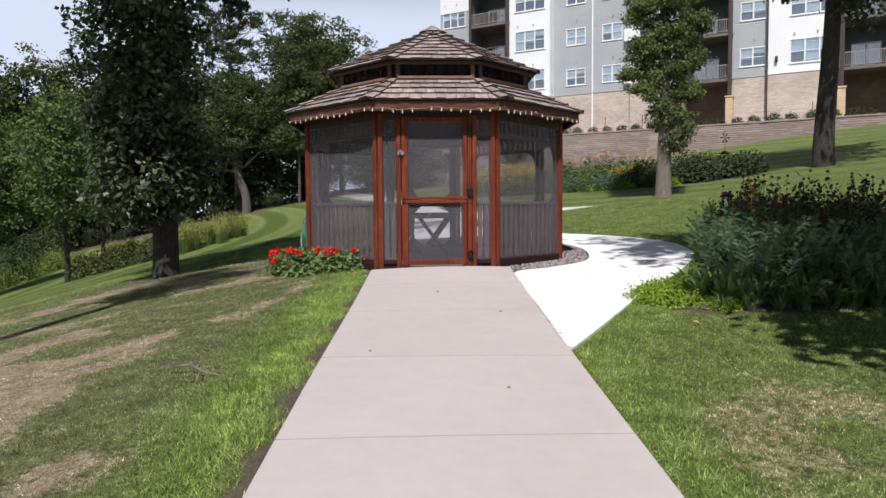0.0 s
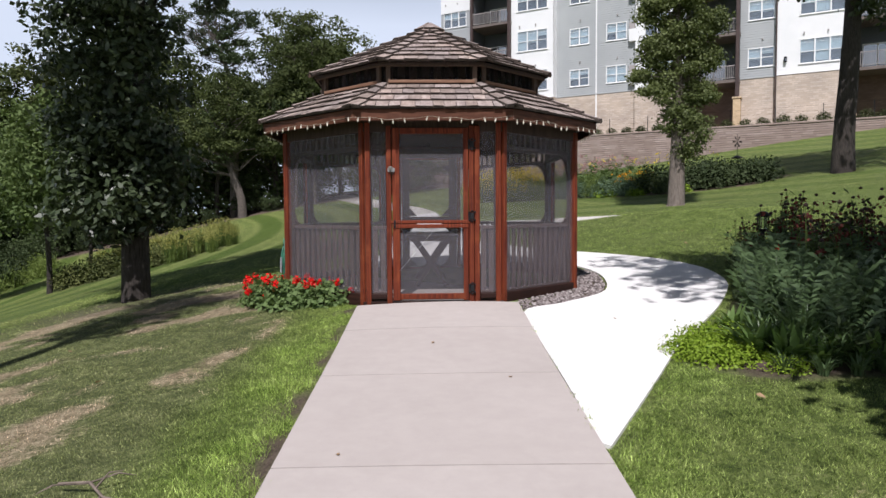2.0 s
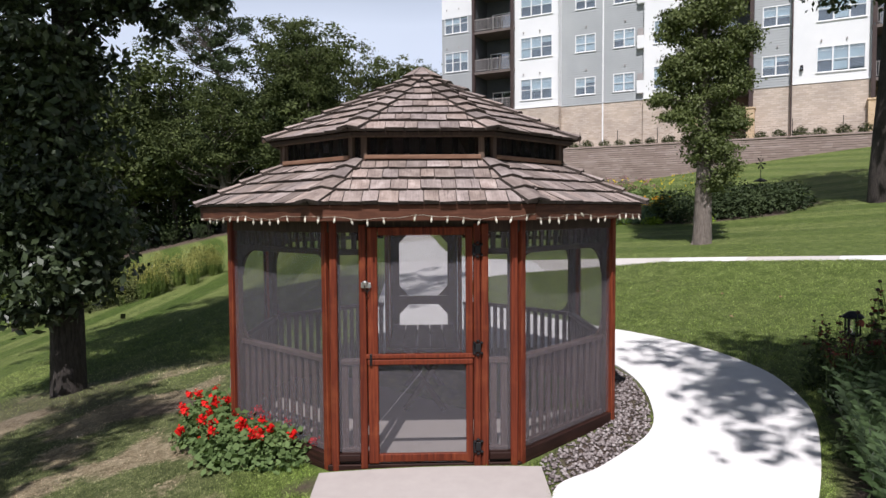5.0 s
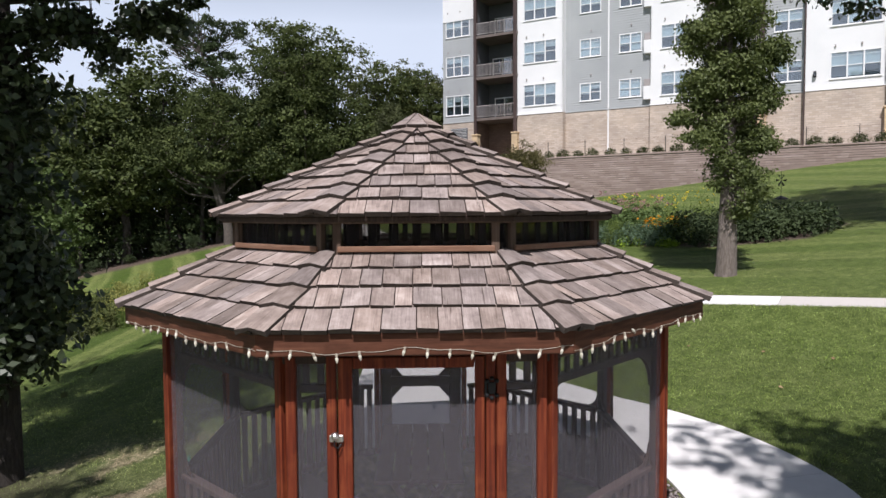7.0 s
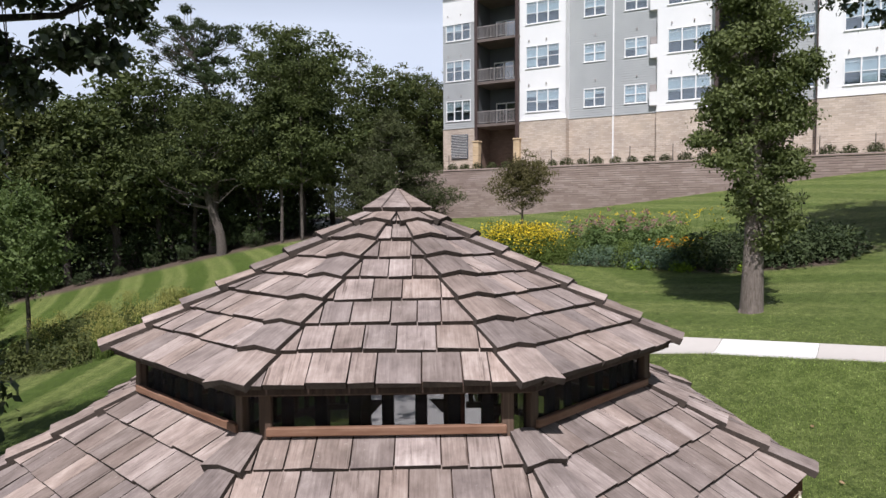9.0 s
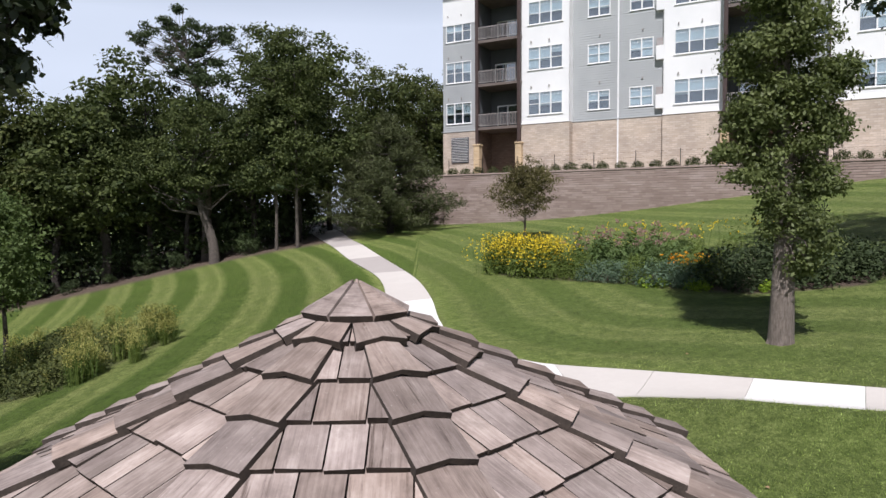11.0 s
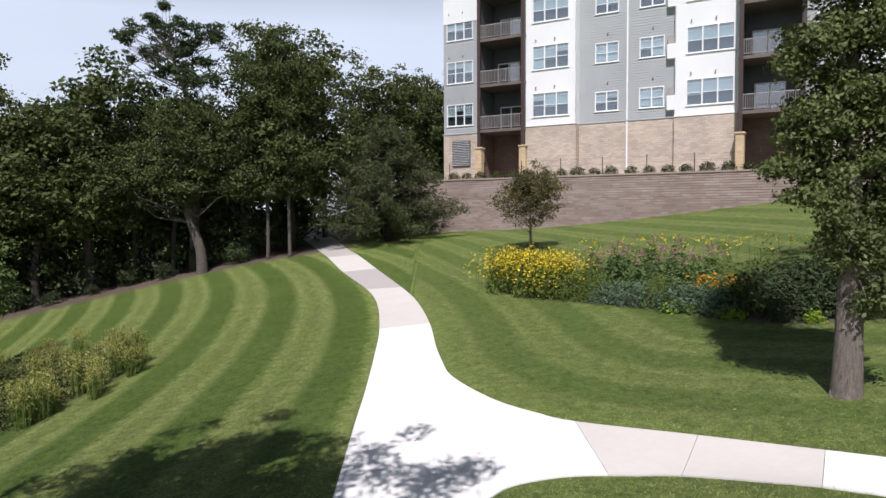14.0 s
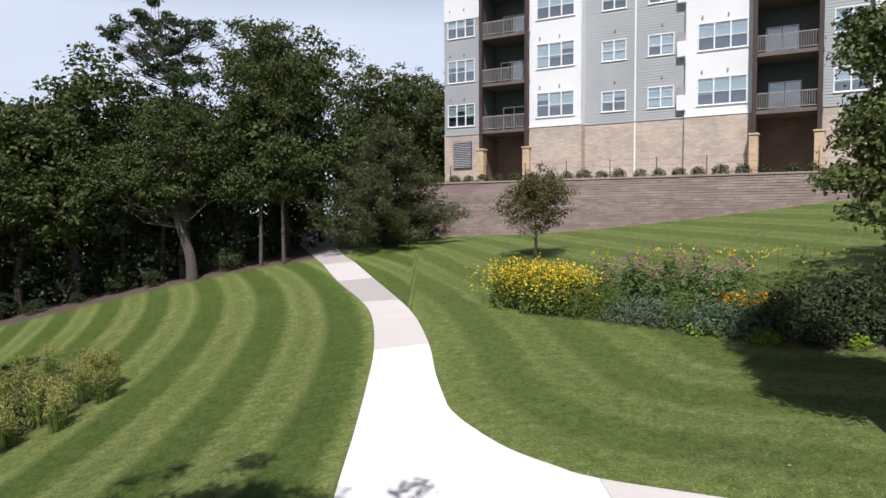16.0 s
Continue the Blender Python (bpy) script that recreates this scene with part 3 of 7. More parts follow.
def pave(name, label, pairs, materials, proud=0.03, joint=0.007, cuts=None):
    """A walk of cast slabs between two edges; each slab is a piece of its own."""
    owner = tagged(new(name), label, "path", "", "structure")
    steps = 6
    a, b = spline([p for p, q in pairs], steps), spline([q for p, q in pairs], steps)
    marks = cuts or list(range(len(pairs)))
    for k in range(len(marks) - 1):
        i0, i1 = marks[k] * steps, marks[k + 1] * steps
        rows = i1 - i0
        nx = 10
        grid = []
        for i in range(i0, i1 + 1):
            p, q = a[i].copy(), b[i].copy()
            run = (a[min(i + 1, len(a) - 1)] + b[min(i + 1, len(b) - 1)] - a[max(i - 1, 0)] - b[max(i - 1, 0)])
            run = run.normalized() * joint
            if i == i0:
                p, q = p + run, q + run
            if i == i1:
                p, q = p - run, q - run
            grid.append([p.lerp(q, j / nx) for j in range(nx + 1)])
        s = Shape()
        v, f = [], []
        for r in grid:
            v += [(p.x, p.y, gz(p.x, p.y) + proud) for p in r]
        w = nx + 1
        for i in range(rows):
            for j in range(nx):
                f.append((i * w + j, i * w + j + 1, (i + 1) * w + j + 1, (i + 1) * w + j))
        rim = list(range(w)) + [i * w + nx for i in range(1, rows + 1)] + [rows * w + j for j in range(nx - 1, -1, -1)] + [i * w for i in range(rows - 1, 0, -1)]
        o = len(v)
        v += [(v[i][0], v[i][1], v[i][2] - 0.10) for i in rim]
        n = len(rim)
        f += [(rim[i], o + i, o + (i + 1) % n, rim[(i + 1) % n]) for i in range(n)]
        s.add(v, f)
        slab = part("slab", s, materials[k % len(materials)] if isinstance(materials, list) else materials, owner)
    return owner


pave("walk_front", "taupe concrete walk that leads to the screened door", FRONT, M_PATH)
pave("walk_curve", "bright white concrete walk that bends round the gazebo", CURVE, M_WHITE, 0.024, 0.003, [0, 3, 5, 7, 9, 11, 13])
pave("walk_main", "pale concrete path that winds up to the woods", MAIN,
     [M_WHITE, M_WHITE, M_WHITE, M_WHITE, M_WHITE, M_WHITE, M_PALE, M_PALE, M_TAUPE, M_PALE, M_TAUPE, M_TAUPE, M_PALE], 0.03, 0.0035)
pave("walk_branch", "pale concrete path that crosses the lawn", BRANCH, [M_WHITE, M_PALE, M_PALE, M_WHITE, M_PALE, M_WHITE, M_WHITE], 0.024, 0.004, [0, 6, 7, 8, 9, 10, 11, 12])

# ---- ground ----
BED_RIGHT = [(1.95, -4.35), (2.25, -4.75), (2.9, -5.0), (4.4, -4.85), (6.5, -4.2), (7.2, -2.0), (6.2, -0.2), (4.9, 0.2), (4.35, -0.5), (3.9, -1.5), (3.0, -2.95), (2.35, -3.9)]
BED_FLOWER = [(3.2, 24.9), (5.1, 22.4), (7.1, 20.0), (8.4, 17.8), (9.6, 16.2), (12.5, 15.4), (15.0, 17.0), (14.5, 20.0), (11.5, 23.0), (8.0, 26.5), (5.0, 28.0), (3.4, 27.0)]
BED_WEEDS = [(-11.5, 16.5), (-9.6, 17.6), (-8.5, 20.6), (-9.3, 23.5), (-12.0, 27.0), (-16.0, 27.5), (-17.0, 21.0), (-14.5, 17.0)]
STONES = [(1.0, -2.50), (1.27, -2.24), (1.54, -1.99), (1.90, -1.62), (2.21, -1.21), (2.49, -0.4), (2.60, 0.6), (2.43, 1.58), (1.93, 2.22), (1.0, 2.32), (0.9, 1.9), (1.9, 0.9), (1.9, -0.9), (1.0, -1.9)]
GERANIUM = [(-1.02, -1.45), (-1.35, -1.85), (-2.0, -1.25), (-2.65, -0.2), (-2.45, 0.35), (-1.9, -0.6), (-1.05, -1.1)]


def soft_step(v, a, b):
    t = np.clip((v - a) / (b - a), 0, 1)
    return t * t * (3 - 2 * t)


def cloudy(x, y, step, seed):
    """Smooth random field between 0 and 1 with features of the given size."""
    cell = np.random.default_rng(seed).uniform(0, 1, (64, 64))
    u, v = np.asarray(x, float) / step + 640, np.asarray(y, float) / step + 640
    i, j = np.floor(u).astype(int), np.floor(v).astype(int)
    a, b = u - i, v - j
    a, b = a * a * (3 - 2 * a), b * b * (3 - 2 * b)
    i0, i1, j0, j1 = i % 64, (i + 1) % 64, j % 64, (j + 1) % 64
    return (cell[i0, j0] * (1 - a) + cell[i1, j0] * a) * (1 - b) + (cell[i0, j1] * (1 - a) + cell[i1, j1] * a) * b


def lawn_attrs(x, y):
    """Mowing lines, dry ground, lush edges and bare soil at points of the lawn."""
    gap = walk_gap(x, y)
    left = x + 0.00864 * (y - 17.5) ** 2
    mow = np.where(x < 0, left, 1.15 * gap - 3.9)
    faint = np.where(x < 0, 1.0, 0.55)
    cut = soft_step(y, 7.0, 13.0) * (1 - soft_step(np.abs(x), 26, 34)) * faint
    cut = np.maximum(cut, 0.55 * soft_step(-x, 3.5, 6.0))
    dry = (1 - soft_step(y, 1.0, 5.0)) * soft_step(-x, 1.45, 2.0) * (1 - 0.6 * soft_step(-x, 5.5, 7.5))
    dry = np.maximum(dry, 0.20 * soft_step(x, 0.9, 1.5) * (1 - soft_step(y, -7.5, -6.0)))
    lush = (1 - soft_step(gap + 0.12 * np.sin(2.1 * y + 1) + 0.08 * np.sin(5.3 * y) + 0.06 * np.sin(11.7 * y + 9 * x), 0.22, 0.62)) * np.where(x < 0, 1.0, 0.55) * (1 - soft_step(y, -1.5, 3.0))
    lush = np.maximum(lush, 0.6 * (1 - soft_step(gap, 0.2, 0.9)) * soft_step(y, 8, 12))
    soil = (1 - soft_step(gap + 0.04 * np.sin(6.3 * y) + 0.03 * np.sin(15.1 * y + 1), 0.03, 0.12)) * np.where((x < 0) & (y < -2.0), 1.0, 0.25)
    for bed, edge in ((BED_RIGHT, 0.12), (BED_FLOWER, 0.3), (BED_WEEDS, 0.5), (STONES, 0.01), (GERANIUM, 0.12)):
        ins = inside(x, y, bed)
        d = gap_to(x, y, bed)
        soil = np.maximum(soil, np.where(ins, soft_step(d, 0, edge), 0) * (0.35 if bed is BED_WEEDS else 1))
    soil = np.maximum(soil, 0.8 * (1 - soft_step(np.hypot((x + 3.1) / 1.1, (y - 0.85) / 0.45), 0.45, 1.0)))
    soil = np.maximum(soil, 0.45 * (1 - soft_step(np.hypot((x + 5.6) / 2.0, (y - 2.0) / 1.6), 0.4, 1.0)))
    field = 0.36 * cloudy(x - 0.12 * y, 0.6 * y, 0.70, 16) + 0.36 * cloudy(x, 0.7 * y, 0.33, 7) + 0.28 * cloudy(x, y, 0.26, 8)
    bare = 0.9 * soft_step(field, 0.48, 0.66) * dry * np.where(x < 0, 1.0, 2.2)
    woods = soft_step(y - 45.3 - 0.10 * x, -1.2, 1.2) * (1 - soft_step(x, -6.5, -3.5))
    soil = np.maximum(soil, woods)
    return {"mow": mow, "cut": cut, "dry": dry, "lush": lush, "soil": soil, "bare": bare}


def ground_axis(lo, hi, step, reach, grow):
    mid = list(np.arange(lo, hi + step / 2, step))
    d, left, right = step, [], []
    x = lo
    while x > -reach:
        d *= grow
        x -= d
        left.append(x)
    d, x = step, mid[-1]
    while x < reach:
        d *= grow
        x += d
        right.append(x)
    return np.array(left[::-1] + mid + right)


gx, gy = ground_axis(-18, 14, 0.25, 1500, 1.16), ground_axis(-13, 46, 0.25, 1500, 1.16)
GX, GY = np.meshgrid(gx, gy)
GX, GY = GX.ravel(), GY.ravel()
GZ = ground_z(GX, GY)
w = len(gx)
quads = np.array([(j * w + i, j * w + i + 1, (j + 1) * w + i + 1, (j + 1) * w + i) for j in range(len(gy) - 1) for i in range(w - 1)])
near = (np.abs(GX) < 30) & (GY > -30) & (GY < 70)
attrs = {k: np.zeros(len(GX)) for k in ("mow", "cut", "dry", "lush", "soil", "bare")}
for k, val in lawn_attrs(GX[near], GY[near]).items():
    attrs[k][near] = val
ground = new("ground", raw_mesh("ground", np.stack([GX, GY, GZ], 1), quads, M_LAWN, attrs))
ground.data.polygons.foreach_set("use_smooth", [True] * len(ground.data.polygons))
tagged(ground, "mown hillside lawn with stripes and dry patches", "lawn", "", "structure")

# ---- gazebo ----
R_BODY, R_EAVE, Z_EAVE, R_CUP, Z_CUP, R_UP, Z_UP, Z_TOP = 2.120, 2.405, 2.250, 1.60, 2.650, 1.722, 2.912, 3.81
AP = R_BODY * math.cos(math.pi / 8)
HALF = R_BODY * math.sin(math.pi / 8)


def face_turn(i):
    return Matrix.Rotation(radians(45 * i), 4, "Z")


def corner(i, r, z):
    a = radians(-112.5 + 45 * i)
    return Vector((r * math.cos(a), r * math.sin(a), z))


def turned(shape, i):
    m = face_turn(i)
    shape.v = [tuple(m @ Vector(p)) for p in shape.v]
    return shape


gazebo = thing("gazebo", "octagonal red-stained screened gazebo with a two-tier cedar shingle roof", "gazebo")

# floor and skirt
s = Shape()
s.add([corner(i, R_BODY - 0.02, 0.02) for i in range(8)] + [corner(i, R_BODY - 0.02, -0.35) for i in range(8)],
      [tuple(range(8))] + [(i, i + 8, (i + 1) % 8 + 8, (i + 1) % 8) for i in range(8)])
part("floor_slab", s, M_PATH, gazebo, "grey concrete floor slab")
for i in range(8):
    s = Shape().box((0, -AP - 0.002, -0.12), (2 * HALF + 0.02, 0.04, 0.27), 0.006)
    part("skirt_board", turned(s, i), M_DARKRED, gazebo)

# paired corner posts
for i in range(8):
    for sgn in (-1, 1):
        s = Shape().box((sgn * (HALF - 0.042), -AP + 0.015, 1.04), (0.062, 0.075, 2.16), 0.007)
        part("corner_post", turned(s, i), M_RED, gazebo)
    p = corner(i, R_BODY - 0.07, 1.05)
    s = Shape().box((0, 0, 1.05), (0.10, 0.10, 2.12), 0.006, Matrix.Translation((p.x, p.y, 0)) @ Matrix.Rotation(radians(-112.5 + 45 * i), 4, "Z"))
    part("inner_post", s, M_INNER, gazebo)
    # the header takes the dark inner tone for its shade under the eave
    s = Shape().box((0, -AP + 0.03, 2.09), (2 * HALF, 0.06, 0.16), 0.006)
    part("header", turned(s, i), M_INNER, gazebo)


def sheet(name, u0, u1, z0, z1, d, i, material):
    """A stretched screen in a frame."""
    nu, nz = (8 if u1 - u0 > 0.6 else 3), 10
    slack = min(0.045, 0.06 * (u1 - u0))
    v = []
    for b in range(nz + 1):
        for a in range(nu + 1):
            p, q = a / nu, b / nz
            sag = slack * math.sin(math.pi * p ** (1.5 if i % 2 else 0.8)) * math.sin(math.pi * q) * (0.8 + 0.3 * math.sin(5 * p + 7 * q + i))
            v.append((u0 + (u1 - u0) * p, -AP + d + sag, z0 + (z1 - z0) * q))
    f = [(b * (nu + 1) + a, b * (nu + 1) + a + 1, (b + 1) * (nu + 1) + a + 1, (b + 1) * (nu + 1) + a) for b in range(nz) for a in range(nu)]
    return part(name, turned(Shape().add(v, f), i), material, gazebo, smooth=True)


def brace(s, u, z, du, dz, d, deep=0.03):
    """A three-cornered brace in the corner (u, z)."""
    return s.prism([(u, -AP + d, z), (u + du, -AP + d, z), (u, -AP + d, z + dz)], (0, deep, 0))


def balustrade(i, u0, u1):
    """Rails, slats, frieze and corner braces behind the screen of one face."""
    d = 0.085
    for z, hi in ((0.885, 0.045), (0.10, 0.06), (1.84, 0.05)):
        s = Shape().box(((u0 + u1) / 2, -AP + d + 0.02, z), (u1 - u0, 0.075 if z > 0.5 else 0.05, hi), 0.006)
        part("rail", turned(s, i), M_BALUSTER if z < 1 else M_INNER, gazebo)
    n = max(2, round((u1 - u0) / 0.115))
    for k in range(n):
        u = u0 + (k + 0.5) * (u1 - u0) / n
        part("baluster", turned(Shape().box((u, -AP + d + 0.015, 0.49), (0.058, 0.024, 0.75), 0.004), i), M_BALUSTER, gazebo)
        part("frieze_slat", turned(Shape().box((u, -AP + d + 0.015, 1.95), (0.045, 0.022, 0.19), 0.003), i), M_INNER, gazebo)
    if u1 - u0 > 0.6:
        for sgn, u in ((1, u0), (-1, u1)):
            s = Shape()
            outline = [(u, -AP + d, 1.82)] + [(u + sgn * 0.27 * (1 - math.sin(a)), -AP + d, 1.82 - 0.27 * (1 - math.cos(a))) for a in [k * math.pi / 12 for k in range(7)]]
            s.prism(outline, (0, 0.03, 0))
            part("arch_brace", turned(s, i), M_INNER, gazebo)
            s = Shape()
            outline = [(u, -AP + d, 0.91)] + [(u + sgn * 0.16 * (1 - math.sin(a)), -AP + d, 0.91 + 0.16 * (1 - math.cos(a))) for a in [k * math.pi / 12 for k in range(7)]]
            s.prism(outline, (0, 0.03, 0))
            part("lower_brace", turned(s, i), M_INNER, gazebo)


for i in (1, 2, 3, 5, 6, 7):
    w0 = HALF - 0.075
    sheet("screen", -w0, w0, 0.12, 2.03, 0.012, i, M_SCREEN)
    s = Shape().box((0, -AP + 0.005, 0.055), (2 * w0, 0.05, 0.10), 0.006)
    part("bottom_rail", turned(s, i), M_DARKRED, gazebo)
    balustrade(i, -w0, w0)


def door_face(i, latch):
    """Side lights, jambs and a screen door."""
    for u0, u1 in ((-0.738, -0.555), (0.555, 0.738)):
        sheet("screen", u0, u1, 0.12, 2.03, 0.012, i, M_SCREEN)
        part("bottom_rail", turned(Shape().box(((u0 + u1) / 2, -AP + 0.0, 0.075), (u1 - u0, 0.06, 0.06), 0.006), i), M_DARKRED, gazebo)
        part("kick_board", turned(Shape().box(((u0 + u1) / 2, -AP + 0.03, 0.02), (u1 - u0, 0.03, 0.06), 0.004), i), M_INNER, gazebo)
        balustrade(i, u0, u1)
    part("door_jamb", turned(Shape().box((-0.521, -AP + 0.01, 1.03), (0.060, 0.085, 2.10), 0.007), i), M_RED, gazebo)
    part("door_jamb", turned(Shape().box((0.450, -AP + 0.005, 1.03), (0.058, 0.085, 2.10), 0.007), i), M_RED, gazebo)
    part("door_jamb", turned(Shape().box((0.516, -AP + 0.012, 1.03), (0.064, 0.085, 2.10), 0.007), i), M_RED, gazebo)
    u0, u1 = -0.484, 0.414
    leaf = part("door", turned(Shape().box((u0 + 0.046, -AP - 0.012, 1.04), (0.086, 0.04, 2.03), 0.006), i), M_RED, gazebo, "red-stained screen door, closed")
    for nm, c, size in (("stile", (u1 - 0.03, 1.04), (0.06, 2.03)), ("top_rail", ((u0 + u1) / 2 + 0.015, 2.02), (0.74, 0.07)),
                        ("mid_rail", ((u0 + u1) / 2, 0.955), (0.93, 0.038)), ("mid_rail", ((u0 + u1) / 2, 0.905), (0.90, 0.045)),
                        ("bottom_rail", ((u0 + u1) / 2 + 0.02, 0.072), (0.76, 0.07))):
        part(nm, turned(Shape().box((c[0], -AP - 0.012 - (0.012 if nm == "mid_rail" else 0), c[1]), (size[0], 0.04, size[1]), 0.006), i), M_RED, leaf)
    for z0, z1 in ((0.10, 0.885), (0.975, 1.985)):
        s = Shape().add([(u0 + 0.085, -AP + 0.002, z0), (u1 - 0.06, -AP + 0.002, z0), (u1 - 0.06, -AP + 0.002, z1), (u0 + 0.085, -AP + 0.002, z1)], [(0, 1, 2, 3)])
        part("door_screen", turned(s, i), M_SCREEN, leaf)
    if latch:
        s = Shape().tube([(-0.40, -AP - 0.035, 0.12 + 0.26), (-0.02, -AP - 0.035, 0.83)], [0.0016, 0.0016], 5)
        part("tension_wire", turned(s, i), M_STEEL, leaf, "thin steel tension wire")
        for z in (0.165, 1.02, 1.86):
            s = Shape()
            s.box((0.455, -AP - 0.042, z), (0.050, 0.014, 0.075), 0.004)
            for du, dz in ((-0.03, 0.045), (0.03, 0.045), (-0.03, -0.045), (0.03, -0.045), (0, 0.06), (0, -0.06)):
                s.lathe((0.455 + du, -AP - 0.045, z + dz - 0.012), [(0.008, 0), (0.016, 0.008), (0.016, 0.016), (0.006, 0.024)], 7)
            s.tube([(0.418, -AP - 0.048, z - 0.05), (0.418, -AP - 0.048, z + 0.05)], [0.009, 0.009], 8)
            part("hinge", turned(s, i), M_IRON, leaf, "black butterfly hinge")
        s = Shape().box((-0.49, -AP - 0.05, 1.565), (0.085, 0.02, 0.045), 0.005)
        s.lathe((-0.495, -AP - 0.075, 1.565), [(0.012, 0), (0.024, 0.012), (0.026, 0.03), (0.014, 0.042)], 10)
        part("latch", turned(s, i), M_STEEL, leaf, "worn steel latch")
        s = Shape().tube([(-0.50, -AP - 0.06, 1.565), (-0.50, -AP - 0.075, 1.53), (-0.48, -AP - 0.075, 1.51), (-0.46, -AP - 0.06, 1.535)], [0.005] * 4, 6)
        part("padlock_ring", turned(s, i), M_IRON, leaf)
        s = Shape().box((-0.455, -AP - 0.045, 0.93), (0.022, 0.022, 0.10), 0.004)
        part("handle", turned(s, i), M_IRON, leaf, "small black pull handle")
    else:
        for z0, z1, sz in ((1.0, 1.88, -1), (0.12, 0.87, 1)):
            for u, du in ((-0.345, 0.13), (0.34, -0.13)):
                part("brace", turned(brace(Shape(), u, z0, du, 0.14, 0.03), i), M_INNER, leaf)
                part("brace", turned(brace(Shape(), u, z1, du, -0.14, 0.03), i), M_INNER, leaf)
        part("rear_rail", turned(Shape().box(((u0 + u1) / 2, -AP + 0.03, 0.93), (0.9, 0.05, 0.12), 0.005), i), M_INNER, leaf)
        for u, wide in ((-0.415, 0.14), (0.40, 0.12)):
            part("rear_stile", turned(Shape().box((u, -AP + 0.03, 1.02), (wide, 0.05, 1.95), 0.005), i), M_INNER, leaf)


door_face(0, True)
door_face(4, False)

# roofs
TAN = math.tan(math.pi / 8)


def roof_tier(name, label, r0, z0, r1, z1, courses, top, rng, close):
    """Deck, shingles course by course, and folded hip caps."""
    a0, a1 = r0 * math.cos(math.pi / 8), r1 * math.cos(math.pi / 8)
    run, rise = a0 - a1, z1 - z0
    slope = math.hypot(run, rise)
    cx, sx = run / slope, rise / slope

    def at(u, v, h):
        """A point u along the eave, v up the slope and h above the deck of the front face."""
        return Vector((u, -(a0 - v * cx) - h * sx, z0 + v * sx + h * cx))

    def half(v):
        return max(0.0, (a0 - v * cx) * TAN)

    deck = Shape()
    lo = [corner(i, r0 - 0.03, z0 - 0.012) for i in range(8)]
    hi = [corner(i, r1, z1 - 0.004) for i in range(8)]
    lo2, hi2 = [p - Vector((0, 0, 0.03)) for p in lo], [p - Vector((0, 0, 0.03)) for p in hi]
    f = []
    for i in range(8):
        j = (i + 1) % 8
        f += [(i, j, 8 + j, 8 + i), (16 + j, 16 + i, 24 + i, 24 + j), (i, 16 + i, 16 + j, j), (8 + j, 24 + j, 24 + i, 8 + i)]
    deck.add(lo + hi + lo2 + hi2, f)
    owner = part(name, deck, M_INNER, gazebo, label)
    step = slope / courses
    rest = Shape()
    rest_uv = []
    for i in range(8):
        for c in range(courses):
            v0, v1 = c * step - (0.02 if c == 0 else 0), min(slope, (c + 1) * step + 0.035)
            u = -half(v0)
            edge = half(v0)
            while u < edge - 0.01:
                wide = rng.uniform(0.105, 0.205)
                nxt = min(edge, u + wide)
                if edge - nxt < 0.06:
                    nxt = edge
                drop = rng.uniform(-0.006, 0.006)
                tl, tr = max(u + 0.003, -half(v1)), min(nxt - 0.003, half(v1))
                bl, br = u + 0.0035, nxt - 0.0035
                if tr < tl:
                    tl = tr = max(-half(v1), min(half(v1), (u + nxt) / 2))
                thick = rng.uniform(0.026, 0.038)
                tilt = rng.uniform(-0.004, 0.004)
                va = v0 + drop
                pts = [at(bl, va, thick + tilt), at(br, va, thick - tilt), at(tr, v1, 0.006), at(tl, v1, 0.006),
                       at(bl, va + 0.003, 0.001), at(br, va + 0.003, 0.001)]
                faces = [(0, 1, 2, 3), (0, 4, 5, 1), (4, 0, 3), (1, 5, 2)]
                m = face_turn(i)
                pts = [m @ p for p in pts]
                o1, o2 = rng.uniform(0, 50), rng.uniform(0, 50)
                uv = [(bl + o1, va + o2), (br + o1, va + o2), (tr + o1, v1 + o2), (tl + o1, v1 + o2), (bl + o1, va + o2), (br + o1, va + o2)]
                if i in close:
                    sh = Shape().add(pts, faces)
                    me = sh.mesh("shingle", M_CEDAR)
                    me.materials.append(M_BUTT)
                    # butt end, and both sides darkened as shade in the gaps
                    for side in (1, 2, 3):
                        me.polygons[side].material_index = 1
                    lay = me.uv_layers.new(name="UVMap")
                    for lp in me.loops:
                        lay.data[lp.index].uv = uv[lp.vertex_index]
                    ob = new("shingle", me)
                    ob.parent = owner
                else:
                    rest.add(pts, faces)
                    rest_uv += uv
                u = nxt
    me = rest.mesh("shingle_field", M_CEDAR)
    lay = me.uv_layers.new(name="UVMap")
    for lp in me.loops:
        lay.data[lp.index].uv = rest_uv[lp.vertex_index]
    ob = tagged(new("shingle_field", me), "weathered grey cedar shingles", "", "", "stuff")
    ob.parent = owner
    # hip caps
    for i in range(8):
        p0, p1 = corner(i, r0, z0), corner(i, r1, z1)
        hip = (p1 - p0)
        length = hip.length
        hip = hip.normalized()
        a = radians(-112.5 + 45 * i)
        tl = Vector((math.cos(a - math.pi / 8 - math.pi / 2), math.sin(a - math.pi / 8 - math.pi / 2), 0))
        tr = Vector((math.cos(a + math.pi / 8 + math.pi / 2), math.sin(a + math.pi / 8 + math.pi / 2), 0))
        wl_, wr_ = (tl - hip * tl.dot(hip)).normalized(), (tr - hip * tr.dot(hip)).normalized()
        up = (wl_ + wr_).cross(hip)
        up = -(wl_ + wr_) if (wl_ + wr_).z < 0 else (wl_ + wr_)
        up = up.normalized()
        st = length / courses
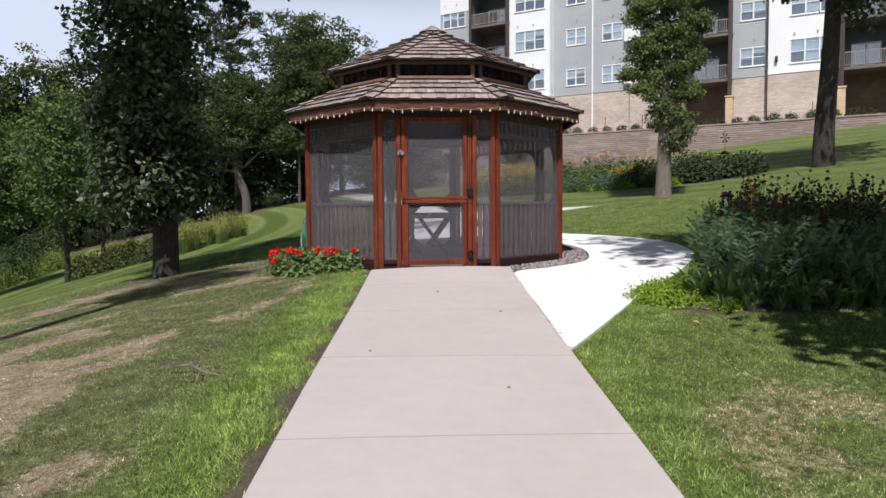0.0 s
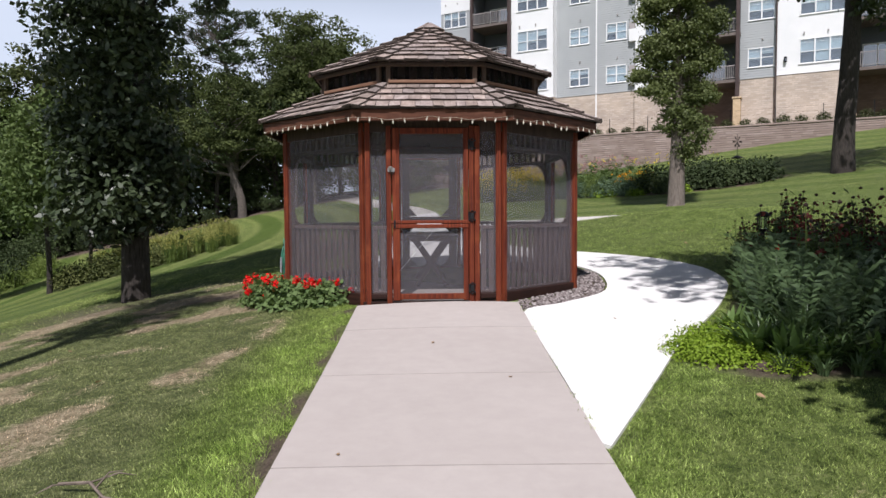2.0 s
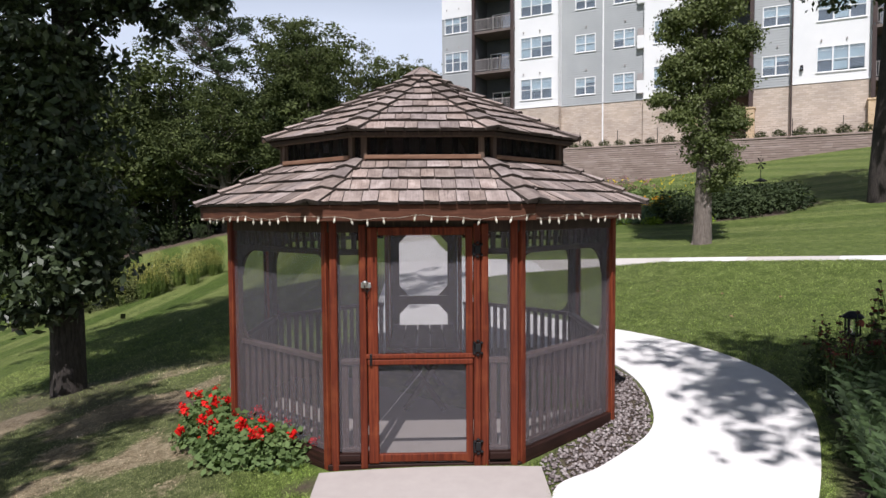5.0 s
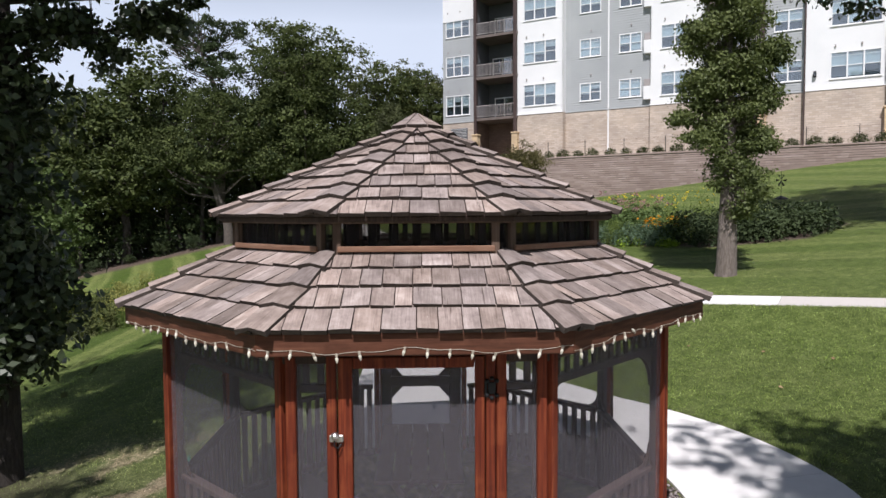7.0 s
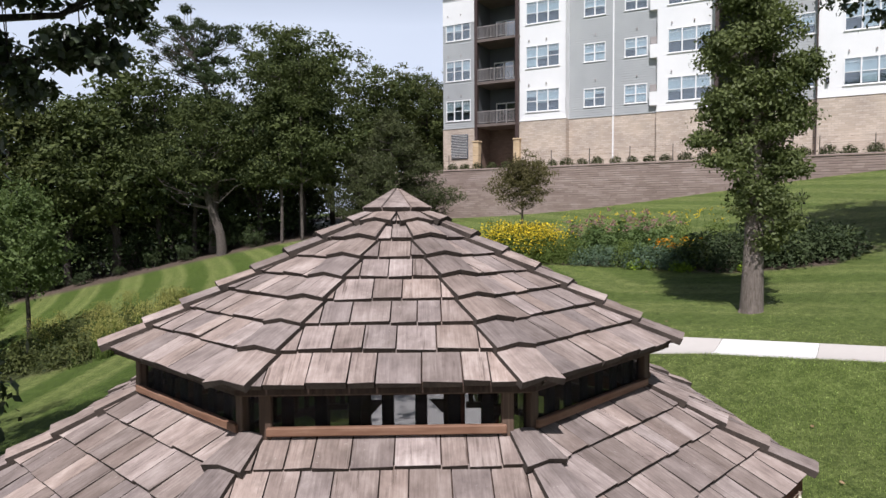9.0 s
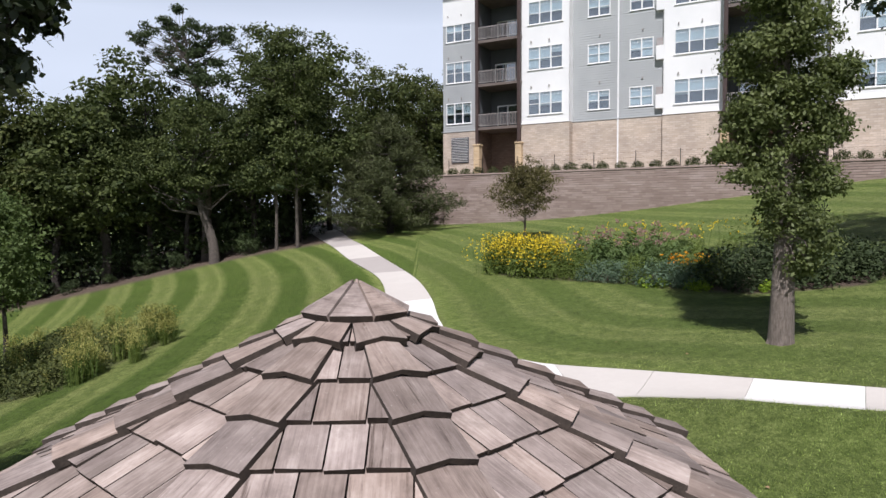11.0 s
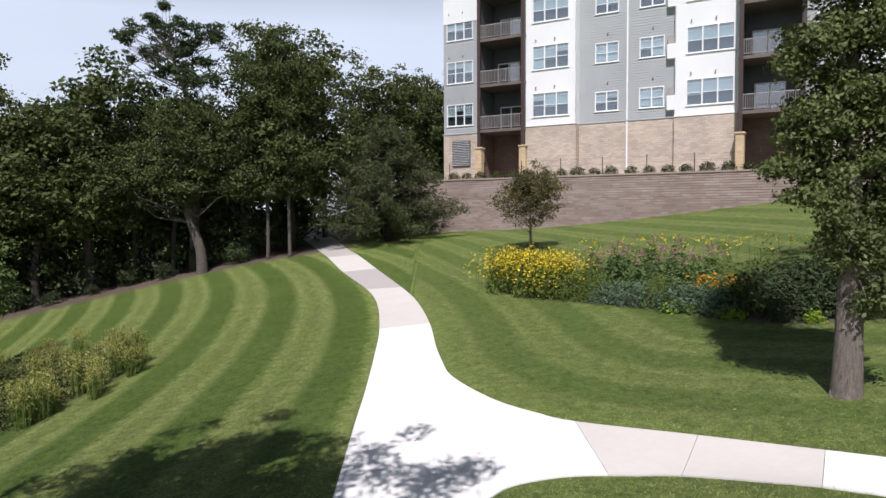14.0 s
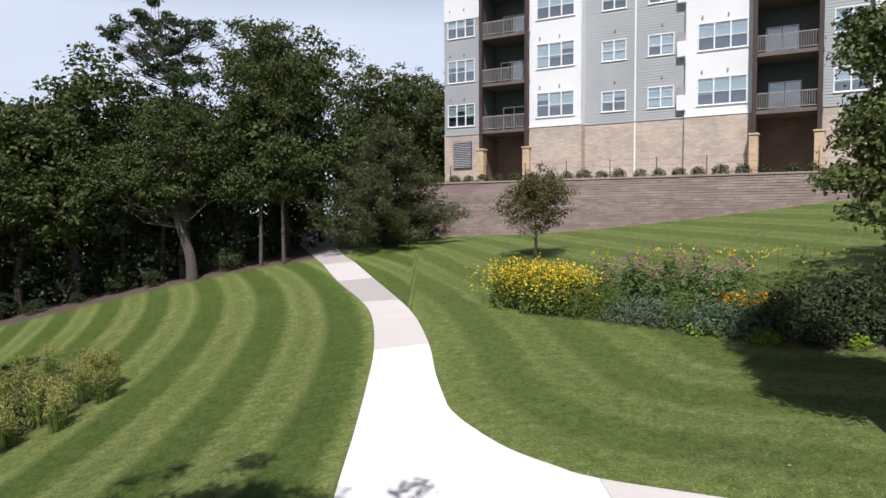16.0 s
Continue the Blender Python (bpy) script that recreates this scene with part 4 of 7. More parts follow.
        for c in range(courses):
            v0, v1 = c * st - (0.03 if c == 0 else 0.0), min(length, (c + 1) * st + 0.04)
            wd = rng.uniform(0.104, 0.107)
            w2 = wd * (0.97 if c < courses - 2 else 0.6)
            h0, h1 = rng.uniform(0.060, 0.068), 0.030
            b, t = p0 + hip * v0, p0 + hip * v1
            skew = rng.uniform(-0.004, 0.004)
            pts = [b + up * h0, b + wl_ * wd + up * (h0 - 0.004) + hip * skew, t + wl_ * w2 + up * h1, t + up * h1, t + wr_ * w2 + up * h1, b + wr_ * wd + up * (h0 - 0.004) - hip * skew]
            low = [p - up * (0.020 if q in (0, 3) else 0.038) for q, p in enumerate(pts)]
            faces = [(0, 3, 2, 1), (0, 5, 4, 3), (6, 7, 8, 9), (6, 9, 10, 11), (0, 1, 7, 6), (5, 0, 6, 11), (1, 2, 8, 7), (4, 5, 11, 10)]
            me = Shape().add(pts + low, faces).mesh("hip_cap", M_CEDAR)
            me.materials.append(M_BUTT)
            # dark edges paint the shadow line along the cap
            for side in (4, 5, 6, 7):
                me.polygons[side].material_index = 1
            o1, o2 = rng.uniform(0, 50), rng.uniform(0, 50)
            uvs = [(0, v0), (-wd, v0), (-w2, v1), (0, v1), (w2, v1), (wd, v0)] * 2
            lay = me.uv_layers.new(name="UVMap")
            for lp in me.loops:
                q = uvs[lp.vertex_index]
                lay.data[lp.index].uv = (q[0] + o1, q[1] + o2)
            ob = new("hip_cap", me)
            ob.parent = owner
    return owner


rng = random.Random(5)
roof_tier("lower_roof", "weathered cedar shingle skirt roof", R_EAVE, Z_EAVE, R_CUP - 0.03, Z_CUP + 0.005, 4, False, rng, (0, 1, 7, 2, 6))
roof_tier("upper_roof", "weathered cedar shingle top roof", R_UP, Z_UP, 0.12, Z_TOP - 0.150, 8, True, rng, (0, 1, 7, 2, 6))
# cap of eight boards, open at the very tip
for i in range(8):
    foot_a, foot_b = corner(i, 0.242, Z_TOP - 0.128), corner(i + 1, 0.242, Z_TOP - 0.128)
    tip_z = Z_TOP + rng.uniform(-0.006, 0.008)
    tip_a, tip_b = corner(i, 0.022, tip_z - 0.01), corner(i + 1, 0.022, tip_z - 0.01)
    out = ((foot_a + foot_b) / 2 * Vector((1, 1, 0))).normalized()
    drop = (out * 0.45 + Vector((0, 0, 0.89))) * -0.036
    for lo, hi in ((0.0, 1.0),):
        lift = -drop.normalized() * (rng.uniform(-0.002, 0.003))
        q = [foot_a.lerp(tip_a, lo), foot_b.lerp(tip_b, lo), foot_b.lerp(tip_b, hi), foot_a.lerp(tip_a, hi)]
        mid = (foot_a + foot_b) / 2
        mids = [(q[0] + q[1]) / 2, (q[0] + q[1]) / 2, (q[2] + q[3]) / 2, (q[2] + q[3]) / 2]
        gapw = rng.uniform(0.004, 0.008)
        q = [p + (m - p).normalized() * min(gapw, 0.4 * (m - p).length) + lift for p, m in zip(q, mids)]
        s = Shape().add(q + [p + drop for p in q], [(0, 1, 2, 3), (7, 6, 5, 4), (0, 4, 5, 1), (1, 5, 6, 2), (2, 6, 7, 3), (3, 7, 4, 0)])
        me = s.mesh("cap_board", M_CEDAR)
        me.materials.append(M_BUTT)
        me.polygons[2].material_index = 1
        lay = me.uv_layers.new(name="UVMap")
        half_w = (foot_b - foot_a).length / 2
        o1 = rng.uniform(0, 40)
        for lp in me.loops:
            k4 = lp.vertex_index % 4
            up_ = (lo, lo, hi, hi)[k4]
            side = (-1, 1, 1, -1)[k4] * half_w * (1 - 0.9 * up_)
            lay.data[lp.index].uv = (o1 + 0.27 * up_, o1 + 1.6 * side)
        ob = new("cap_board", me)
        ob.parent = gazebo

# fascia, soffit and cupola
for i in range(8):
    af = (R_EAVE - 0.016) * math.cos(math.pi / 8)
    s = Shape().box((0, -af + 0.018, Z_EAVE - 0.0755), (2 * af * TAN, 0.034, 0.135), 0.006)
    part("fascia", turned(s, i), M_FASCIA, gazebo)
    s = Shape().beam((0, -af + 0.03, Z_EAVE - 0.10), (0, -AP, Z_EAVE - 0.02), 0.05, 0.09)
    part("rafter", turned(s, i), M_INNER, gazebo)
    ac = R_CUP * math.cos(math.pi / 8)
    hc = ac * TAN
    for sgn in (-1, 1):
        part("cupola_post", turned(Shape().box((sgn * (hc - 0.075), -ac + 0.02, Z_CUP + 0.135), (0.055, 0.05, 0.30), 0.005), i), M_GREYWOOD, gazebo)
        s = Shape().prism([(sgn * (hc - 0.03), -ac - 0.03, Z_CUP + 0.26), (sgn * (hc - 0.09), -ac - 0.03, Z_CUP + 0.26), (sgn * (hc - 0.06), -ac + 0.0, Z_CUP + 0.19)], (0, 0.03, 0))
        part("cupola_bracket", turned(s, i), M_GREYWOOD, gazebo)
    part("cupola_sill", turned(Shape().box((0, -ac - 0.008, Z_CUP + 0.034), (2 * hc - 0.16, 0.03, 0.040), 0.005), i), M_SILL, gazebo, "newer tan wood sill")
    part("cupola_header", turned(Shape().box((0, -ac + 0.0, Z_CUP + 0.268), (2 * hc, 0.05, 0.035), 0.004), i), M_INNER, gazebo)
    s = Shape().add([(-hc, -ac + 0.03, Z_CUP - 0.02), (hc, -ac + 0.03, Z_CUP - 0.02), (hc, -ac + 0.03, Z_CUP + 0.27), (-hc, -ac + 0.03, Z_CUP + 0.27)], [(0, 1, 2, 3)])
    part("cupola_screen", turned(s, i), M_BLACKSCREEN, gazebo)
    for k in range(7):
        u = -hc + 0.16 + (2 * hc - 0.32) * k / 6
        part("cupola_slat", turned(Shape().box((u, -ac + 0.075, Z_CUP + 0.11), (0.056, 0.02, 0.30), 0.004), i), M_SHADESLAT, gazebo)
    au = (R_UP - 0.05) * math.cos(math.pi / 8)
    part("upper_fascia", turned(Shape().box((0, -au + 0.012, Z_UP - 0.032), (2 * au * TAN, 0.022, 0.045), 0.004), i), M_GREYWOOD, gazebo)
    part("inner_rafter", Shape().beam(corner(i, R_BODY, Z_EAVE - 0.06), corner(i, R_CUP - 0.08, Z_CUP - 0.07), 0.05, 0.11), M_INNER, gazebo)
    part("inner_rafter", Shape().beam(corner(i, R_UP - 0.2, Z_UP - 0.02), corner(i, 0.05, Z_TOP - 0.20), 0.045, 0.10), M_INNER, gazebo)

# string of lights along the eaves
lights = thing("string_lights", "string of small frosted bulbs hung along the gazebo eaves", "string lights")
bulb_mesh = Shape().lathe((0, 0, 0), [(0.005, 0.0), (0.006, -0.009), (0.0095, -0.017), (0.0100, -0.025), (0.005, -0.041), (0.001, -0.047)], 8).mesh("bulb", M_BULB, True)
cup_mesh = Shape().lathe((0, 0, 0), [(0.004, 0.012), (0.008, 0.010), (0.008, -0.008), (0.006, -0.010)], 7).mesh("socket", M_WIRE)
for i in range(8):
    af = (R_EAVE - 0.02) * math.cos(math.pi / 8)
    hw = af * TAN
    pts = []
    for k in range(29):
        u = -hw + 2 * hw * k / 28
        pts.append((u, -af - 0.006, Z_EAVE - 0.112 - 0.007 * math.sin(k * 1.3 + i) + 0.014 * math.cos(k * 0.45 + 2 * i)))
    m = face_turn(i)
    part("wire", Shape().tube([m @ Vector(p) for p in pts], [0.0018] * 29, 4), M_WIRE, lights)
    for k in range(1, 28, 2):
        if rng.random() < 0.06:
            continue
        tilt = Matrix.Rotation(rng.uniform(-0.35, 0.35), 4, "Y") @ Matrix.Rotation(rng.uniform(-0.3, 0.3), 4, "X")
        if rng.random() < 0.08:
            tilt = Matrix.Rotation(rng.uniform(1.5, 2.6), 4, "Y")
        for nm, me in (("bulb", bulb_mesh), ("socket", cup_mesh)):
            ob = new(nm, me)
            ob.parent = lights
            ob.matrix_world = m @ Matrix.Translation(Vector(pts[k]) + Vector((0, 0, -0.008))) @ tilt

# trestle table on the floor inside
table = thing("trestle_table", "dark wooden trestle table inside the screened gazebo", "table")
for k in range(5):
    part("top_board", Shape().box((-0.30 + 0.15 * k, 0.1, 0.735), (0.14, 1.5, 0.036), 0.004), M_INNER, table)
for y in (-0.42, 0.62):
    for sgn in (-1, 1):
        part("leg", Shape().beam((-0.22 * sgn, y + 0.02 * sgn, 0.021), (0.27 * sgn, y + 0.02 * sgn, 0.715), 0.034, 0.058), M_INNER, table)
    part("top_bearer", Shape().beam((-0.36, y + 0.05, 0.69), (0.36, y + 0.05, 0.69), 0.036, 0.06), M_INNER, table)

# ---- apartment building ----
TURN_B = -31.63                       # the facade runs this way; local x along it, local y into it
B = pose(0, 0, 0, 0, 0, TURN_B)
Z0, Z_BRICK, STOREY, Z_ROOF = 7.1, 11.32, 3.63, 26.2
apartments = thing("apartment_building", "five-storey apartment house, grey and white siding over a tan stone base", "building", place=B)


def cells(s0, s1, z0, z1, holes):
    """Rectangles that fill a wall round its openings."""
    xs = sorted({s0, s1, *[h[0] for h in holes], *[h[1] for h in holes]})
    for a, b in zip(xs, xs[1:]):
        mid = (a + b) / 2
        zs = [z0]
        for h in sorted((h for h in holes if h[0] < mid < h[1]), key=lambda h: h[2]):
            zs += [h[2], h[3]]
        zs.append(z1)
        for k in range(0, len(zs), 2):
            if zs[k + 1] - zs[k] > 1e-3:
                yield a, b, zs[k], zs[k + 1]


def wall_part(name, s0, s1, z0, z1, n, holes, material, lap=0.0, deep=0.25, label=""):
    """A wall with its openings cut through; lap siding gets a step at each board."""
    s = Shape()
    for a, b, c, d in cells(s0, s1, z0, z1, holes):
        if not lap:
            if holes:
                part("siding_panel", Shape().box(((a + b) / 2, n + deep / 2, (c + d) / 2), (b - a, deep, d - c)), material, apartments, label)
            else:
                s.box(((a + b) / 2, n + deep / 2, (c + d) / 2), (b - a, deep, d - c))
            continue
        k = math.floor((c - z0) / lap)
        z = c
        while z < d - 1e-4:
            top = min(d, z0 + (k + 1) * lap)
            s.add([(a, n - 0.024, z), (b, n - 0.024, z), (b, n, top), (a, n, top), (a, n + deep, z), (b, n + deep, z), (b, n + deep, top), (a, n + deep, top)],
                  [(0, 1, 2, 3), (0, 4, 5, 1), (3, 2, 6, 7), (4, 0, 3, 7), (1, 5, 6, 2), (5, 4, 7, 6)])
            z, k = top, k + 1
    return part(name, s, material, apartments, label) if s.v else None


def window_unit(s0, s1, z0, z1, n, lights):
    """Side-by-side sash windows in one white frame."""
    fw, dp = 0.075, 0.10
    y = n + 0.02
    back_y = n + 0.20
    # the backing sheet is coloured as the unlit room behind the glass
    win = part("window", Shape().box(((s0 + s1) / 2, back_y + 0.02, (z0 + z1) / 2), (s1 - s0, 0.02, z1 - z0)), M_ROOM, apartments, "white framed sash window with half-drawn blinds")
    for z in (z0 + fw / 2, z1 - fw / 2):
        part("window_frame", Shape().box(((s0 + s1) / 2, y, z), (s1 - s0, dp, fw), 0.01), M_TRIM, win)
    for k in range(lights + 1):
        x = s0 + fw / 2 + (s1 - s0 - fw) * k / lights
        part("mullion" if 0 < k < lights else "window_frame", Shape().box((x, y, (z0 + z1) / 2), (fw if k in (0, lights) else 0.10, dp, z1 - z0 - 2 * fw), 0.01), M_TRIM, win)
    lw = (s1 - s0 - fw) / lights
    zm = z0 + (z1 - z0) * 0.48
    part("window_sill", Shape().box(((s0 + s1) / 2, n - 0.03, z0 - 0.02), (s1 - s0 + 0.1, 0.10, 0.045), 0.008), M_TRIM, win)
    for k in range(lights):
        a, b = s0 + fw / 2 + lw * k + 0.04, s0 + fw / 2 + lw * (k + 1) - 0.04
        part("meeting_rail", Shape().box(((a + b) / 2, y + 0.005, zm), (b - a, 0.06, 0.05), 0.006), M_TRIM, win)
        for c, d in ((z0 + fw, zm - 0.025), (zm + 0.025, z1 - fw)):
            part("pane", Shape().box(((a + b) / 2, y + 0.02, (c + d) / 2), (b - a, 0.008, d - c)), M_GLASS, win)
        drawn = rng_b.choice((0.52, 0.52, 0.52, 0.56, 0.62, 0.95, 0.30))
        zb = z1 - fw - (z1 - z0 - 2 * fw) * drawn
        part("blind", Shape().box(((a + b) / 2, y + 0.07, (zb + z1) / 2), (b - a + 0.06, 0.012, z1 - zb)), M_BLIND, win)
        for q in (1, 2):
            x = a + (b - a) * q / 3
            part("muntin", Shape().box((x, y + 0.008, z1 - fw - 0.11), (0.016, 0.02, 0.22)), M_TRIM, win)
        part("muntin", Shape().box(((a + b) / 2, y + 0.008, z1 - fw - 0.22), (b - a, 0.02, 0.016)), M_TRIM, win)
    return win


rng_b = random.Random(11)
FLOORS = [0, 1, 2, 3]
#        s0      s1     face   kind     windows (s0, s1, lights)
SECTIONS = [(-29.3, -25.85, 51.6, "grey", [(-29.0, -26.45, 3)]),
            (-20.95, -16.85, 50.0, "white", [(-20.38, -17.40, 3)]),
            (-16.85, -9.70, 50.8, "grey", [(-15.62, -13.82, 2), (-12.30, -10.50, 2)]),
            (-9.70, -5.40, 50.45, "white", [(-8.92, -5.78, 3)]),
            (-1.45, 1.12, 50.3, "grey", [(-0.90, 1.00, 2)]),
            (1.12, 6.10, 50.0, "white", [(2.70, 5.75, 3)]),
            (10.2, 17.0, 50.8, "grey", [(11.0, 12.8, 2), (14.2, 16.0, 2)])]
for s0, s1, n, kind, wins in SECTIONS:
    holes = []
    for a, b, lights in wins:
        for fl in FLOORS:
            zs, ht = (12.02, 1.86) if lights == 3 else (12.16, 1.50)
            z = zs + STOREY * fl
            holes.append((a, b, z, z + ht))
            window_unit(a, b, z, z + ht, n, lights)
    cap = Z_ROOF
    if kind == "grey":
        tagged(wall_part("lap_siding", s0, s1, Z_BRICK, cap, n, holes, M_SIDING, 0.19, label="grey lap siding"), kind="stuff")
    else:
        wall_part("wall", s0, s1, Z_BRICK, cap, n, holes, M_SIDEWHITE, 0.0, label="smooth white siding")
    wall_part("base_wall", s0, s1, Z0 - 0.6, Z_BRICK, n - 0.06, [], M_BRICK, 0.0, 0.35, "tan split-face stone base")
    part("belt_course", Shape().box(((s0 + s1) / 2, n - 0.05, Z_BRICK + 0.03), (s1 - s0 + 0.06, 0.12, 0.10), 0.01), M_TRIM if kind == "white" else M_SIDING, apartments)
    for a, b, lights in wins:
        for fl in FLOORS:
            top = 12.02 + 1.86 + STOREY * fl
            for q in ((0.10, 0.62) if lights == 3 else (0.55,)):
                s = Shape().box((a + (b - a) * q, n - 0.06, top + 0.42), (0.09, 0.12, 0.16), 0.02)
                part("vent_hood", s, M_RAIL, apartments)
# white upper storey of the end bay
part("upper_panel", Shape().box((-27.52, 51.57, 23.45), (3.54, 0.05, 5.4)), M_SIDEWHITE, apartments)
# side returns, back and roof
s = Shape()
for a, b, c, d in ((-29.3, 51.85, -29.3, 62.0), (17.0, 51.0, 17.0, 62.0), (-29.3, 62.0, 17.0, 62.0)):
    s.beam((a, b, (Z0 + Z_ROOF) / 2), (c, d, (Z0 + Z_ROOF) / 2), 0.3, Z_ROOF - Z0 + 1.2, 0)
part("rear_wall", s, M_SIDING, apartments)
part("roof", Shape().box((-6.15, 56.5, Z_ROOF + 0.15), (47.4, 14.2, 0.3), 0.02), M_RAIL, apartments)
# returns of the projecting white bays
for x, n0 in ((-16.87, 50.0), (-9.68, 50.45)):
    part("bay_return", Shape().box((x, n0 + 0.5, (Z_BRICK + Z_ROOF) / 2), (0.06, 1.0, Z_ROOF - Z_BRICK)), M_SIDEWHITE, apartments)
    part("bay_base", Shape().box((x, n0 + 0.45, (Z0 + Z_BRICK) / 2 - 0.3), (0.10, 0.98, Z_BRICK - Z0 + 0.6)), M_BRICK, apartments)


def balcony_bay(s0, s1, n, back_n):
    """A recess with a stack of balconies between brown steel posts on stone piers."""
    tagged(wall_part("recess_siding", s0, s1, Z_BRICK, Z_ROOF, back_n, [], M_SHADEWALL, 0.19), kind="stuff")
    wall_part("recess_base", s0, s1, Z0 - 0.6, Z_BRICK, back_n - 0.04, [], M_RECESSBRICK, 0.0, 0.3)
    for x in (s0 + 0.04, s1 - 0.04):
        part("recess_side", Shape().box((x, (n + back_n) / 2 + 0.15, (Z_BRICK + Z_ROOF) / 2), (0.08, back_n - n, Z_ROOF - Z_BRICK)), M_SHADEWALL, apartments)
        part("recess_side_base", Shape().box((x, (n + back_n) / 2 + 0.15, (Z0 + Z_BRICK) / 2 - 0.3), (0.10, back_n - n, Z_BRICK - Z0 + 0.6)), M_RECESSBRICK, apartments)
    for x in (s0 + 0.02, s1 - 0.22):
        part("post", Shape().box((x + 0.1, n - 0.35, (9.9 + Z_ROOF) / 2), (0.27, 0.27, Z_ROOF - 9.9), 0.015), M_BROWN, apartments)
        part("post", Shape().box((x + 0.1, n - 0.05, (9.9 + Z_ROOF) / 2), (0.12, 0.12, Z_ROOF - 9.9), 0.015), M_BROWN, apartments)
        pier = part("pier", Shape().box((x + 0.1, n - 0.25, (Z0 - 0.6 + 9.75) / 2), (0.55, 0.60, 9.75 - Z0 + 0.6), 0.02), M_PIER, apartments, "golden stone pier")
        part("pier_cap", Shape().box((x + 0.1, n - 0.25, 9.83), (0.68, 0.72, 0.14), 0.03), M_PIER, pier)
    for fl in FLOORS:
        z = 11.32 + STOREY * fl
        slab = part("balcony", Shape().box(((s0 + s1) / 2, (n - 0.42 + back_n) / 2, z - 0.13), (s1 - s0 + 0.1, back_n - n + 0.42, 0.24), 0.015), M_SLABEDGE, apartments, "balcony with a grey metal railing")
        for zz, hh in ((z + 1.06, 0.06), (z + 0.12, 0.045)):
            part("rail", Shape().box(((s0 + s1) / 2, n - 0.36, zz), (s1 - s0 - 0.25, 0.055, hh), 0.008), M_RAIL, slab)
        count = int((s1 - s0 - 0.3) / 0.135)
        for k in range(count + 1):
            ob = new("baluster", bal_mesh)
            ob.parent = slab
            ob.matrix_basis = Matrix.Translation((s0 + 0.15 + k * (s1 - s0 - 0.3) / count, n - 0.36, z + 0.59))
        # glazed door behind
        d0 = s0 + 0.25 + 0.35 * (s1 - s0) * (0.2 if fl % 2 else 0.35)
        fr = Shape()
        for x in (d0, d0 + 0.95, d0 + 1.9):
            fr.box((x, back_n - 0.05, z + 1.05), (0.09, 0.09, 2.1), 0.01)
        fr.box((d0 + 0.95, back_n - 0.05, z + 2.1), (1.99, 0.09, 0.10), 0.01)
        door = part("balcony_door", fr, M_TRIM, slab)
        part("door_pane", Shape().box((d0 + 0.95, back_n - 0.035, z + 1.05), (1.8, 0.01, 2.0)), M_GLASS, slab)
        # dark sheet in place of the unlit room
        part("unlit_room_sheet", Shape().box((d0 + 0.95, back_n - 0.02, z + 1.05), (1.85, 0.01, 2.05)), M_ROOM, slab)


bal_mesh = Shape().box((0, 0, 0), (0.030, 0.030, 0.94), 0.004).mesh("baluster", M_RAIL)
balcony_bay(-25.05, -20.95, 50.1, 52.6)
wall_part("bay_corner", -25.85, -25.05, Z_BRICK, Z_ROOF, 51.6, [], M_SIDING, 0.0)
wall_part("bay_corner_base", -25.85, -25.05, Z0 - 0.6, Z_BRICK, 51.54, [], M_BRICK, 0.0)
balcony_bay(-5.40, -1.45, 50.1, 52.4)
balcony_bay(6.10, 10.2, 50.1, 52.4)
# pipes, louvre, wall boxes, lantern
part("downspout", Shape().box((-13.16, 50.74, (Z0 + Z_ROOF) / 2), (0.11, 0.09, Z_ROOF - Z0), 0.012), M_TRIM, apartments, "white downspout")
part("downspout", Shape().box((1.14, 49.92, (Z0 + Z_ROOF) / 2), (0.10, 0.09, Z_ROOF - Z0), 0.012), M_BROWN, apartments, "dark downspout")
for fl in FLOORS:
    z = 12.65 + STOREY * fl
    part("wall_box", Shape().box((-10.0, 50.70, z + 0.55), (0.50, 0.22, 0.55), 0.02), M_RAIL, apartments)
    part("wall_box", Shape().box((-9.95, 50.62, z - 0.30), (0.62, 0.36, 1.05), 0.02), M_SIDEWHITE, apartments)
# backing in the dim room colour, dark between the slats
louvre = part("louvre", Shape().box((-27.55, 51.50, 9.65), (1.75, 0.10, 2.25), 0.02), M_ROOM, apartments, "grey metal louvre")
for k in range(15):
    m = Matrix.Translation((-27.55, 51.44, 8.65 + k * 0.145)) @ Matrix.Rotation(radians(-32), 4, "X")
    part("slat", Shape().box((0, 0, 0), (1.65, 0.11, 0.02), 0.004, m), M_SIDEWHITE, louvre)
lantern = part("wall_lantern", Shape().box((1.78, 49.86, 12.45), (0.20, 0.18, 0.42), 0.03), M_IRON, apartments, "dark wall lantern")
part("lantern_glass", Shape().box((1.78, 49.86, 12.42), (0.14, 0.20, 0.26), 0.02), M_GLASS, lantern)

# ---- retaining wall and terrace ----
WALL_N, WALL_TOP = 44.3, 7.08
rows = Shape()
rng_w = random.Random(21)
block_h = 0.158
for r in range(33):
    z = WALL_TOP - 0.12 - (r + 1) * block_h
    x = -31.0 - rng_w.uniform(0, 0.4)
    back_set = 0.0095 * (32 - r) - 0.30
    while x < 24:
        block_l = rng_w.choice((0.30, 0.46, 0.46, 0.60, 0.78))
        rows.box((x + block_l / 2, WALL_N + back_set + 0.15 + rng_w.uniform(-0.012, 0.012), z + block_h / 2), (block_l - 0.006, 0.30, block_h - 0.026))
        x += block_l
retaining = tagged(part("retaining_wall", rows, M_BLOCK), "long retaining wall of brown-grey split blocks", "wall", "", "structure")
retaining.matrix_world = B
caps = tagged(new("wall_cap"), "flat cap stones on the retaining wall", "wall cap", "", "structure")
caps.matrix_world = B
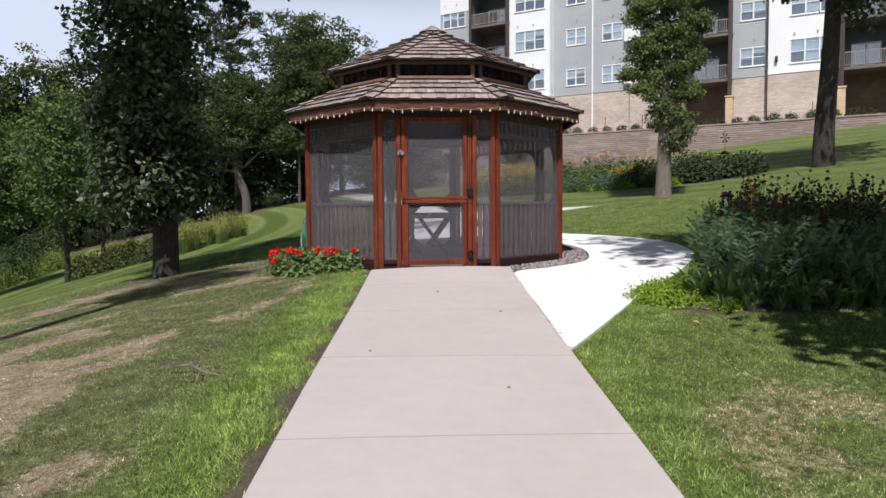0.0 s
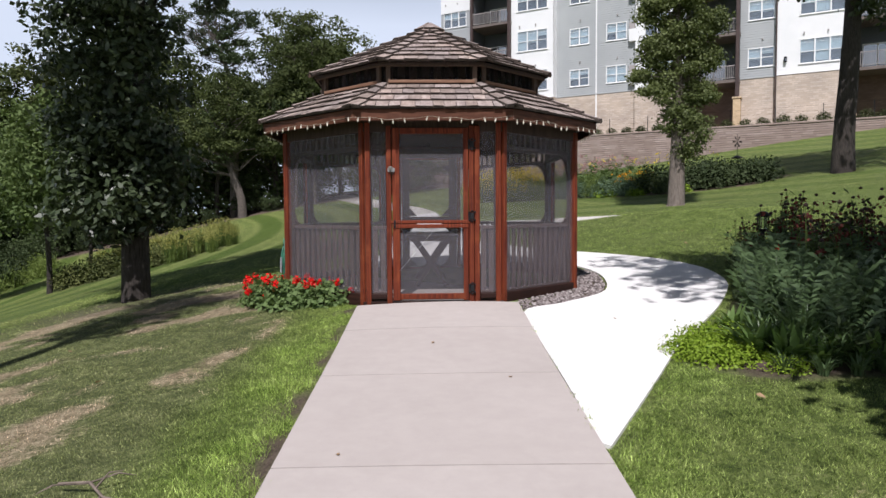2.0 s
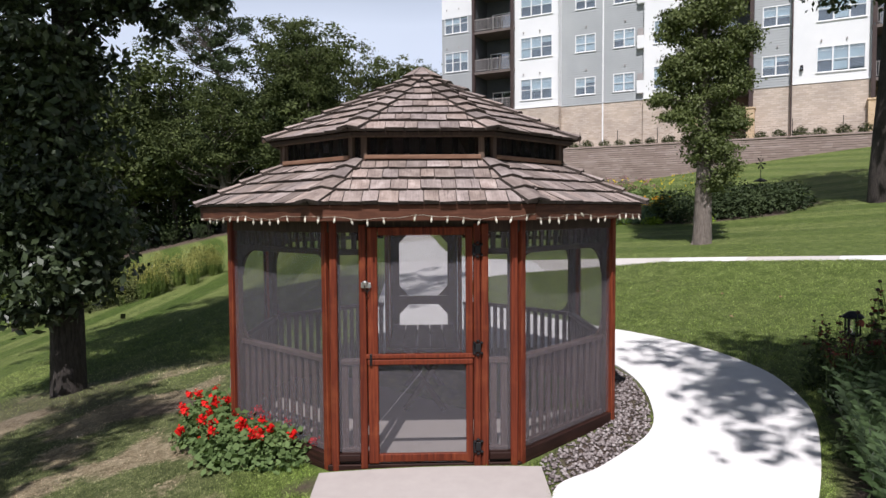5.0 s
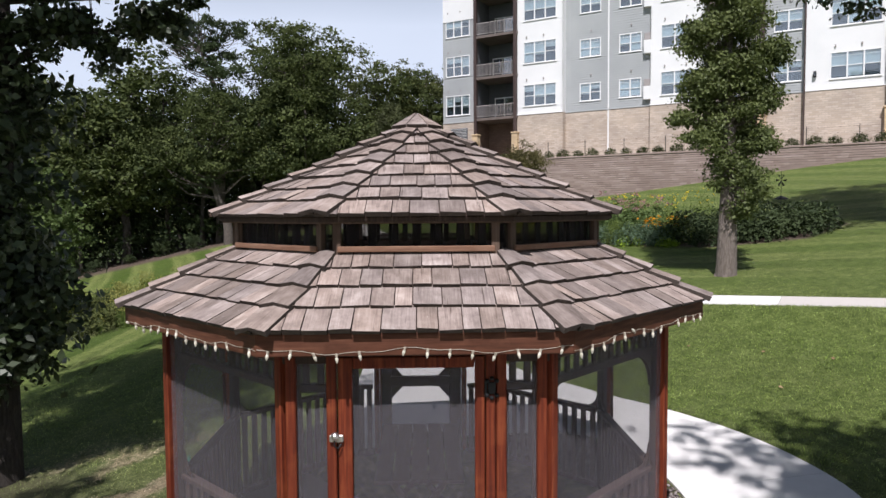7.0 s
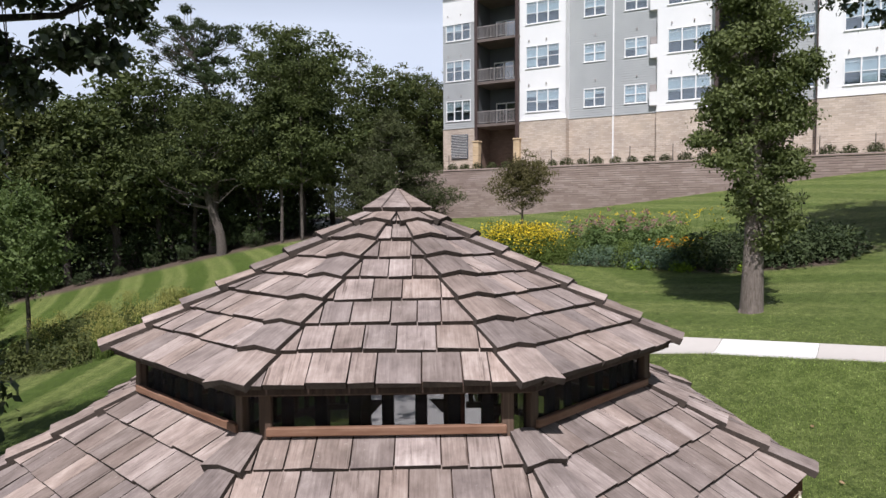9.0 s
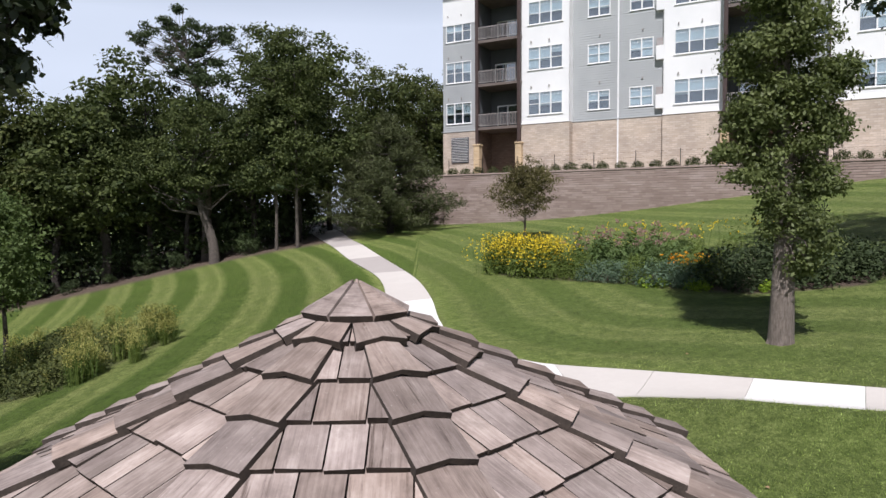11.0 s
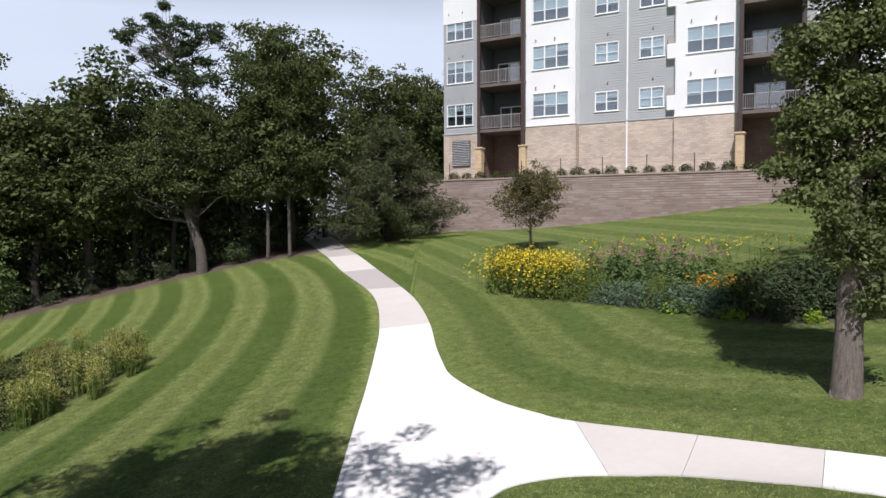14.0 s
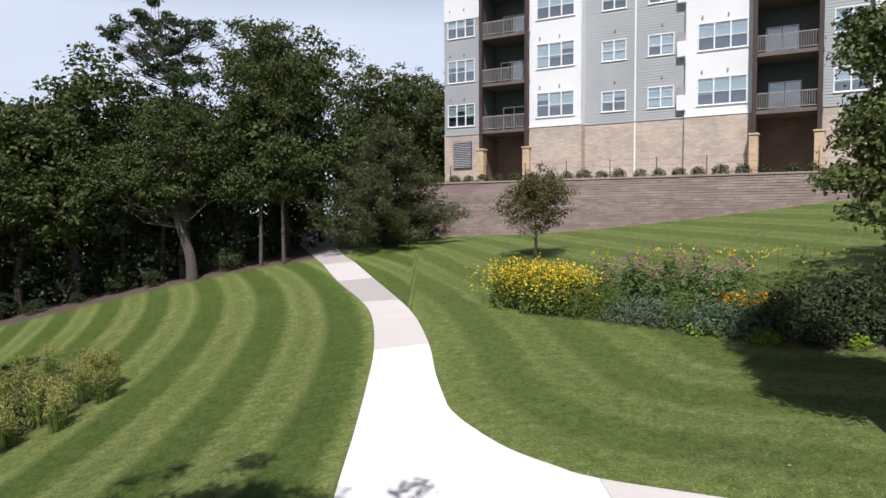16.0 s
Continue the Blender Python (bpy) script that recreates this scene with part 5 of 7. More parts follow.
cap_mesh = Shape().box((0, 0, 0), (0.60, 0.42, 0.11), 0.012).mesh("cap_stone", M_BLOCK)
for k in range(90):
    ob = new("cap_stone", cap_mesh)
    ob.parent = caps
    ob.matrix_basis = Matrix.Translation((-31.0 + 0.61 * k + 0.3, WALL_N + 0.16, WALL_TOP - 0.06))
terrace = tagged(part("terrace", Shape().box((-3.5, WALL_N + 8.9, 4.0), (56.0, 17.2, 6.1))  , M_MULCH), "mulched terrace behind the retaining wall", "terrace", "", "structure")
terrace.matrix_world = B
fence = thing("terrace_fence", "thin dark metal posts with wires along the terrace edge", "fence", place=B)
for k in range(17):
    part("fence_post", Shape().box((-28 + 2.95 * k, WALL_N + 0.75, WALL_TOP + 0.55), (0.045, 0.045, 1.35), 0.005), M_IRON, fence)
for z in (0.35, 0.75, 1.12):
    part("wire", Shape().tube([(-28, WALL_N + 0.75, WALL_TOP + z), (19.2, WALL_N + 0.75, WALL_TOP + z)], [0.004, 0.004], 4), M_IRON, fence)

# ---- trees ----
def unit(a):
    return a / np.maximum(np.linalg.norm(a, axis=1, keepdims=True), 1e-9)


def leaf_faces(points, size, g, up=0.5, slim=0.55, out=None, spread=0.45):
    """Small folded leaves at points: arrays of vertices and four-cornered faces."""
    n = len(points)
    nrm = g.normal(size=(n, 3))
    nrm[:, 2] += up * 2
    if out is not None:
        nrm += out
    nrm = unit(nrm)
    d = unit(np.cross(nrm, g.normal(size=(n, 3))))
    side = np.cross(nrm, d)
    L = (size * (1 + spread * g.uniform(-1, 1, n)))[:, None]
    base = points - d * L * 0.5
    tip = points + d * L * 0.5 - nrm * L * 0.10
    a = points + side * L * slim * 0.5 - nrm * L * 0.06 - d * L * 0.05
    b = points - side * L * slim * 0.5 - nrm * L * 0.06 - d * L * 0.05
    v = np.stack([base, a, tip, b], 1).reshape(-1, 3)
    return v, np.arange(4 * n).reshape(n, 4)


def crown_points(blobs, clumps, per, radius, g, shell=0.55):
    """Leaf places in clumps that fill ellipsoids unevenly; also the clump centres."""
    vol = np.array([b[3] * b[4] * b[5] for b in blobs]) ** 0.5
    pick = g.choice(len(blobs), clumps, p=vol / vol.sum())
    bl = np.array(blobs)[pick]
    d = unit(g.normal(size=(clumps, 3)))
    r = shell + (1 - shell) * g.uniform(0, 1, clumps) ** 0.6
    r = r * (1 + 0.16 * g.normal(size=clumps))
    c = bl[:, :3] + d * bl[:, 3:6] * r[:, None]
    k = g.uniform(0.45, 1.6, clumps)
    count = np.maximum(3, (per * k).astype(int))
    idx = np.repeat(np.arange(clumps), count)
    way = g.normal(size=(len(idx), 3))
    way[:, 2] = way[:, 2] * 0.8 + 0.35
    reach = 1.75 * radius * np.sqrt(k[idx]) * (0.22 + 0.82 * g.uniform(0, 1, len(idx)) ** 0.55) * (1 + 0.22 * g.normal(size=len(idx)))
    off = unit(way) * reach[:, None]
    off[:, 2] *= 0.62
    return c[idx] + off, c, off


def limbs_to(shape, base, trunk, centres, g, count, r0):
    """Boughs from the trunk to some of the clumps, with a side twig each."""
    hs = np.array([p.z for p in trunk])
    for k in g.choice(len(centres), min(count, len(centres)), replace=False):
        c = Vector(centres[k])
        z = max(hs[0] + 0.25 * (hs[-1] - hs[0]), min(hs[-1], c.z - 0.45 * math.hypot(c.x - base[0], c.y - base[1])))
        i = int(np.argmin(abs(hs - z)))
        a = trunk[i]
        m1 = a.lerp(c, 0.35) + Vector(g.normal(size=3) * 0.12) * (c - a).length * 0.6 + Vector((0, 0, -0.03 * (c - a).length))
        m2 = a.lerp(c, 0.7) + Vector(g.normal(size=3) * 0.1) * (c - a).length * 0.5
        rr = r0 * (0.55 + 0.45 * (1 - i / len(trunk)))
        shape.tube([a, m1, m2, c], [rr, rr * 0.7, rr * 0.42, rr * 0.12], 5, False)
        tip = m2 + Vector(g.normal(size=3)) * min(0.12 * (c - a).length, 0.3)
        shape.tube([m1, (m1 + tip) / 2 + Vector(g.normal(size=3)) * 0.1, tip], [rr * 0.45, rr * 0.3, rr * 0.08], 4, False)


def make_tree(label, category, trunk_pts, radii, blobs, clumps, per, radius, leaf, mat_leaf, mat_bark, seed, limbs=14, name="tree", group="", slim=0.55, shell=0.55, up=0.5):
    """A tree with its foot at the origin."""
    g = np.random.default_rng(seed)
    tree = thing(name, label, category, group)
    t = spline(trunk_pts, 4)
    rad = np.interp(np.linspace(0, 1, len(t)), np.linspace(0, 1, len(radii)), radii)
    s = Shape()
    s.tube(t, list(rad), 12)
    for k in range(5):
        a = k * 1.26 + seed
        d = Vector((math.cos(a), math.sin(a), 0))
        s.tube([Vector(t[0]) + d * radii[0] * 1.55 + Vector((0, 0, -0.12)), Vector(t[0]) + d * radii[0] * 0.85 + Vector((0, 0, 0.10)), Vector(t[0]) + d * radii[0] * 0.4 + Vector((0, 0, 0.5))],
               [radii[0] * 0.28, radii[0] * 0.36, radii[0] * 0.25], 6)
    trunk = part("trunk", s, mat_bark, tree, smooth=True)
    pts, centres, off = crown_points(blobs, clumps, per, radius, g, shell)
    s = Shape()
    limbs_to(s, (t[0].x, t[0].y), t, centres, g, limbs, rad[len(rad) // 2] * 0.38)
    tagged(part("branchwork", s, mat_bark, tree, smooth=True), kind="stuff")
    v, f = leaf_faces(pts, leaf, g, up * 0.6, slim, off / max(radius, 1e-6) * 0.8)
    crown = new("crown", raw_mesh("crown", v, f, mat_leaf))
    crown.parent = tree
    tagged(crown, kind="stuff")
    return tree


def stand(tree, x, y, turn=0, size=1.0, sink=0.05):
    tree.matrix_world = pose(x, y, gz(x, y) - sink, 0, 0, turn) @ Matrix.Diagonal((size, size, size, 1))
    return tree


# crown blob at (0, -4.2, 8.9) is unseen, added to shade the trunk
oak = make_tree("tall dark oak with low leafy shoots along its trunk", "oak tree",
                [(0, 0, -0.2), (0.02, 0, 1.2), (0.0, 0.05, 3.0), (0.1, 0.1, 5.5), (0.0, 0.2, 8.5), (0.2, 0.2, 12.5)], [0.27, 0.24, 0.21, 0.19, 0.14, 0.05],
                [(-0.15, -0.1, 3.4, 0.85, 0.9, 1.6), (-0.55, -0.3, 2.45, 0.55, 0.6, 0.6), (0.15, -0.2, 2.9, 0.5, 0.65, 0.8), (-0.45, 0, 4.9, 0.95, 1.0, 1.1), (0.0, 0.0, 4.8, 0.55, 0.8, 0.9), (-0.9, 0, 6.1, 0.8, 0.7, 0.3),
                 (0.5, -0.3, 2.5, 0.65, 0.65, 0.6), (0.25, -0.3, 1.9, 0.55, 0.5, 0.5), (-0.6, -0.35, 1.75, 0.5, 0.5, 0.5), (-0.15, -0.4, 1.45, 0.4, 0.4, 0.3), (-0.95, -0.1, 3.0, 0.4, 0.5, 0.5), (0.0, -4.2, 8.9, 1.9, 1.4, 0.9), (0.3, 0.2, 8.3, 3.2, 3.2, 1.4), (1.6, 0.6, 9.3, 4.0, 3.6, 2.0), (-1.6, 0.2, 8.8, 3.2, 3.2, 1.9), (0.4, 0.2, 11.6, 3.6, 3.4, 2.0)],
                1000, 104, 0.255, 0.14, M_OAK, M_BARK, 3, 90, "oak_tree", slim=0.5, shell=0.25)
gb = np.random.default_rng(29)
pts, tips, off = crown_points([(0.5, 0.1, 5.75, 0.35, 0.35, 0.25), (1.0, 0.1, 5.95, 0.35, 0.35, 0.22), (1.45, 0.0, 5.62, 0.32, 0.35, 0.25), (1.9, 0.1, 5.95, 0.32, 0.35, 0.22), (2.3, 0.0, 5.85, 0.26, 0.3, 0.22), (2.5, 0.0, 6.35, 0.3, 0.35, 0.2),
                               (1.3, 0.2, 6.5, 0.4, 0.4, 0.2), (2.0, 0.2, 6.8, 0.5, 0.4, 0.2), (0.4, 0.2, 6.5, 0.4, 0.4, 0.22), (-0.7, 0.1, 5.9, 0.4, 0.4, 0.3)], 96, 78, 0.125, gb, 0.2)
v, f = leaf_faces(pts, 0.098, gb, 0.3, 0.62, off * 6)
tagged(new("hanging_bough", raw_mesh("hanging_bough", v, f, M_OAK)), kind="stuff").parent = oak
s = Shape()
for stem in ([(0.0, 0.1, 5.1), (0.7, 0.15, 5.7), (1.5, 0.05, 5.8), (2.4, 0.0, 6.1)], [(0.05, 0.15, 5.4), (0.8, 0.2, 6.3), (1.6, 0.2, 6.6), (2.3, 0.2, 6.9)]):
    line = spline(stem, 5)
    s.tube(line, list(np.linspace(0.045, 0.008, len(line))), 6, False)
for c in tips[::3]:
    near = min(spline([(0.0, 0.1, 5.1), (0.7, 0.15, 5.7), (1.5, 0.05, 5.8), (2.4, 0.0, 6.1)], 5), key=lambda q: (q - Vector(c)).length)
    s.tube([near, near.lerp(Vector(c), 0.5) + Vector((0, 0, 0.04)), c], [0.010, 0.007, 0.003], 4, False)
tagged(part("bough_wood", s, M_BARK, oak, smooth=True), kind="stuff")
stand(oak, -5.42, 2.69)
pear = make_tree("upright broadleaf tree with sunlit olive leaves and a grey trunk", "tree",
                 [(0, 0, -0.2), (0.03, 0, 1.2), (0.05, 0.03, 3.2), (0.0, 0.1, 6.5), (0.1, 0.0, 10.5)], [0.29, 0.235, 0.18, 0.12, 0.04],
                 [(0.35, -0.25, 2.05, 0.5, 0.5, 0.5), (0.1, -0.1, 2.8, 0.62, 0.6, 0.55), (-0.75, -0.3, 3.5, 0.42, 0.42, 0.34), (0.65, 0, 3.5, 0.45, 0.5, 0.4), (-0.1, 0, 4.0, 0.8, 0.8, 0.6), (-1.15, 0.1, 4.2, 0.35, 0.4, 0.14), (-0.65, 0.2, 4.9, 0.55, 0.6, 0.5), (0.85, 0.1, 4.7, 0.5, 0.5, 0.45), (0.25, 0.1, 5.4, 0.85, 0.85, 0.75), (1.15, 0.0, 5.9, 0.35, 0.4, 0.35),
                  (-0.65, 0, 6.3, 0.62, 0.7, 0.6), (0.3, -0.2, 6.7, 0.65, 0.65, 0.6), (-0.35, 0, 7.7, 0.78, 0.8, 0.75), (0.35, 0, 8.5, 0.5, 0.5, 0.55), (-0.4, 0, 9.3, 0.7, 0.7, 0.9), (-0.2, 0, 10.7, 0.5, 0.5, 1.0)],
                 620, 98, 0.175, 0.092, M_MAPLE, M_BARKGREY, 8, 70, "pear_tree", shell=0.45)
stand(pear, 8.03, 11.6)
# forward blob (0.2, -3.2, 9.0) added out of view, shading the trunk
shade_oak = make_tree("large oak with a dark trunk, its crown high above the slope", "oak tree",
                      [(0, 0, -0.3), (0.0, 0, 1.5), (0.15, 0, 4.0), (0.3, 0.1, 7.0), (0.3, 0.2, 12.0)], [0.46, 0.37, 0.33, 0.27, 0.08],
                      [(0.3, 0.2, 8.8, 4.6, 4.4, 1.7), (0.2, -3.2, 9.0, 3.4, 2.8, 1.5), (-1.6, 0.6, 11.0, 3.4, 3.2, 2.0), (2.0, 0.0, 11.2, 3.4, 3.4, 2.0), (0.3, 0.0, 13.2, 3.2, 3.2, 1.7), (0.9, -0.4, 6.3, 1.2, 1.0, 0.8)],
                      360, 62, 0.36, 0.22, M_OAK, M_BARK, 14, 40, "oak_tree", shell=0.35)
stand(shade_oak, 15.75, 15.2)
# two more copies, added where they are never in view
for k, (x, y, turn, size) in enumerate(((23.0, 6.0, 110, 1.0), (-24.0, -8.0, 30, 1.0))):
    tr = copy_thing(shade_oak, pose(x, y, gz(x, y) - 0.05, 0, 0, turn) @ Matrix.Diagonal((size, size, size, 1)))

behind = make_tree("broad oak behind the start of the walk", "oak tree",
                   [(0, 0, -0.3), (0.0, 0, 2.0), (0.15, 0, 5.0), (0.2, 0.1, 9.0), (0.3, 0.2, 13.0)], [0.36, 0.30, 0.26, 0.2, 0.05],
                   [(0, 0.3, 3.8, 2.2, 2.0, 1.2), (-0.1, 0.3, 6.0, 2.5, 2.4, 1.5), (0.6, 0, 8.6, 3.4, 3.2, 1.7), (-0.8, 0.3, 11.0, 3.0, 2.8, 1.6), (0.4, 0.3, 13.0, 2.4, 2.2, 1.2), (-2.5, 0.3, 10.6, 1.5, 1.4, 0.05), (-2.8, 0.8, 12.0, 1.4, 1.4, 0.05), (-2.7, 1.3, 13.2, 1.3, 1.3, 0.05), (-2.4, 0.0, 4.6, 1.3, 1.2, 0.30), (-2.6, -1.0, 4.8, 1.0, 0.9, 0.18)],
                   430, 66, 0.36, 0.22, M_OAK, M_BARK, 19, 40, "oak_tree", shell=0.35)
stand(behind, 5.6, -8.7)

sapling = make_tree("young tree with thin bronze-green foliage", "young tree",
                    [(0, 0, -0.1), (0.03, 0, 1.0), (0, 0.03, 2.4), (0.05, 0, 4.2)], [0.085, 0.07, 0.05, 0.015],
                    [(0, 0, 2.6, 2.1, 2.0, 1.25), (0.1, 0, 3.5, 1.5, 1.5, 1.0)], 220, 60, 0.22, 0.11, M_SAPLING, M_BARKGREY, 31, 45, "young_tree", shell=0.2)
stand(sapling, 6.0, 35.8)

# spreading pine
g = np.random.default_rng(44)
pine = thing("pine_tree", "broad bushy pine with grey-green needles to the ground", "pine tree")
s = Shape().tube([(0, 0, -0.3), (0.1, 0, 3), (0, 0.1, 8.4)], [0.3, 0.2, 0.03], 9)
tufts = []
for tier in range(17):
    h = 0.5 + tier * 0.48
    reach = 5.2 * (1 - (tier / 17.5) ** 1.25) * (0.86 + 0.28 * g.random())
    for b in range(max(5, 15 - tier // 2)):
        a = g.uniform(0, 2 * math.pi)
        rr = reach * g.uniform(0.78, 1.12)
        end = Vector((math.cos(a) * rr, math.sin(a) * rr, h + 0.16 * rr + g.uniform(-0.25, 0.25)))
        s.tube([(0, 0, h), end * 0.55 + Vector((0, 0, h * 0.45 - 0.1)), end], [0.05, 0.03, 0.008], 4, False)
        for q in np.linspace(0.35, 1.0, 5 + int(rr)):
            tufts.append((*(Vector((0, 0, h)).lerp(end, q) + Vector(g.normal(size=3)) * 0.14), 1))
part("trunk", s, M_BARK, pine, smooth=True)
tc = np.array(tufts)[:, :3]
idx = np.repeat(np.arange(len(tc)), 29)
pts = tc[idx] + g.normal(size=(len(idx), 3)) * 0.17
v, f = leaf_faces(pts, 0.29, g, 0.1, 0.17, (pts - tc[idx]) * 3)
crown = tagged(new("crown", raw_mesh("crown", v, f, M_PINE)), kind="stuff")
crown.parent = pine
stand(pine, -2.2, 47.0)

# woodland behind: a few grown kinds, repeated
kinds = []
for k, (mat, hgt, wid, seed) in enumerate(((M_WOOD1, 15, 4.2, 51), (M_WOOD2, 13.5, 3.8, 52), (M_WOOD3, 16.5, 4.6, 53), (M_WOOD1, 12, 3.6, 54), (M_WOOD2, 16, 3.6, 55))):
    gk = np.random.default_rng(seed)
    blobs = [(gk.uniform(-1, 1) * wid * 0.45, gk.uniform(-1, 1) * wid * 0.45, hgt * q, wid * (0.95 - 0.55 * abs(q - 0.55) / 0.45) * gk.uniform(0.55, 0.85), wid * 0.7, hgt * 0.13) for q in np.linspace(0.33, 0.93, 10)]
    kinds.append(make_tree("broadleaf woodland tree in full leaf", "tree", [(0, 0, -0.4), (0.1, 0, hgt * 0.2), (gk.uniform(-0.5, 0.5), 0.2, hgt * 0.5), (0.2, 0, hgt * 0.92)],
                           [0.24, 0.2, 0.14, 0.03], blobs, 190, 62, 0.42, 0.235, mat, M_BARK, seed, 34, "woodland_tree", "woodland edge", 0.6, 0.45))
places = []
gw = random.Random(77)
TALL = (15.0, 13.5, 16.5, 12.0, 16.0)     # heights of the grown kinds
for x, high in ((-43, 16), (-39.5, 16.5), (-36, 15.5), (-32.5, 16.5), (-29.2, 17), (-26, 14.3), (-22.8, 16.2), (-19.6, 14.2), (-16.8, 12.6), (-12.4, 15.2), (-9.2, 15.0)):
    places.append((x, 48.8 + 0.10 * x + gw.uniform(-0.8, 1.2), high))
for x in np.arange(-46, -8, 4.4):
    places.append((x, 55.0 + 0.05 * x + gw.uniform(-1.5, 1.5), 12.5 if -21 < x < -13 else gw.uniform(14, 16)))
for x in np.arange(-50, -12, 6.2):
    places.append((x, 64.0 + gw.uniform(-2, 2), 12.5 if -24 < x < -16 else gw.uniform(15, 17)))
places += [(-11.2, 53.0, 17.2), (-7.6, 54.5, 15.2), (-5.2, 62.0, 14.6), (-1.6, 64.5, 14.4), (1.8, 68.0, 15.0), (4.6, 72.0, 14.5), (-3.4, 60.5, 13.6), (0.4, 63.0, 13.8), (3.6, 66.5, 14.2), (-38, 40, 13.5), (-44, 36, 15.5), (-34, 43, 12)]
first = {}
for n, (x, y, high) in enumerate(places):
    k = gw.randrange(5)
    size = high / (1.04 * TALL[k])
    m = pose(x, y, gz(x, y) - 0.15, 0, 0, gw.uniform(0, 360)) @ Matrix.Diagonal((size * gw.uniform(0.95, 1.2), size * 1.1, size, 1))
    if k not in first:
        first[k] = kinds[k]
        kinds[k].matrix_world = m
    else:
        copy_thing(kinds[k], m).scale = m.to_scale()
for k in range(5):
    if k not in first:
        stand(kinds[k], -30 - 6 * k, 60)

# woods added out of view behind and beside the walk, blocking low sky
for k in range(7):
    a = radians(195 + 150 * k / 6)
    r = 38 + 7 * (k % 2) + gw.uniform(-2, 2)
    x, y = r * math.cos(a) + 2, r * math.sin(a) - 4
    size = gw.uniform(0.9, 1.15)
    m = pose(x, y, gz(x, y) - 0.2, 0, 0, gw.uniform(0, 360)) @ Matrix.Diagonal((size, size, size, 1))
    copy_thing(kinds[k % 5], m).scale = m.to_scale()

# trees that stand out at the edge of the woods
leaning = make_tree("old leaning tree with a pale crooked trunk at the wood's edge", "tree",
                    [(0, 0, -0.3), (-0.1, 0, 1.6), (-0.9, 0.2, 4.0), (-1.4, 0.4, 7.0), (-0.6, 0.5, 10.0)], [0.40, 0.31, 0.26, 0.20, 0.05],
                    [(-1.8, 0, 7.2, 3.8, 3.0, 1.9), (-4.2, 0, 6.4, 2.6, 2.2, 1.3), (2.2, -0.3, 5.8, 1.6, 1.4, 1.0), (-1.0, -0.6, 5.6, 1.8, 1.2, 0.8), (0.6, 0, 8.8, 3.0, 2.6, 1.8), (-1.0, 0, 10.2, 2.4, 2.2, 1.2)], 300, 66, 0.36, 0.18, M_WOOD1, M_WOODBARK, 61, 40, "leaning_tree", shell=0.3)
stand(leaning, -14.2, 44.4)
tall = make_tree("tall open-crowned oak above the woods with sky between its boughs", "oak tree",
                 [(0, 0, -0.3), (0.2, 0, 6), (0.1, 0, 10.5), (-0.2, 0, 12.2), (-0.7, 0, 13.6), (-1.1, 0, 14.8)], [0.36, 0.32, 0.26, 0.2, 0.15, 0.08],
                 [(-1.6, 0, 18.5, 0.40, 0.5, 0.34), (-2.5, 0.3, 17.5, 0.5, 0.6, 0.45), (-3.5, -0.2, 16.8, 0.8, 0.9, 0.7), (-1.9, 0.4, 16.9, 1.0, 1.1, 0.7), (-0.3, -0.3, 16.9, 1.2, 1.2, 0.75), (1.4, 0.2, 16.6, 1.1, 1.2, 0.85), (-4.6, 0, 16.2, 0.65, 0.8, 0.6), (-2.8, 0.5, 15.5, 1.1, 1.2, 0.7), (-0.5, -0.4, 15.5, 1.1, 1.2, 0.7),
                  (2.1, 0, 15.8, 0.6, 0.8, 0.5), (-3.9, 0, 15.0, 0.65, 0.8, 0.6), (-1.1, 0.2, 14.3, 1.1, 1.2, 0.6), (0.2, 0, 13.3, 1.0, 1.0, 0.5), (1.6, 0, 13.3, 0.6, 0.7, 0.3), (-2.2, 0, 13.8, 0.9, 1.0, 0.5), (0.9, 0.3, 14.6, 0.5, 0.6, 0.35)],
                 210, 66, 0.22, 0.17, M_WOOD3, M_WOODBARK, 63, 110, "oak_tree", shell=0.3)
stand(tall, -15.6, 47.0, 0, 0.98)
slim_tree = make_tree("slender woodland tree with a bare lower trunk", "tree",
                      [(0, 0, -0.3), (0.05, 0, 3), (-0.1, 0.1, 7), (0.1, 0, 13)], [0.125, 0.105, 0.09, 0.03],
                      [(0.2, 0, 4.6, 1.7, 1.6, 0.7), (0, 0, 6.6, 2.4, 2.2, 1.6), (0.6, 0, 9.6, 2.6, 2.4, 1.6), (-0.4, 0, 12.0, 2.2, 2.0, 1.5), (0.3, 0, 14.0, 1.5, 1.4, 1.0)], 240, 60, 0.36, 0.18, M_WOOD1, M_WOODBARK, 65, 40, "slender_tree", "slender trees", shell=0.35)
stand(slim_tree, -10.1, 45.2)
# added out of view, only to throw a narrow shadow on the left lawn
shadow_tree = make_tree("unseen tall narrow tree, added for its trunk shadow on the lawn", "tree", [(0, 0, -0.3), (0.02, 0, 4), (0.1, 0.05, 8), (0.0, 0, 12.5)], [0.17, 0.14, 0.11, 0.03],
                      [(0, 0, 9.0, 0.8, 0.8, 0.8), (0.1, 0, 10.5, 0.9, 0.9, 0.9), (0, 0, 12.0, 0.7, 0.7, 0.9)], 60, 40, 0.30, 0.18, M_OAK, M_BARK, 71, 20, "unseen_tree")
stand(shadow_tree, -5.35, -6.6)
copy_thing(slim_tree, pose(-8.5, 44.6, gz(-8.5, 44.6) - 0.05, 0, 0, 140))
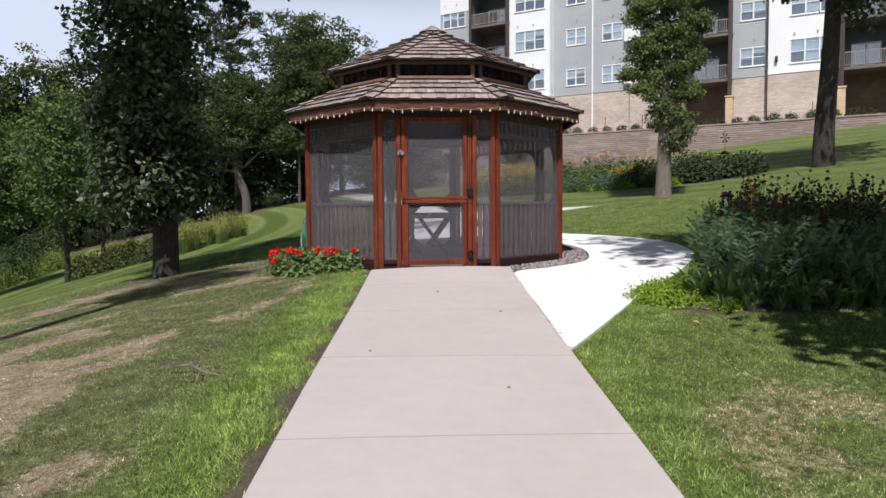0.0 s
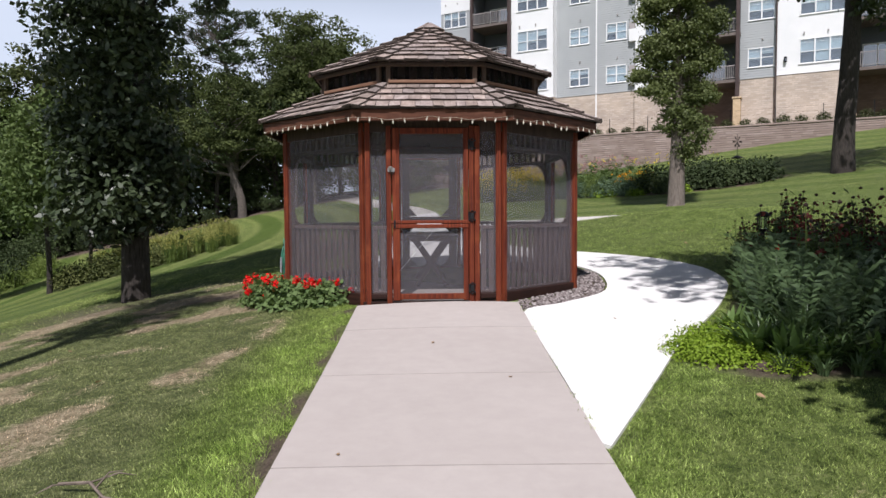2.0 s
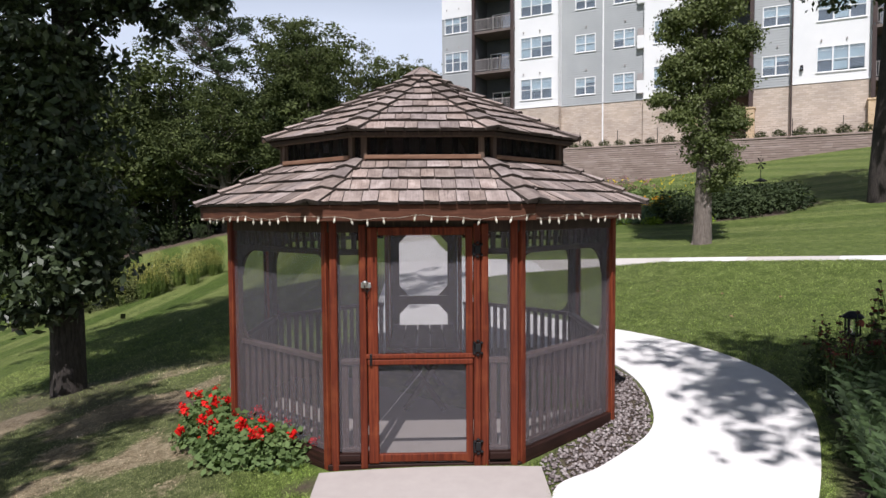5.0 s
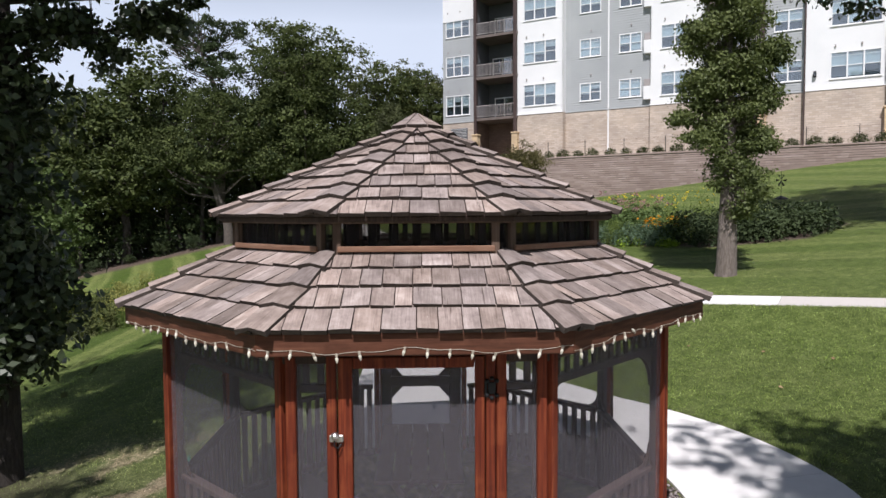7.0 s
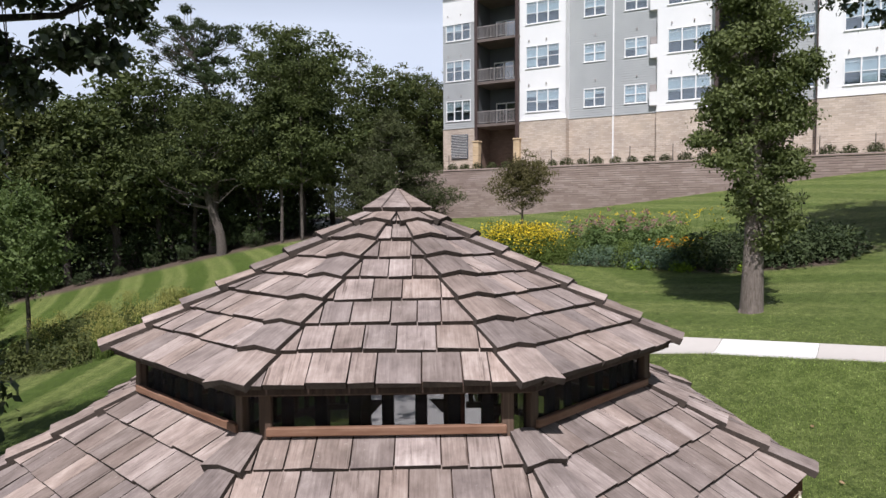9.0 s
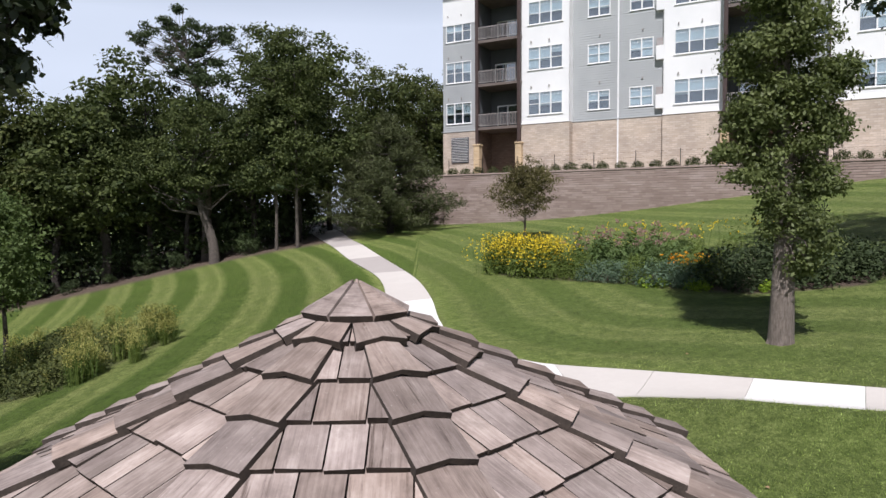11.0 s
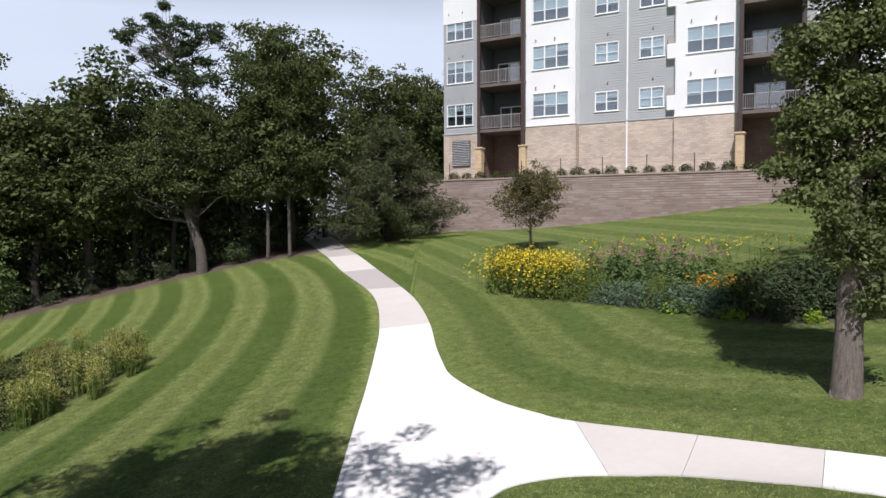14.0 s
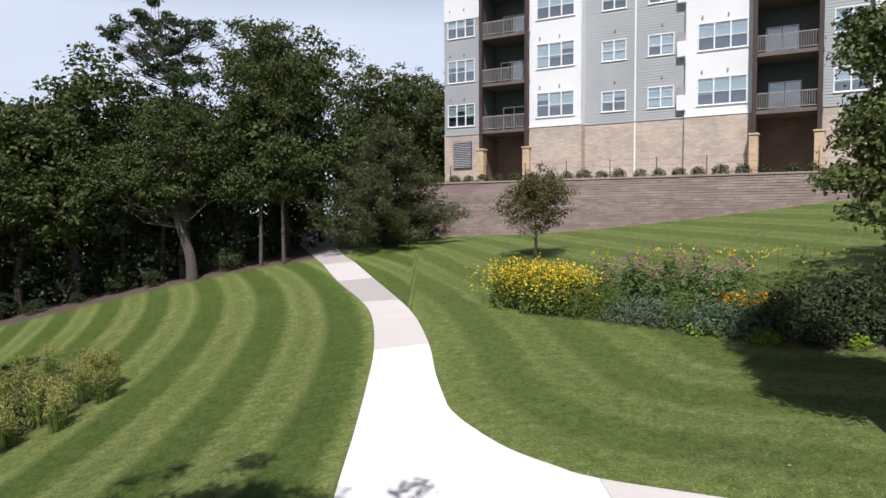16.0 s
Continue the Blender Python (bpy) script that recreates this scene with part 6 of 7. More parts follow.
lawn_tree = make_tree("young lawn tree with light green leaves", "tree",
                      [(0, 0, -0.2), (0.03, 0, 1.4), (-0.05, 0, 3.5), (0.1, 0, 7.0)], [0.13, 0.10, 0.07, 0.02],
                      [(0, 0, 3.3, 1.4, 1.4, 0.7), (0.2, 0, 4.4, 2.0, 2.0, 1.2), (-0.2, 0, 5.8, 1.8, 1.8, 1.2), (0, 0, 7.1, 1.2, 1.2, 1.0)], 260, 44, 0.32, 0.17, M_LAWNTREE, M_BARK, 67, 40, "lawn_tree", "lawn trees", shell=0.4)
stand(lawn_tree, -15.0, 17.6)
copy_thing(lawn_tree, pose(-17.3, 25.9, gz(-17.3, 25.9) - 0.05, 0, 0, 80) @ Matrix.Diagonal((0.9, 0.9, 0.9, 1)))
copy_thing(lawn_tree, pose(-21.5, 23.0, gz(-21.5, 23.0) - 0.05, 0, 0, 200) @ Matrix.Diagonal((1.15, 1.15, 1.15, 1)))

# thicket under the trees
g = np.random.default_rng(91)
brush = []
for mat, seed in ((M_DEEP, 1), (M_WOOD3, 2), (M_DEEP, 3)):
    gb = np.random.default_rng(seed)
    th = thing("thicket_shrub", "dense green shrub at the foot of the woods", "shrub", "thicket")
    pts, c, off = crown_points([(0, 0, 0.9, 1.5, 1.4, 0.9), (0.6, 0, 1.6, 1.0, 1.0, 0.7)], 76, 26, 0.24, gb, 0.4)
    pts[:, 2] = np.maximum(pts[:, 2], 0.02)
    v, f = leaf_faces(pts, 0.15, gb, 0.4, 0.6, off * 3)
    ob = tagged(new("foliage", raw_mesh("foliage", v, f, mat)), kind="stuff")
    ob.parent = th
    st = Shape()
    for k in range(9):
        e = c[k]
        st.tube([(0.1 * e[0], 0.1 * e[1], -0.1), tuple(e * 0.5), tuple(e)], [0.03, 0.02, 0.006], 4, False)
    tagged(part("stalk", st, M_BARK, th), kind="stuff")
    brush.append(th)
spots = [(x, 47.2 + 0.10 * x + g.uniform(-0.8, 1.2), g.uniform(0.4, 1.0) ** 2 * 1.7) for x in np.arange(-42, -10.4, 2.5)]
spots += [(x, 50.4 + 0.1 * x + g.uniform(-0.8, 0.8), g.uniform(1.5, 2.2)) for x in np.arange(-44, -9.5, 2.8)]
spots += [(x, 57 + 0.05 * x + g.uniform(-1, 1), g.uniform(2.0, 2.7)) for x in np.arange(-48, -10, 4.2)]
spots += [(-2.6, 51.5, 1.2), (-1.0, 52.5, 1.4), (-10.4, 56, 1.6), (-5.6, 62, 1.9), (-2.5, 60, 1.8), (1.0, 62, 1.8), (-24, 30, 0.8), (-26, 33, 1.0), (-29, 35, 1.1), (-31, 32, 0.9), (-34, 36, 1.2), (-27, 38, 1.0), (-32, 40, 1.2)]
for n, (x, y, size) in enumerate(spots):
    m = pose(x, y, gz(x, y) - 0.05, 0, 0, g.uniform(0, 360)) @ Matrix.Diagonal((size, size, size, 1))
    if n < 3:
        brush[n].matrix_world = m
    else:
        copy_thing(brush[n % 3], m).scale = m.to_scale()

# ---- planting ----
M_STRAP = leafy("lily_leaf", (0.034, 0.060, 0.024), (0.105, 0.160, 0.068), 0.45, 0.2, 0.4)
M_RUSSET = leafy("russet_bloom", (0.042, 0.014, 0.012), (0.125, 0.034, 0.026), 0.7, 0.15)
M_HOSTA = leafy("bright_leaf", (0.055, 0.095, 0.028), (0.16, 0.245, 0.075), 0.45, 0.28)
M_LIME = leafy("lime_leaf", (0.10, 0.17, 0.012), (0.26, 0.36, 0.045), 0.5, 0.28)
M_GERLEAF = leafy("geranium_leaf", (0.055, 0.092, 0.030), (0.16, 0.225, 0.085), 0.6, 0.25)
M_REDPETAL = leafy("red_petal", (0.50, 0.006, 0.008), (0.78, 0.025, 0.02), 0.5, 0.2)
M_YELLOW = leafy("yellow_petal", (0.60, 0.42, 0.02), (0.80, 0.63, 0.06), 0.5, 0.25)
M_ORANGE = leafy("orange_petal", (0.62, 0.20, 0.01), (0.82, 0.42, 0.02), 0.5, 0.25)
M_PINK = leafy("mauve_flower", (0.22, 0.105, 0.11), (0.43, 0.25, 0.255), 0.7, 0.2)
M_BLUEGREEN = leafy("blue_green_leaf", (0.045, 0.078, 0.046), (0.13, 0.185, 0.118), 0.6, 0.2)
M_MEADOW = leafy("meadow_leaf", (0.055, 0.085, 0.020), (0.165, 0.215, 0.055), 0.6, 0.25)
M_GOLDENROD = leafy("goldenrod", (0.18, 0.18, 0.050), (0.39, 0.37, 0.125), 0.7, 0.25)
M_CONE = plain("dry_seed_head", (0.020, 0.012, 0.010), (0.055, 0.032, 0.025), 60, 0.9, 120, 0.3, 0.003)
M_STEM = leafy("green_stem", (0.04, 0.07, 0.02), (0.10, 0.15, 0.04), 0.6, 0.1)
M_SHRUBBALL = leafy("boxwood_leaf", (0.022, 0.030, 0.013), (0.085, 0.095, 0.040), 0.55, 0.15)
M_HOSE = plain("green_hose", (0.02, 0.10, 0.065), (0.05, 0.19, 0.12), 8, 0.4, 40, 0.05, 0.002)
M_TWIG = plain("dead_twig", (0.10, 0.078, 0.064), (0.24, 0.19, 0.155), 8, 0.9, 50, 0.4, 0.004)
M_FALLEN = leafy("fallen_leaf", (0.20, 0.12, 0.065), (0.36, 0.25, 0.15), 0.8, 0.1)


def straps(n, length, width, g, lean=0.5, segs=4, radius=0.08):
    """Arching strap leaves from one foot."""
    v, f = [], []
    for k in range(n):
        a = g.uniform(0, 2 * math.pi)
        d = np.array([math.cos(a), math.sin(a), 0])
        s = np.array([-d[1], d[0], 0])
        L, ln = length * g.uniform(0.65, 1.15), lean * g.uniform(0.4, 1.5)
        foot = d * radius * g.uniform(0, 1) + s * radius * g.uniform(-0.5, 0.5)
        o = len(v)
        for q in range(segs + 1):
            t = q / segs
            p = foot + d * L * ln * (t ** 1.7) * 0.8 + np.array([0, 0, L * (t - 0.42 * ln * t ** 2.4)])
            wd = width * (0.55 + 1.6 * t * (1 - t)) * (1 - t ** 4) * 0.5 + 0.0008
            v += [p - s * wd, p + s * wd]
            if q:
                f.append((o + 2 * q - 2, o + 2 * q - 1, o + 2 * q + 1, o + 2 * q))
    return np.array(v), np.array(f)


def join(*sets):
    vs, fs, o = [], [], 0
    for v, f in sets:
        vs.append(v)
        fs.append(f + o)
        o += len(v)
    return np.concatenate(vs), np.concatenate(fs)


def plant(name, label, category, group, **layers):
    """A plant at the origin: each layer is (arrays, material)."""
    th = thing(name, label, category, group)
    for nm, (arr, mat) in layers.items():
        ob = tagged(new(nm, raw_mesh(nm, arr[0], arr[1], mat)), kind="stuff")
        ob.parent = th
    return th


def sow(kind, spots, g, lo=0.85, hi=1.15):
    """Stands the plant at the first spot and copies of it at the rest."""
    for n, (x, y) in enumerate(spots):
        k = g.uniform(lo, hi)
        m = pose(x, y, gz(x, y) - 0.01, 0, 0, g.uniform(0, 360)) @ Matrix.Diagonal((k, k, k, 1))
        if n == 0:
            kind.matrix_world = m
        else:
            copy_thing(kind, m).scale = m.to_scale()


def scatter(poly, n, g, apart=0.0):
    xs, ys = [p[0] for p in poly], [p[1] for p in poly]
    out = []
    while len(out) < n:
        p = (g.uniform(min(xs), max(xs)), g.uniform(min(ys), max(ys)))
        if inside(np.array([p[0]]), np.array([p[1]]), poly)[0] and all(math.hypot(p[0] - q[0], p[1] - q[1]) > apart for q in out):
            out.append(p)
        elif apart:
            apart *= 0.999
    return out


def mound(r, h, n, size, g, slim=0.6, up=0.5):
    d = unit(g.normal(size=(n, 3)))
    d[:, 2] = abs(d[:, 2])
    p = d * np.array([r, r, h]) * (0.45 + 0.55 * g.uniform(0, 1, n) ** 0.5)[:, None] * (1 + 0.12 * g.normal(size=n))[:, None]
    p[:, 2] = np.maximum(p[:, 2], 0.01)
    return leaf_faces(p, size, g, up, slim, d)


def stems_and_heads(n, height, spread, g, head, head_size, leaves=True):
    """Upright stems with a flower at each top: stem arrays and head arrays."""
    sv, sf, heads = [], [], []
    for k in range(n):
        x, y = g.normal(size=2) * spread
        h = height * g.uniform(0.72, 1.15)
        dx, dy = g.normal(size=2) * 0.10 * h
        o = len(sv)
        for t in (0, 0.5, 1):
            sv += [(x + dx * t * t - 0.004, y + dy * t * t, h * t), (x + dx * t * t + 0.004, y + dy * t * t + 0.003, h * t)]
        sf += [(o, o + 1, o + 3, o + 2), (o + 2, o + 3, o + 5, o + 4)]
        heads.append((x + dx, y + dy, h))
    heads = np.array(heads)
    idx = np.repeat(np.arange(n), head)
    pts = heads[idx] + g.normal(size=(len(idx), 3)) * head_size * np.array([1, 1, 0.6])
    return (np.array(sv), np.array(sf)), pts, heads


g = np.random.default_rng(123)
# bed beside the curved walk
flag = plant("daylily_plant", "low clump of green strap leaves at the bed edge", "daylily", "bed beside the walk", foliage=(straps(40, 0.40, 0.026, g, 0.8), M_STRAP))
lily = plant("daylily_plant", "clump of dark green arching strap leaves", "daylily", "bed beside the walk", foliage=(straps(46, 0.62, 0.034, g, 0.75), M_STRAP))


def fronds(stems, height, g):
    """Upright stems with pairs of narrow leaves."""
    v, f = [], []
    for k in range(stems):
        a, hgt = g.uniform(0, 2 * math.pi), height * g.uniform(0.7, 1.15)
        d = np.array([math.cos(a), math.sin(a), 0])
        foot = np.array([g.normal() * 0.10, g.normal() * 0.10, 0])
        lean = g.uniform(0.15, 0.55)
        spin = np.array([-d[1], d[0], 0])
        for q in np.linspace(0.25, 1.0, 11):
            p = foot + d * lean * hgt * q * q + np.array([0, 0, hgt * (q - 0.18 * lean * q * q)])
            for sgn in (-1, 1):
                out = unit((spin * sgn + d * 0.35 + np.array([0, 0, 0.75]) + g.normal(size=3) * 0.12)[None])[0]
                L = 0.185 * (1.1 - 0.5 * q) * g.uniform(0.8, 1.2)
                w = unit(np.cross(out, d + np.array([0, 0, 0.4]))[None])[0] * 0.017
                o = len(v)
                v += [p, p + out * L * 0.45 + w, p + out * L - np.array([0, 0, 0.03 * L / 0.15]), p + out * L * 0.45 - w]
                f.append((o, o + 1, o + 2, o + 3))
        o = len(v)
        top = foot + d * lean * hgt + np.array([0, 0, hgt * (1 - 0.18 * lean)])
        v += [foot - spin * 0.004, foot + spin * 0.004, top + spin * 0.001, top - spin * 0.001]
        f.append((o, o + 1, o + 2, o + 3))
    return np.array(v), np.array(f)


solomon = plant("leafy_perennial", "upright stems with pairs of narrow green leaves", "perennial", "bed beside the walk", foliage=(fronds(13, 0.70, g), M_STRAP))
hosta = plant("hosta_plant", "bright green broad-leaved plant at the bed's edge", "hosta", "bed beside the walk", foliage=(straps(40, 0.36, 0.062, g, 0.7), M_HOSTA))
creeper = plant("creeping_plant", "low lime-green ground cover at the bed's edge", "ground cover", "bed beside the walk", foliage=(mound(0.34, 0.22, 1100, 0.036, g), M_LIME))
filler = plant("dense_perennial", "dense dark green leafy mound in the bed", "perennial", "bed beside the walk", foliage=(mound(0.40, 0.52, 820, 0.10, g, 0.32, 0.3), M_DEEP))
(st, pts, hd) = stems_and_heads(13, 0.96, 0.19, g, 9, 0.03)
fol = join(mound(0.34, 0.84, 620, 0.105, g, 0.32, 0.3), mound(0.22, 0.95, 160, 0.12, g, 0.25, 0.2))
cone = plant("coneflower_plant", "tall dark perennial with russet blooms and dried seed heads", "coneflower", "bed beside the walk",
             stalk=(st, M_STEM), foliage=(fol, M_DEEP), bloom=(leaf_faces(pts - np.array([0, 0, 0.10]), 0.045, g, 0.5, 0.7), M_RUSSET))
hs = Shape()
for p in hd:
    hs.lathe(tuple(p), [(0.006, -0.014), (0.020, -0.008), (0.022, 0.006), (0.012, 0.018), (0.002, 0.022)], 6)
tagged(part("seed_head", hs, M_CONE, cone), kind="stuff")
back_row = [(3.75, -3.4), (6.6, -3.4), (7.0, -2.0), (6.1, -0.3), (5.05, 0.0), (4.6, -1.1)]
mid_row = [(3.0, -3.95), (3.4, -4.7), (6.3, -4.1), (6.4, -2.2), (4.7, -0.8), (3.85, -2.15)]
front_row = [(2.75, -4.35), (3.1, -4.65), (4.4, -4.65), (4.3, -4.0), (3.2, -3.7), (2.85, -3.85)]
sow(cone, scatter(back_row, 26, g, 0.30), g, 0.75, 1.12)
sow(filler, [(3.45, -3.55), (3.6, -3.15), (3.8, -2.7), (4.05, -2.2), (4.3, -1.7), (4.55, -1.3)] + scatter(mid_row, 28, g, 0.28), g, 0.75, 1.1)
sow(solomon, [(3.2, -3.75), (3.3, -3.4), (3.42, -3.1), (3.55, -2.8), (3.68, -2.5), (3.5, -3.3), (3.62, -3.0), (3.95, -1.95), (4.15, -1.6)] + scatter(mid_row, 66, g, 0.16), g, 0.75, 1.12)
sow(copy_thing(cone, pose(4.5, -0.6, gz(4.5, -0.6))), [(4.55, -0.62), (4.62, -0.12), (4.95, -0.62), (4.4, -0.95)], g, 0.64, 0.8)
sow(lily, scatter(mid_row, 20, g, 0.3), g, 0.8, 1.1)
sow(flag, scatter(front_row, 22, g, 0.2), g, 0.8, 1.15)
sow(copy_thing(flag, pose(3.0, -4.75, gz(3.0, -4.75))), [(2.75, -4.72), (3.0, -4.82), (3.25, -4.86), (3.5, -4.84), (3.75, -4.84), (4.0, -4.82), (4.25, -4.80), (4.5, -4.74), (4.8, -4.68), (5.1, -4.6), (3.1, -4.68), (3.6, -4.7), (2.9, -4.6)], g, 0.5, 0.85)
sow(hosta, [(3.55, -4.72), (3.8, -4.75), (4.1, -4.72), (4.4, -4.68), (3.65, -4.45), (4.0, -4.4), (2.75, -4.25), (2.9, -4.5), (2.95, -3.95), (3.1, -4.6), (3.15, -3.6), (3.4, -4.7), (3.2, -4.2), (3.3, -3.9), (2.85, -3.62), (2.95, -4.3), (3.35, -4.45)], g, 0.8, 1.1)
sow(creeper, [(2.20, -4.15), (2.36, -3.95), (2.52, -3.68), (2.42, -4.22), (2.62, -3.98), (2.58, -4.42), (2.72, -3.72), (2.85, -4.05), (2.30, -4.34), (2.80, -4.62)], g, 0.6, 0.95)
poppy = plant("red_flower_plant", "single red bloom among dark leaves", "flower", "", petal=(mound(0.06, 0.05, 50, 0.05, g), M_REDPETAL),
              stem=((np.array([(-0.004, 0, -0.62), (0.004, 0, -0.62), (0.003, 0, 0.02), (-0.003, 0, 0.02)]), np.array([(0, 1, 2, 3)])), M_STEM))
poppy.matrix_world = pose(4.05, -2.2, gz(4.05, -2.2) + 0.62)
lamp = thing("path_light", "dark metal garden path light with a low cap", "path light", place=pose(4.78, -0.35, gz(4.78, -0.35)))
part("stake", Shape().lathe((0, 0, 0), [(0.03, -0.1), (0.03, 0.62), (0.075, 0.64), (0.08, 0.66)], 12), M_IRON, lamp)
part("lens", Shape().lathe((0, 0, 0), [(0.060, 0.66), (0.064, 0.68), (0.064, 0.83), (0.055, 0.845)], 12), M_GLASS, lamp)
for a in range(6):
    part("strut", Shape().box((0.074 * math.cos(a * 1.047 + 0.4), 0.074 * math.sin(a * 1.047 + 0.4), 0.75), (0.016, 0.016, 0.20), 0.003), M_IRON, lamp)
part("cap", Shape().lathe((0, 0, 0), [(0.105, 0.84), (0.115, 0.855), (0.085, 0.885), (0.05, 0.91), (0.015, 0.92)], 14), M_IRON, lamp)

rock = thing("garden_rock", "reddish-brown rock half hidden at the bed's edge", "rock", place=pose(2.66, -4.60, gz(2.66, -4.60) - 0.02) @ Matrix.Diagonal((0.55, 0.55, 0.6, 1)))
s = Shape()
for k, (r, z) in enumerate(((0.17, -0.03), (0.19, 0.03), (0.16, 0.09), (0.09, 0.125))):
    s.v += [(r * (1.15 + 0.16 * math.sin(2.3 * q + k)) * math.cos(q * 0.698), r * 0.75 * (1 + 0.14 * math.cos(3.1 * q)) * math.sin(q * 0.698), z + 0.012 * math.sin(q * 1.9 + k)) for q in range(9)]
s.f = [(i * 9 + q, i * 9 + (q + 1) % 9, (i + 1) * 9 + (q + 1) % 9, (i + 1) * 9 + q) for i in range(3) for q in range(9)] + [tuple(range(27, 36))]
part("stone", s, plain("brown_rock", (0.035, 0.022, 0.020), (0.085, 0.055, 0.048), 7, 0.9, 50, 0.8, 0.01), rock)

# geraniums by the gazebo
gd = unit(np.array([(0.75, 0.3, 0.75), (-0.6, 0.5, 0.85), (0.1, -0.85, 0.5), (-0.45, -0.6, 0.95), (0.8, -0.5, 0.35)]))
hd = gd * np.array([0.31, 0.31, 0.36])
st = join(*[(np.array([(-0.004, 0, 0.02), (0.004, 0, 0.02), (p[0] + 0.003, p[1], p[2]), (p[0] - 0.003, p[1], p[2])]), np.array([(0, 1, 2, 3)])) for p in hd])
pts = hd[np.repeat(np.arange(5), 30)] + g.normal(size=(150, 3)) * 0.020
ger = plant("geranium_plant", "bushy geranium with bright red flower heads", "geranium", "geraniums by the gazebo",
            foliage=(mound(0.30, 0.27, 700, 0.052, g, 0.95), M_GERLEAF), stalk=(st, M_STEM), bloom=(leaf_faces(pts, 0.036, g, 0.3, 0.8), M_REDPETAL))
sow(ger, [(-1.28, -1.62), (-1.52, -1.35), (-1.72, -1.45), (-1.95, -1.02), (-2.2, -0.80), (-2.38, -0.38), (-2.45, 0.0), (-2.12, -0.5), (-2.3, -0.15), (-1.85, -1.2)], g, 1.0, 1.3)

# flower border on the lawn
(st, pts, hd) = stems_and_heads(70, 1.12, 0.32, g, 5, 0.03)
pts[:, 2] -= g.uniform(0, 1, len(pts)) ** 1.5 * 0.65
pts[:, :2] *= 1.2
rud = plant("yellow_coneflower", "thick clump of bright yellow daisies", "flower", "flower border",
            foliage=(mound(0.55, 0.95, 700, 0.10, g, 0.4), M_MEADOW), stalk=(st, M_STEM), bloom=(leaf_faces(pts, 0.062, g, 0.8, 0.75), M_YELLOW))
sow(rud, scatter([(3.2, 25.2), (5.0, 23.0), (5.9, 23.6), (5.2, 26.0), (3.5, 26.8)], 17, g, 0.5), g, 0.95, 1.4)
(st, pts, hd) = stems_and_heads(5, 1.60, 0.28, g, 26, 0.075)
joe = plant("joe_pye_plant", "tall perennial with dusty mauve flower heads", "perennial", "flower border",
            foliage=(mound(0.5, 1.45, 760, 0.17, g, 0.35), M_GERLEAF), stalk=(st, M_STEM), bloom=(leaf_faces(pts, 0.06, g, 0.6, 0.8), M_PINK))
sow(joe, scatter([(5.9, 23.4), (7.6, 21.4), (9.2, 19.6), (10.2, 20.6), (8.6, 23.2), (6.9, 24.6)], 13, g, 0.6), g, 0.8, 1.08)
mint = plant("catmint_plant", "low blue-green mounded perennial", "perennial", "flower border", foliage=(mound(0.62, 0.75, 900, 0.10, g, 0.35), M_BLUEGREEN))
sow(mint, [(6.3, 21.6), (6.8, 21.0), (7.2, 20.5), (7.9, 19.5), (8.3, 18.9), (8.7, 18.3)], g, 0.9, 1.2)
feather = plant("feathery_perennial", "light green feathery perennial", "perennial", "flower border", foliage=(mound(0.55, 0.95, 1000, 0.11, g, 0.2), M_MEADOW))
sow(feather, [(5.4, 22.6), (5.8, 22.2), (6.0, 22.8), (6.2, 22.0), (7.5, 20.1), (9.3, 18.2), (9.2, 19.1), (8.9, 20.6), (7.9, 21.2), (8.9, 22.6), (9.6, 22.4), (10.4, 21.8), (7.4, 24.2), (6.5, 25.0), (11.2, 21.4)], g, 0.85, 1.2)
(st, pts, hd) = stems_and_heads(16, 0.85, 0.25, g, 6, 0.035)
susan = plant("orange_coneflower", "clump of orange-yellow daisies", "flower", "flower border",
              foliage=(mound(0.42, 0.7, 420, 0.10, g, 0.4), M_WOOD1), stalk=(st, M_STEM), bloom=(leaf_faces(pts, 0.075, g, 0.9, 0.75), M_ORANGE))
sow(susan, [(8.6, 19.6), (9.0, 19.2), (9.4, 18.9)], g, 0.85, 1.1)
(st, pts, hd) = stems_and_heads(12, 1.35, 0.35, g, 4, 0.05)
sun_fl = plant("tall_yellow_flower", "tall thin stems with scattered yellow blooms", "flower", "flower border",
               foliage=(mound(0.4, 1.5, 340, 0.13, g, 0.3), M_MEADOW), stalk=(st, M_STEM), bloom=(leaf_faces(pts, 0.075, g, 0.8, 0.75), M_YELLOW))
sow(sun_fl, [(6.8, 25.4), (8.2, 24.4), (9.4, 23.6), (10.6, 22.8), (11.6, 21.6), (12.6, 20.6), (9.0, 25.0), (11.0, 23.6)], g, 0.8, 1.05)
dark = plant("dark_shrub", "dark green rounded shrub in the shade of the tree", "shrub", "flower border", foliage=(mound(0.75, 1.0, 900, 0.13, g, 0.5), M_WOOD3))
sow(dark, scatter([(9.3, 17.3), (11.0, 15.9), (13.8, 16.4), (14.2, 18.6), (11.6, 20.2), (9.8, 19.0)], 18, g, 0.8), g, 0.8, 1.2)
lime = plant("edging_plant", "low lime-green edging plant", "perennial", "flower border", foliage=(mound(0.28, 0.3, 240, 0.08, g), M_LIME))
sow(lime, [(7.6, 19.2), (8.6, 17.9), (8.0, 18.9), (8.8, 17.6), (10.2, 16.4)], g, 0.9, 1.2)

# rough meadow patches
(st, pts, hd) = stems_and_heads(30, 1.10, 0.17, g, 18, 0.05)
pts[:, 2] -= g.uniform(0, 0.35, len(pts))
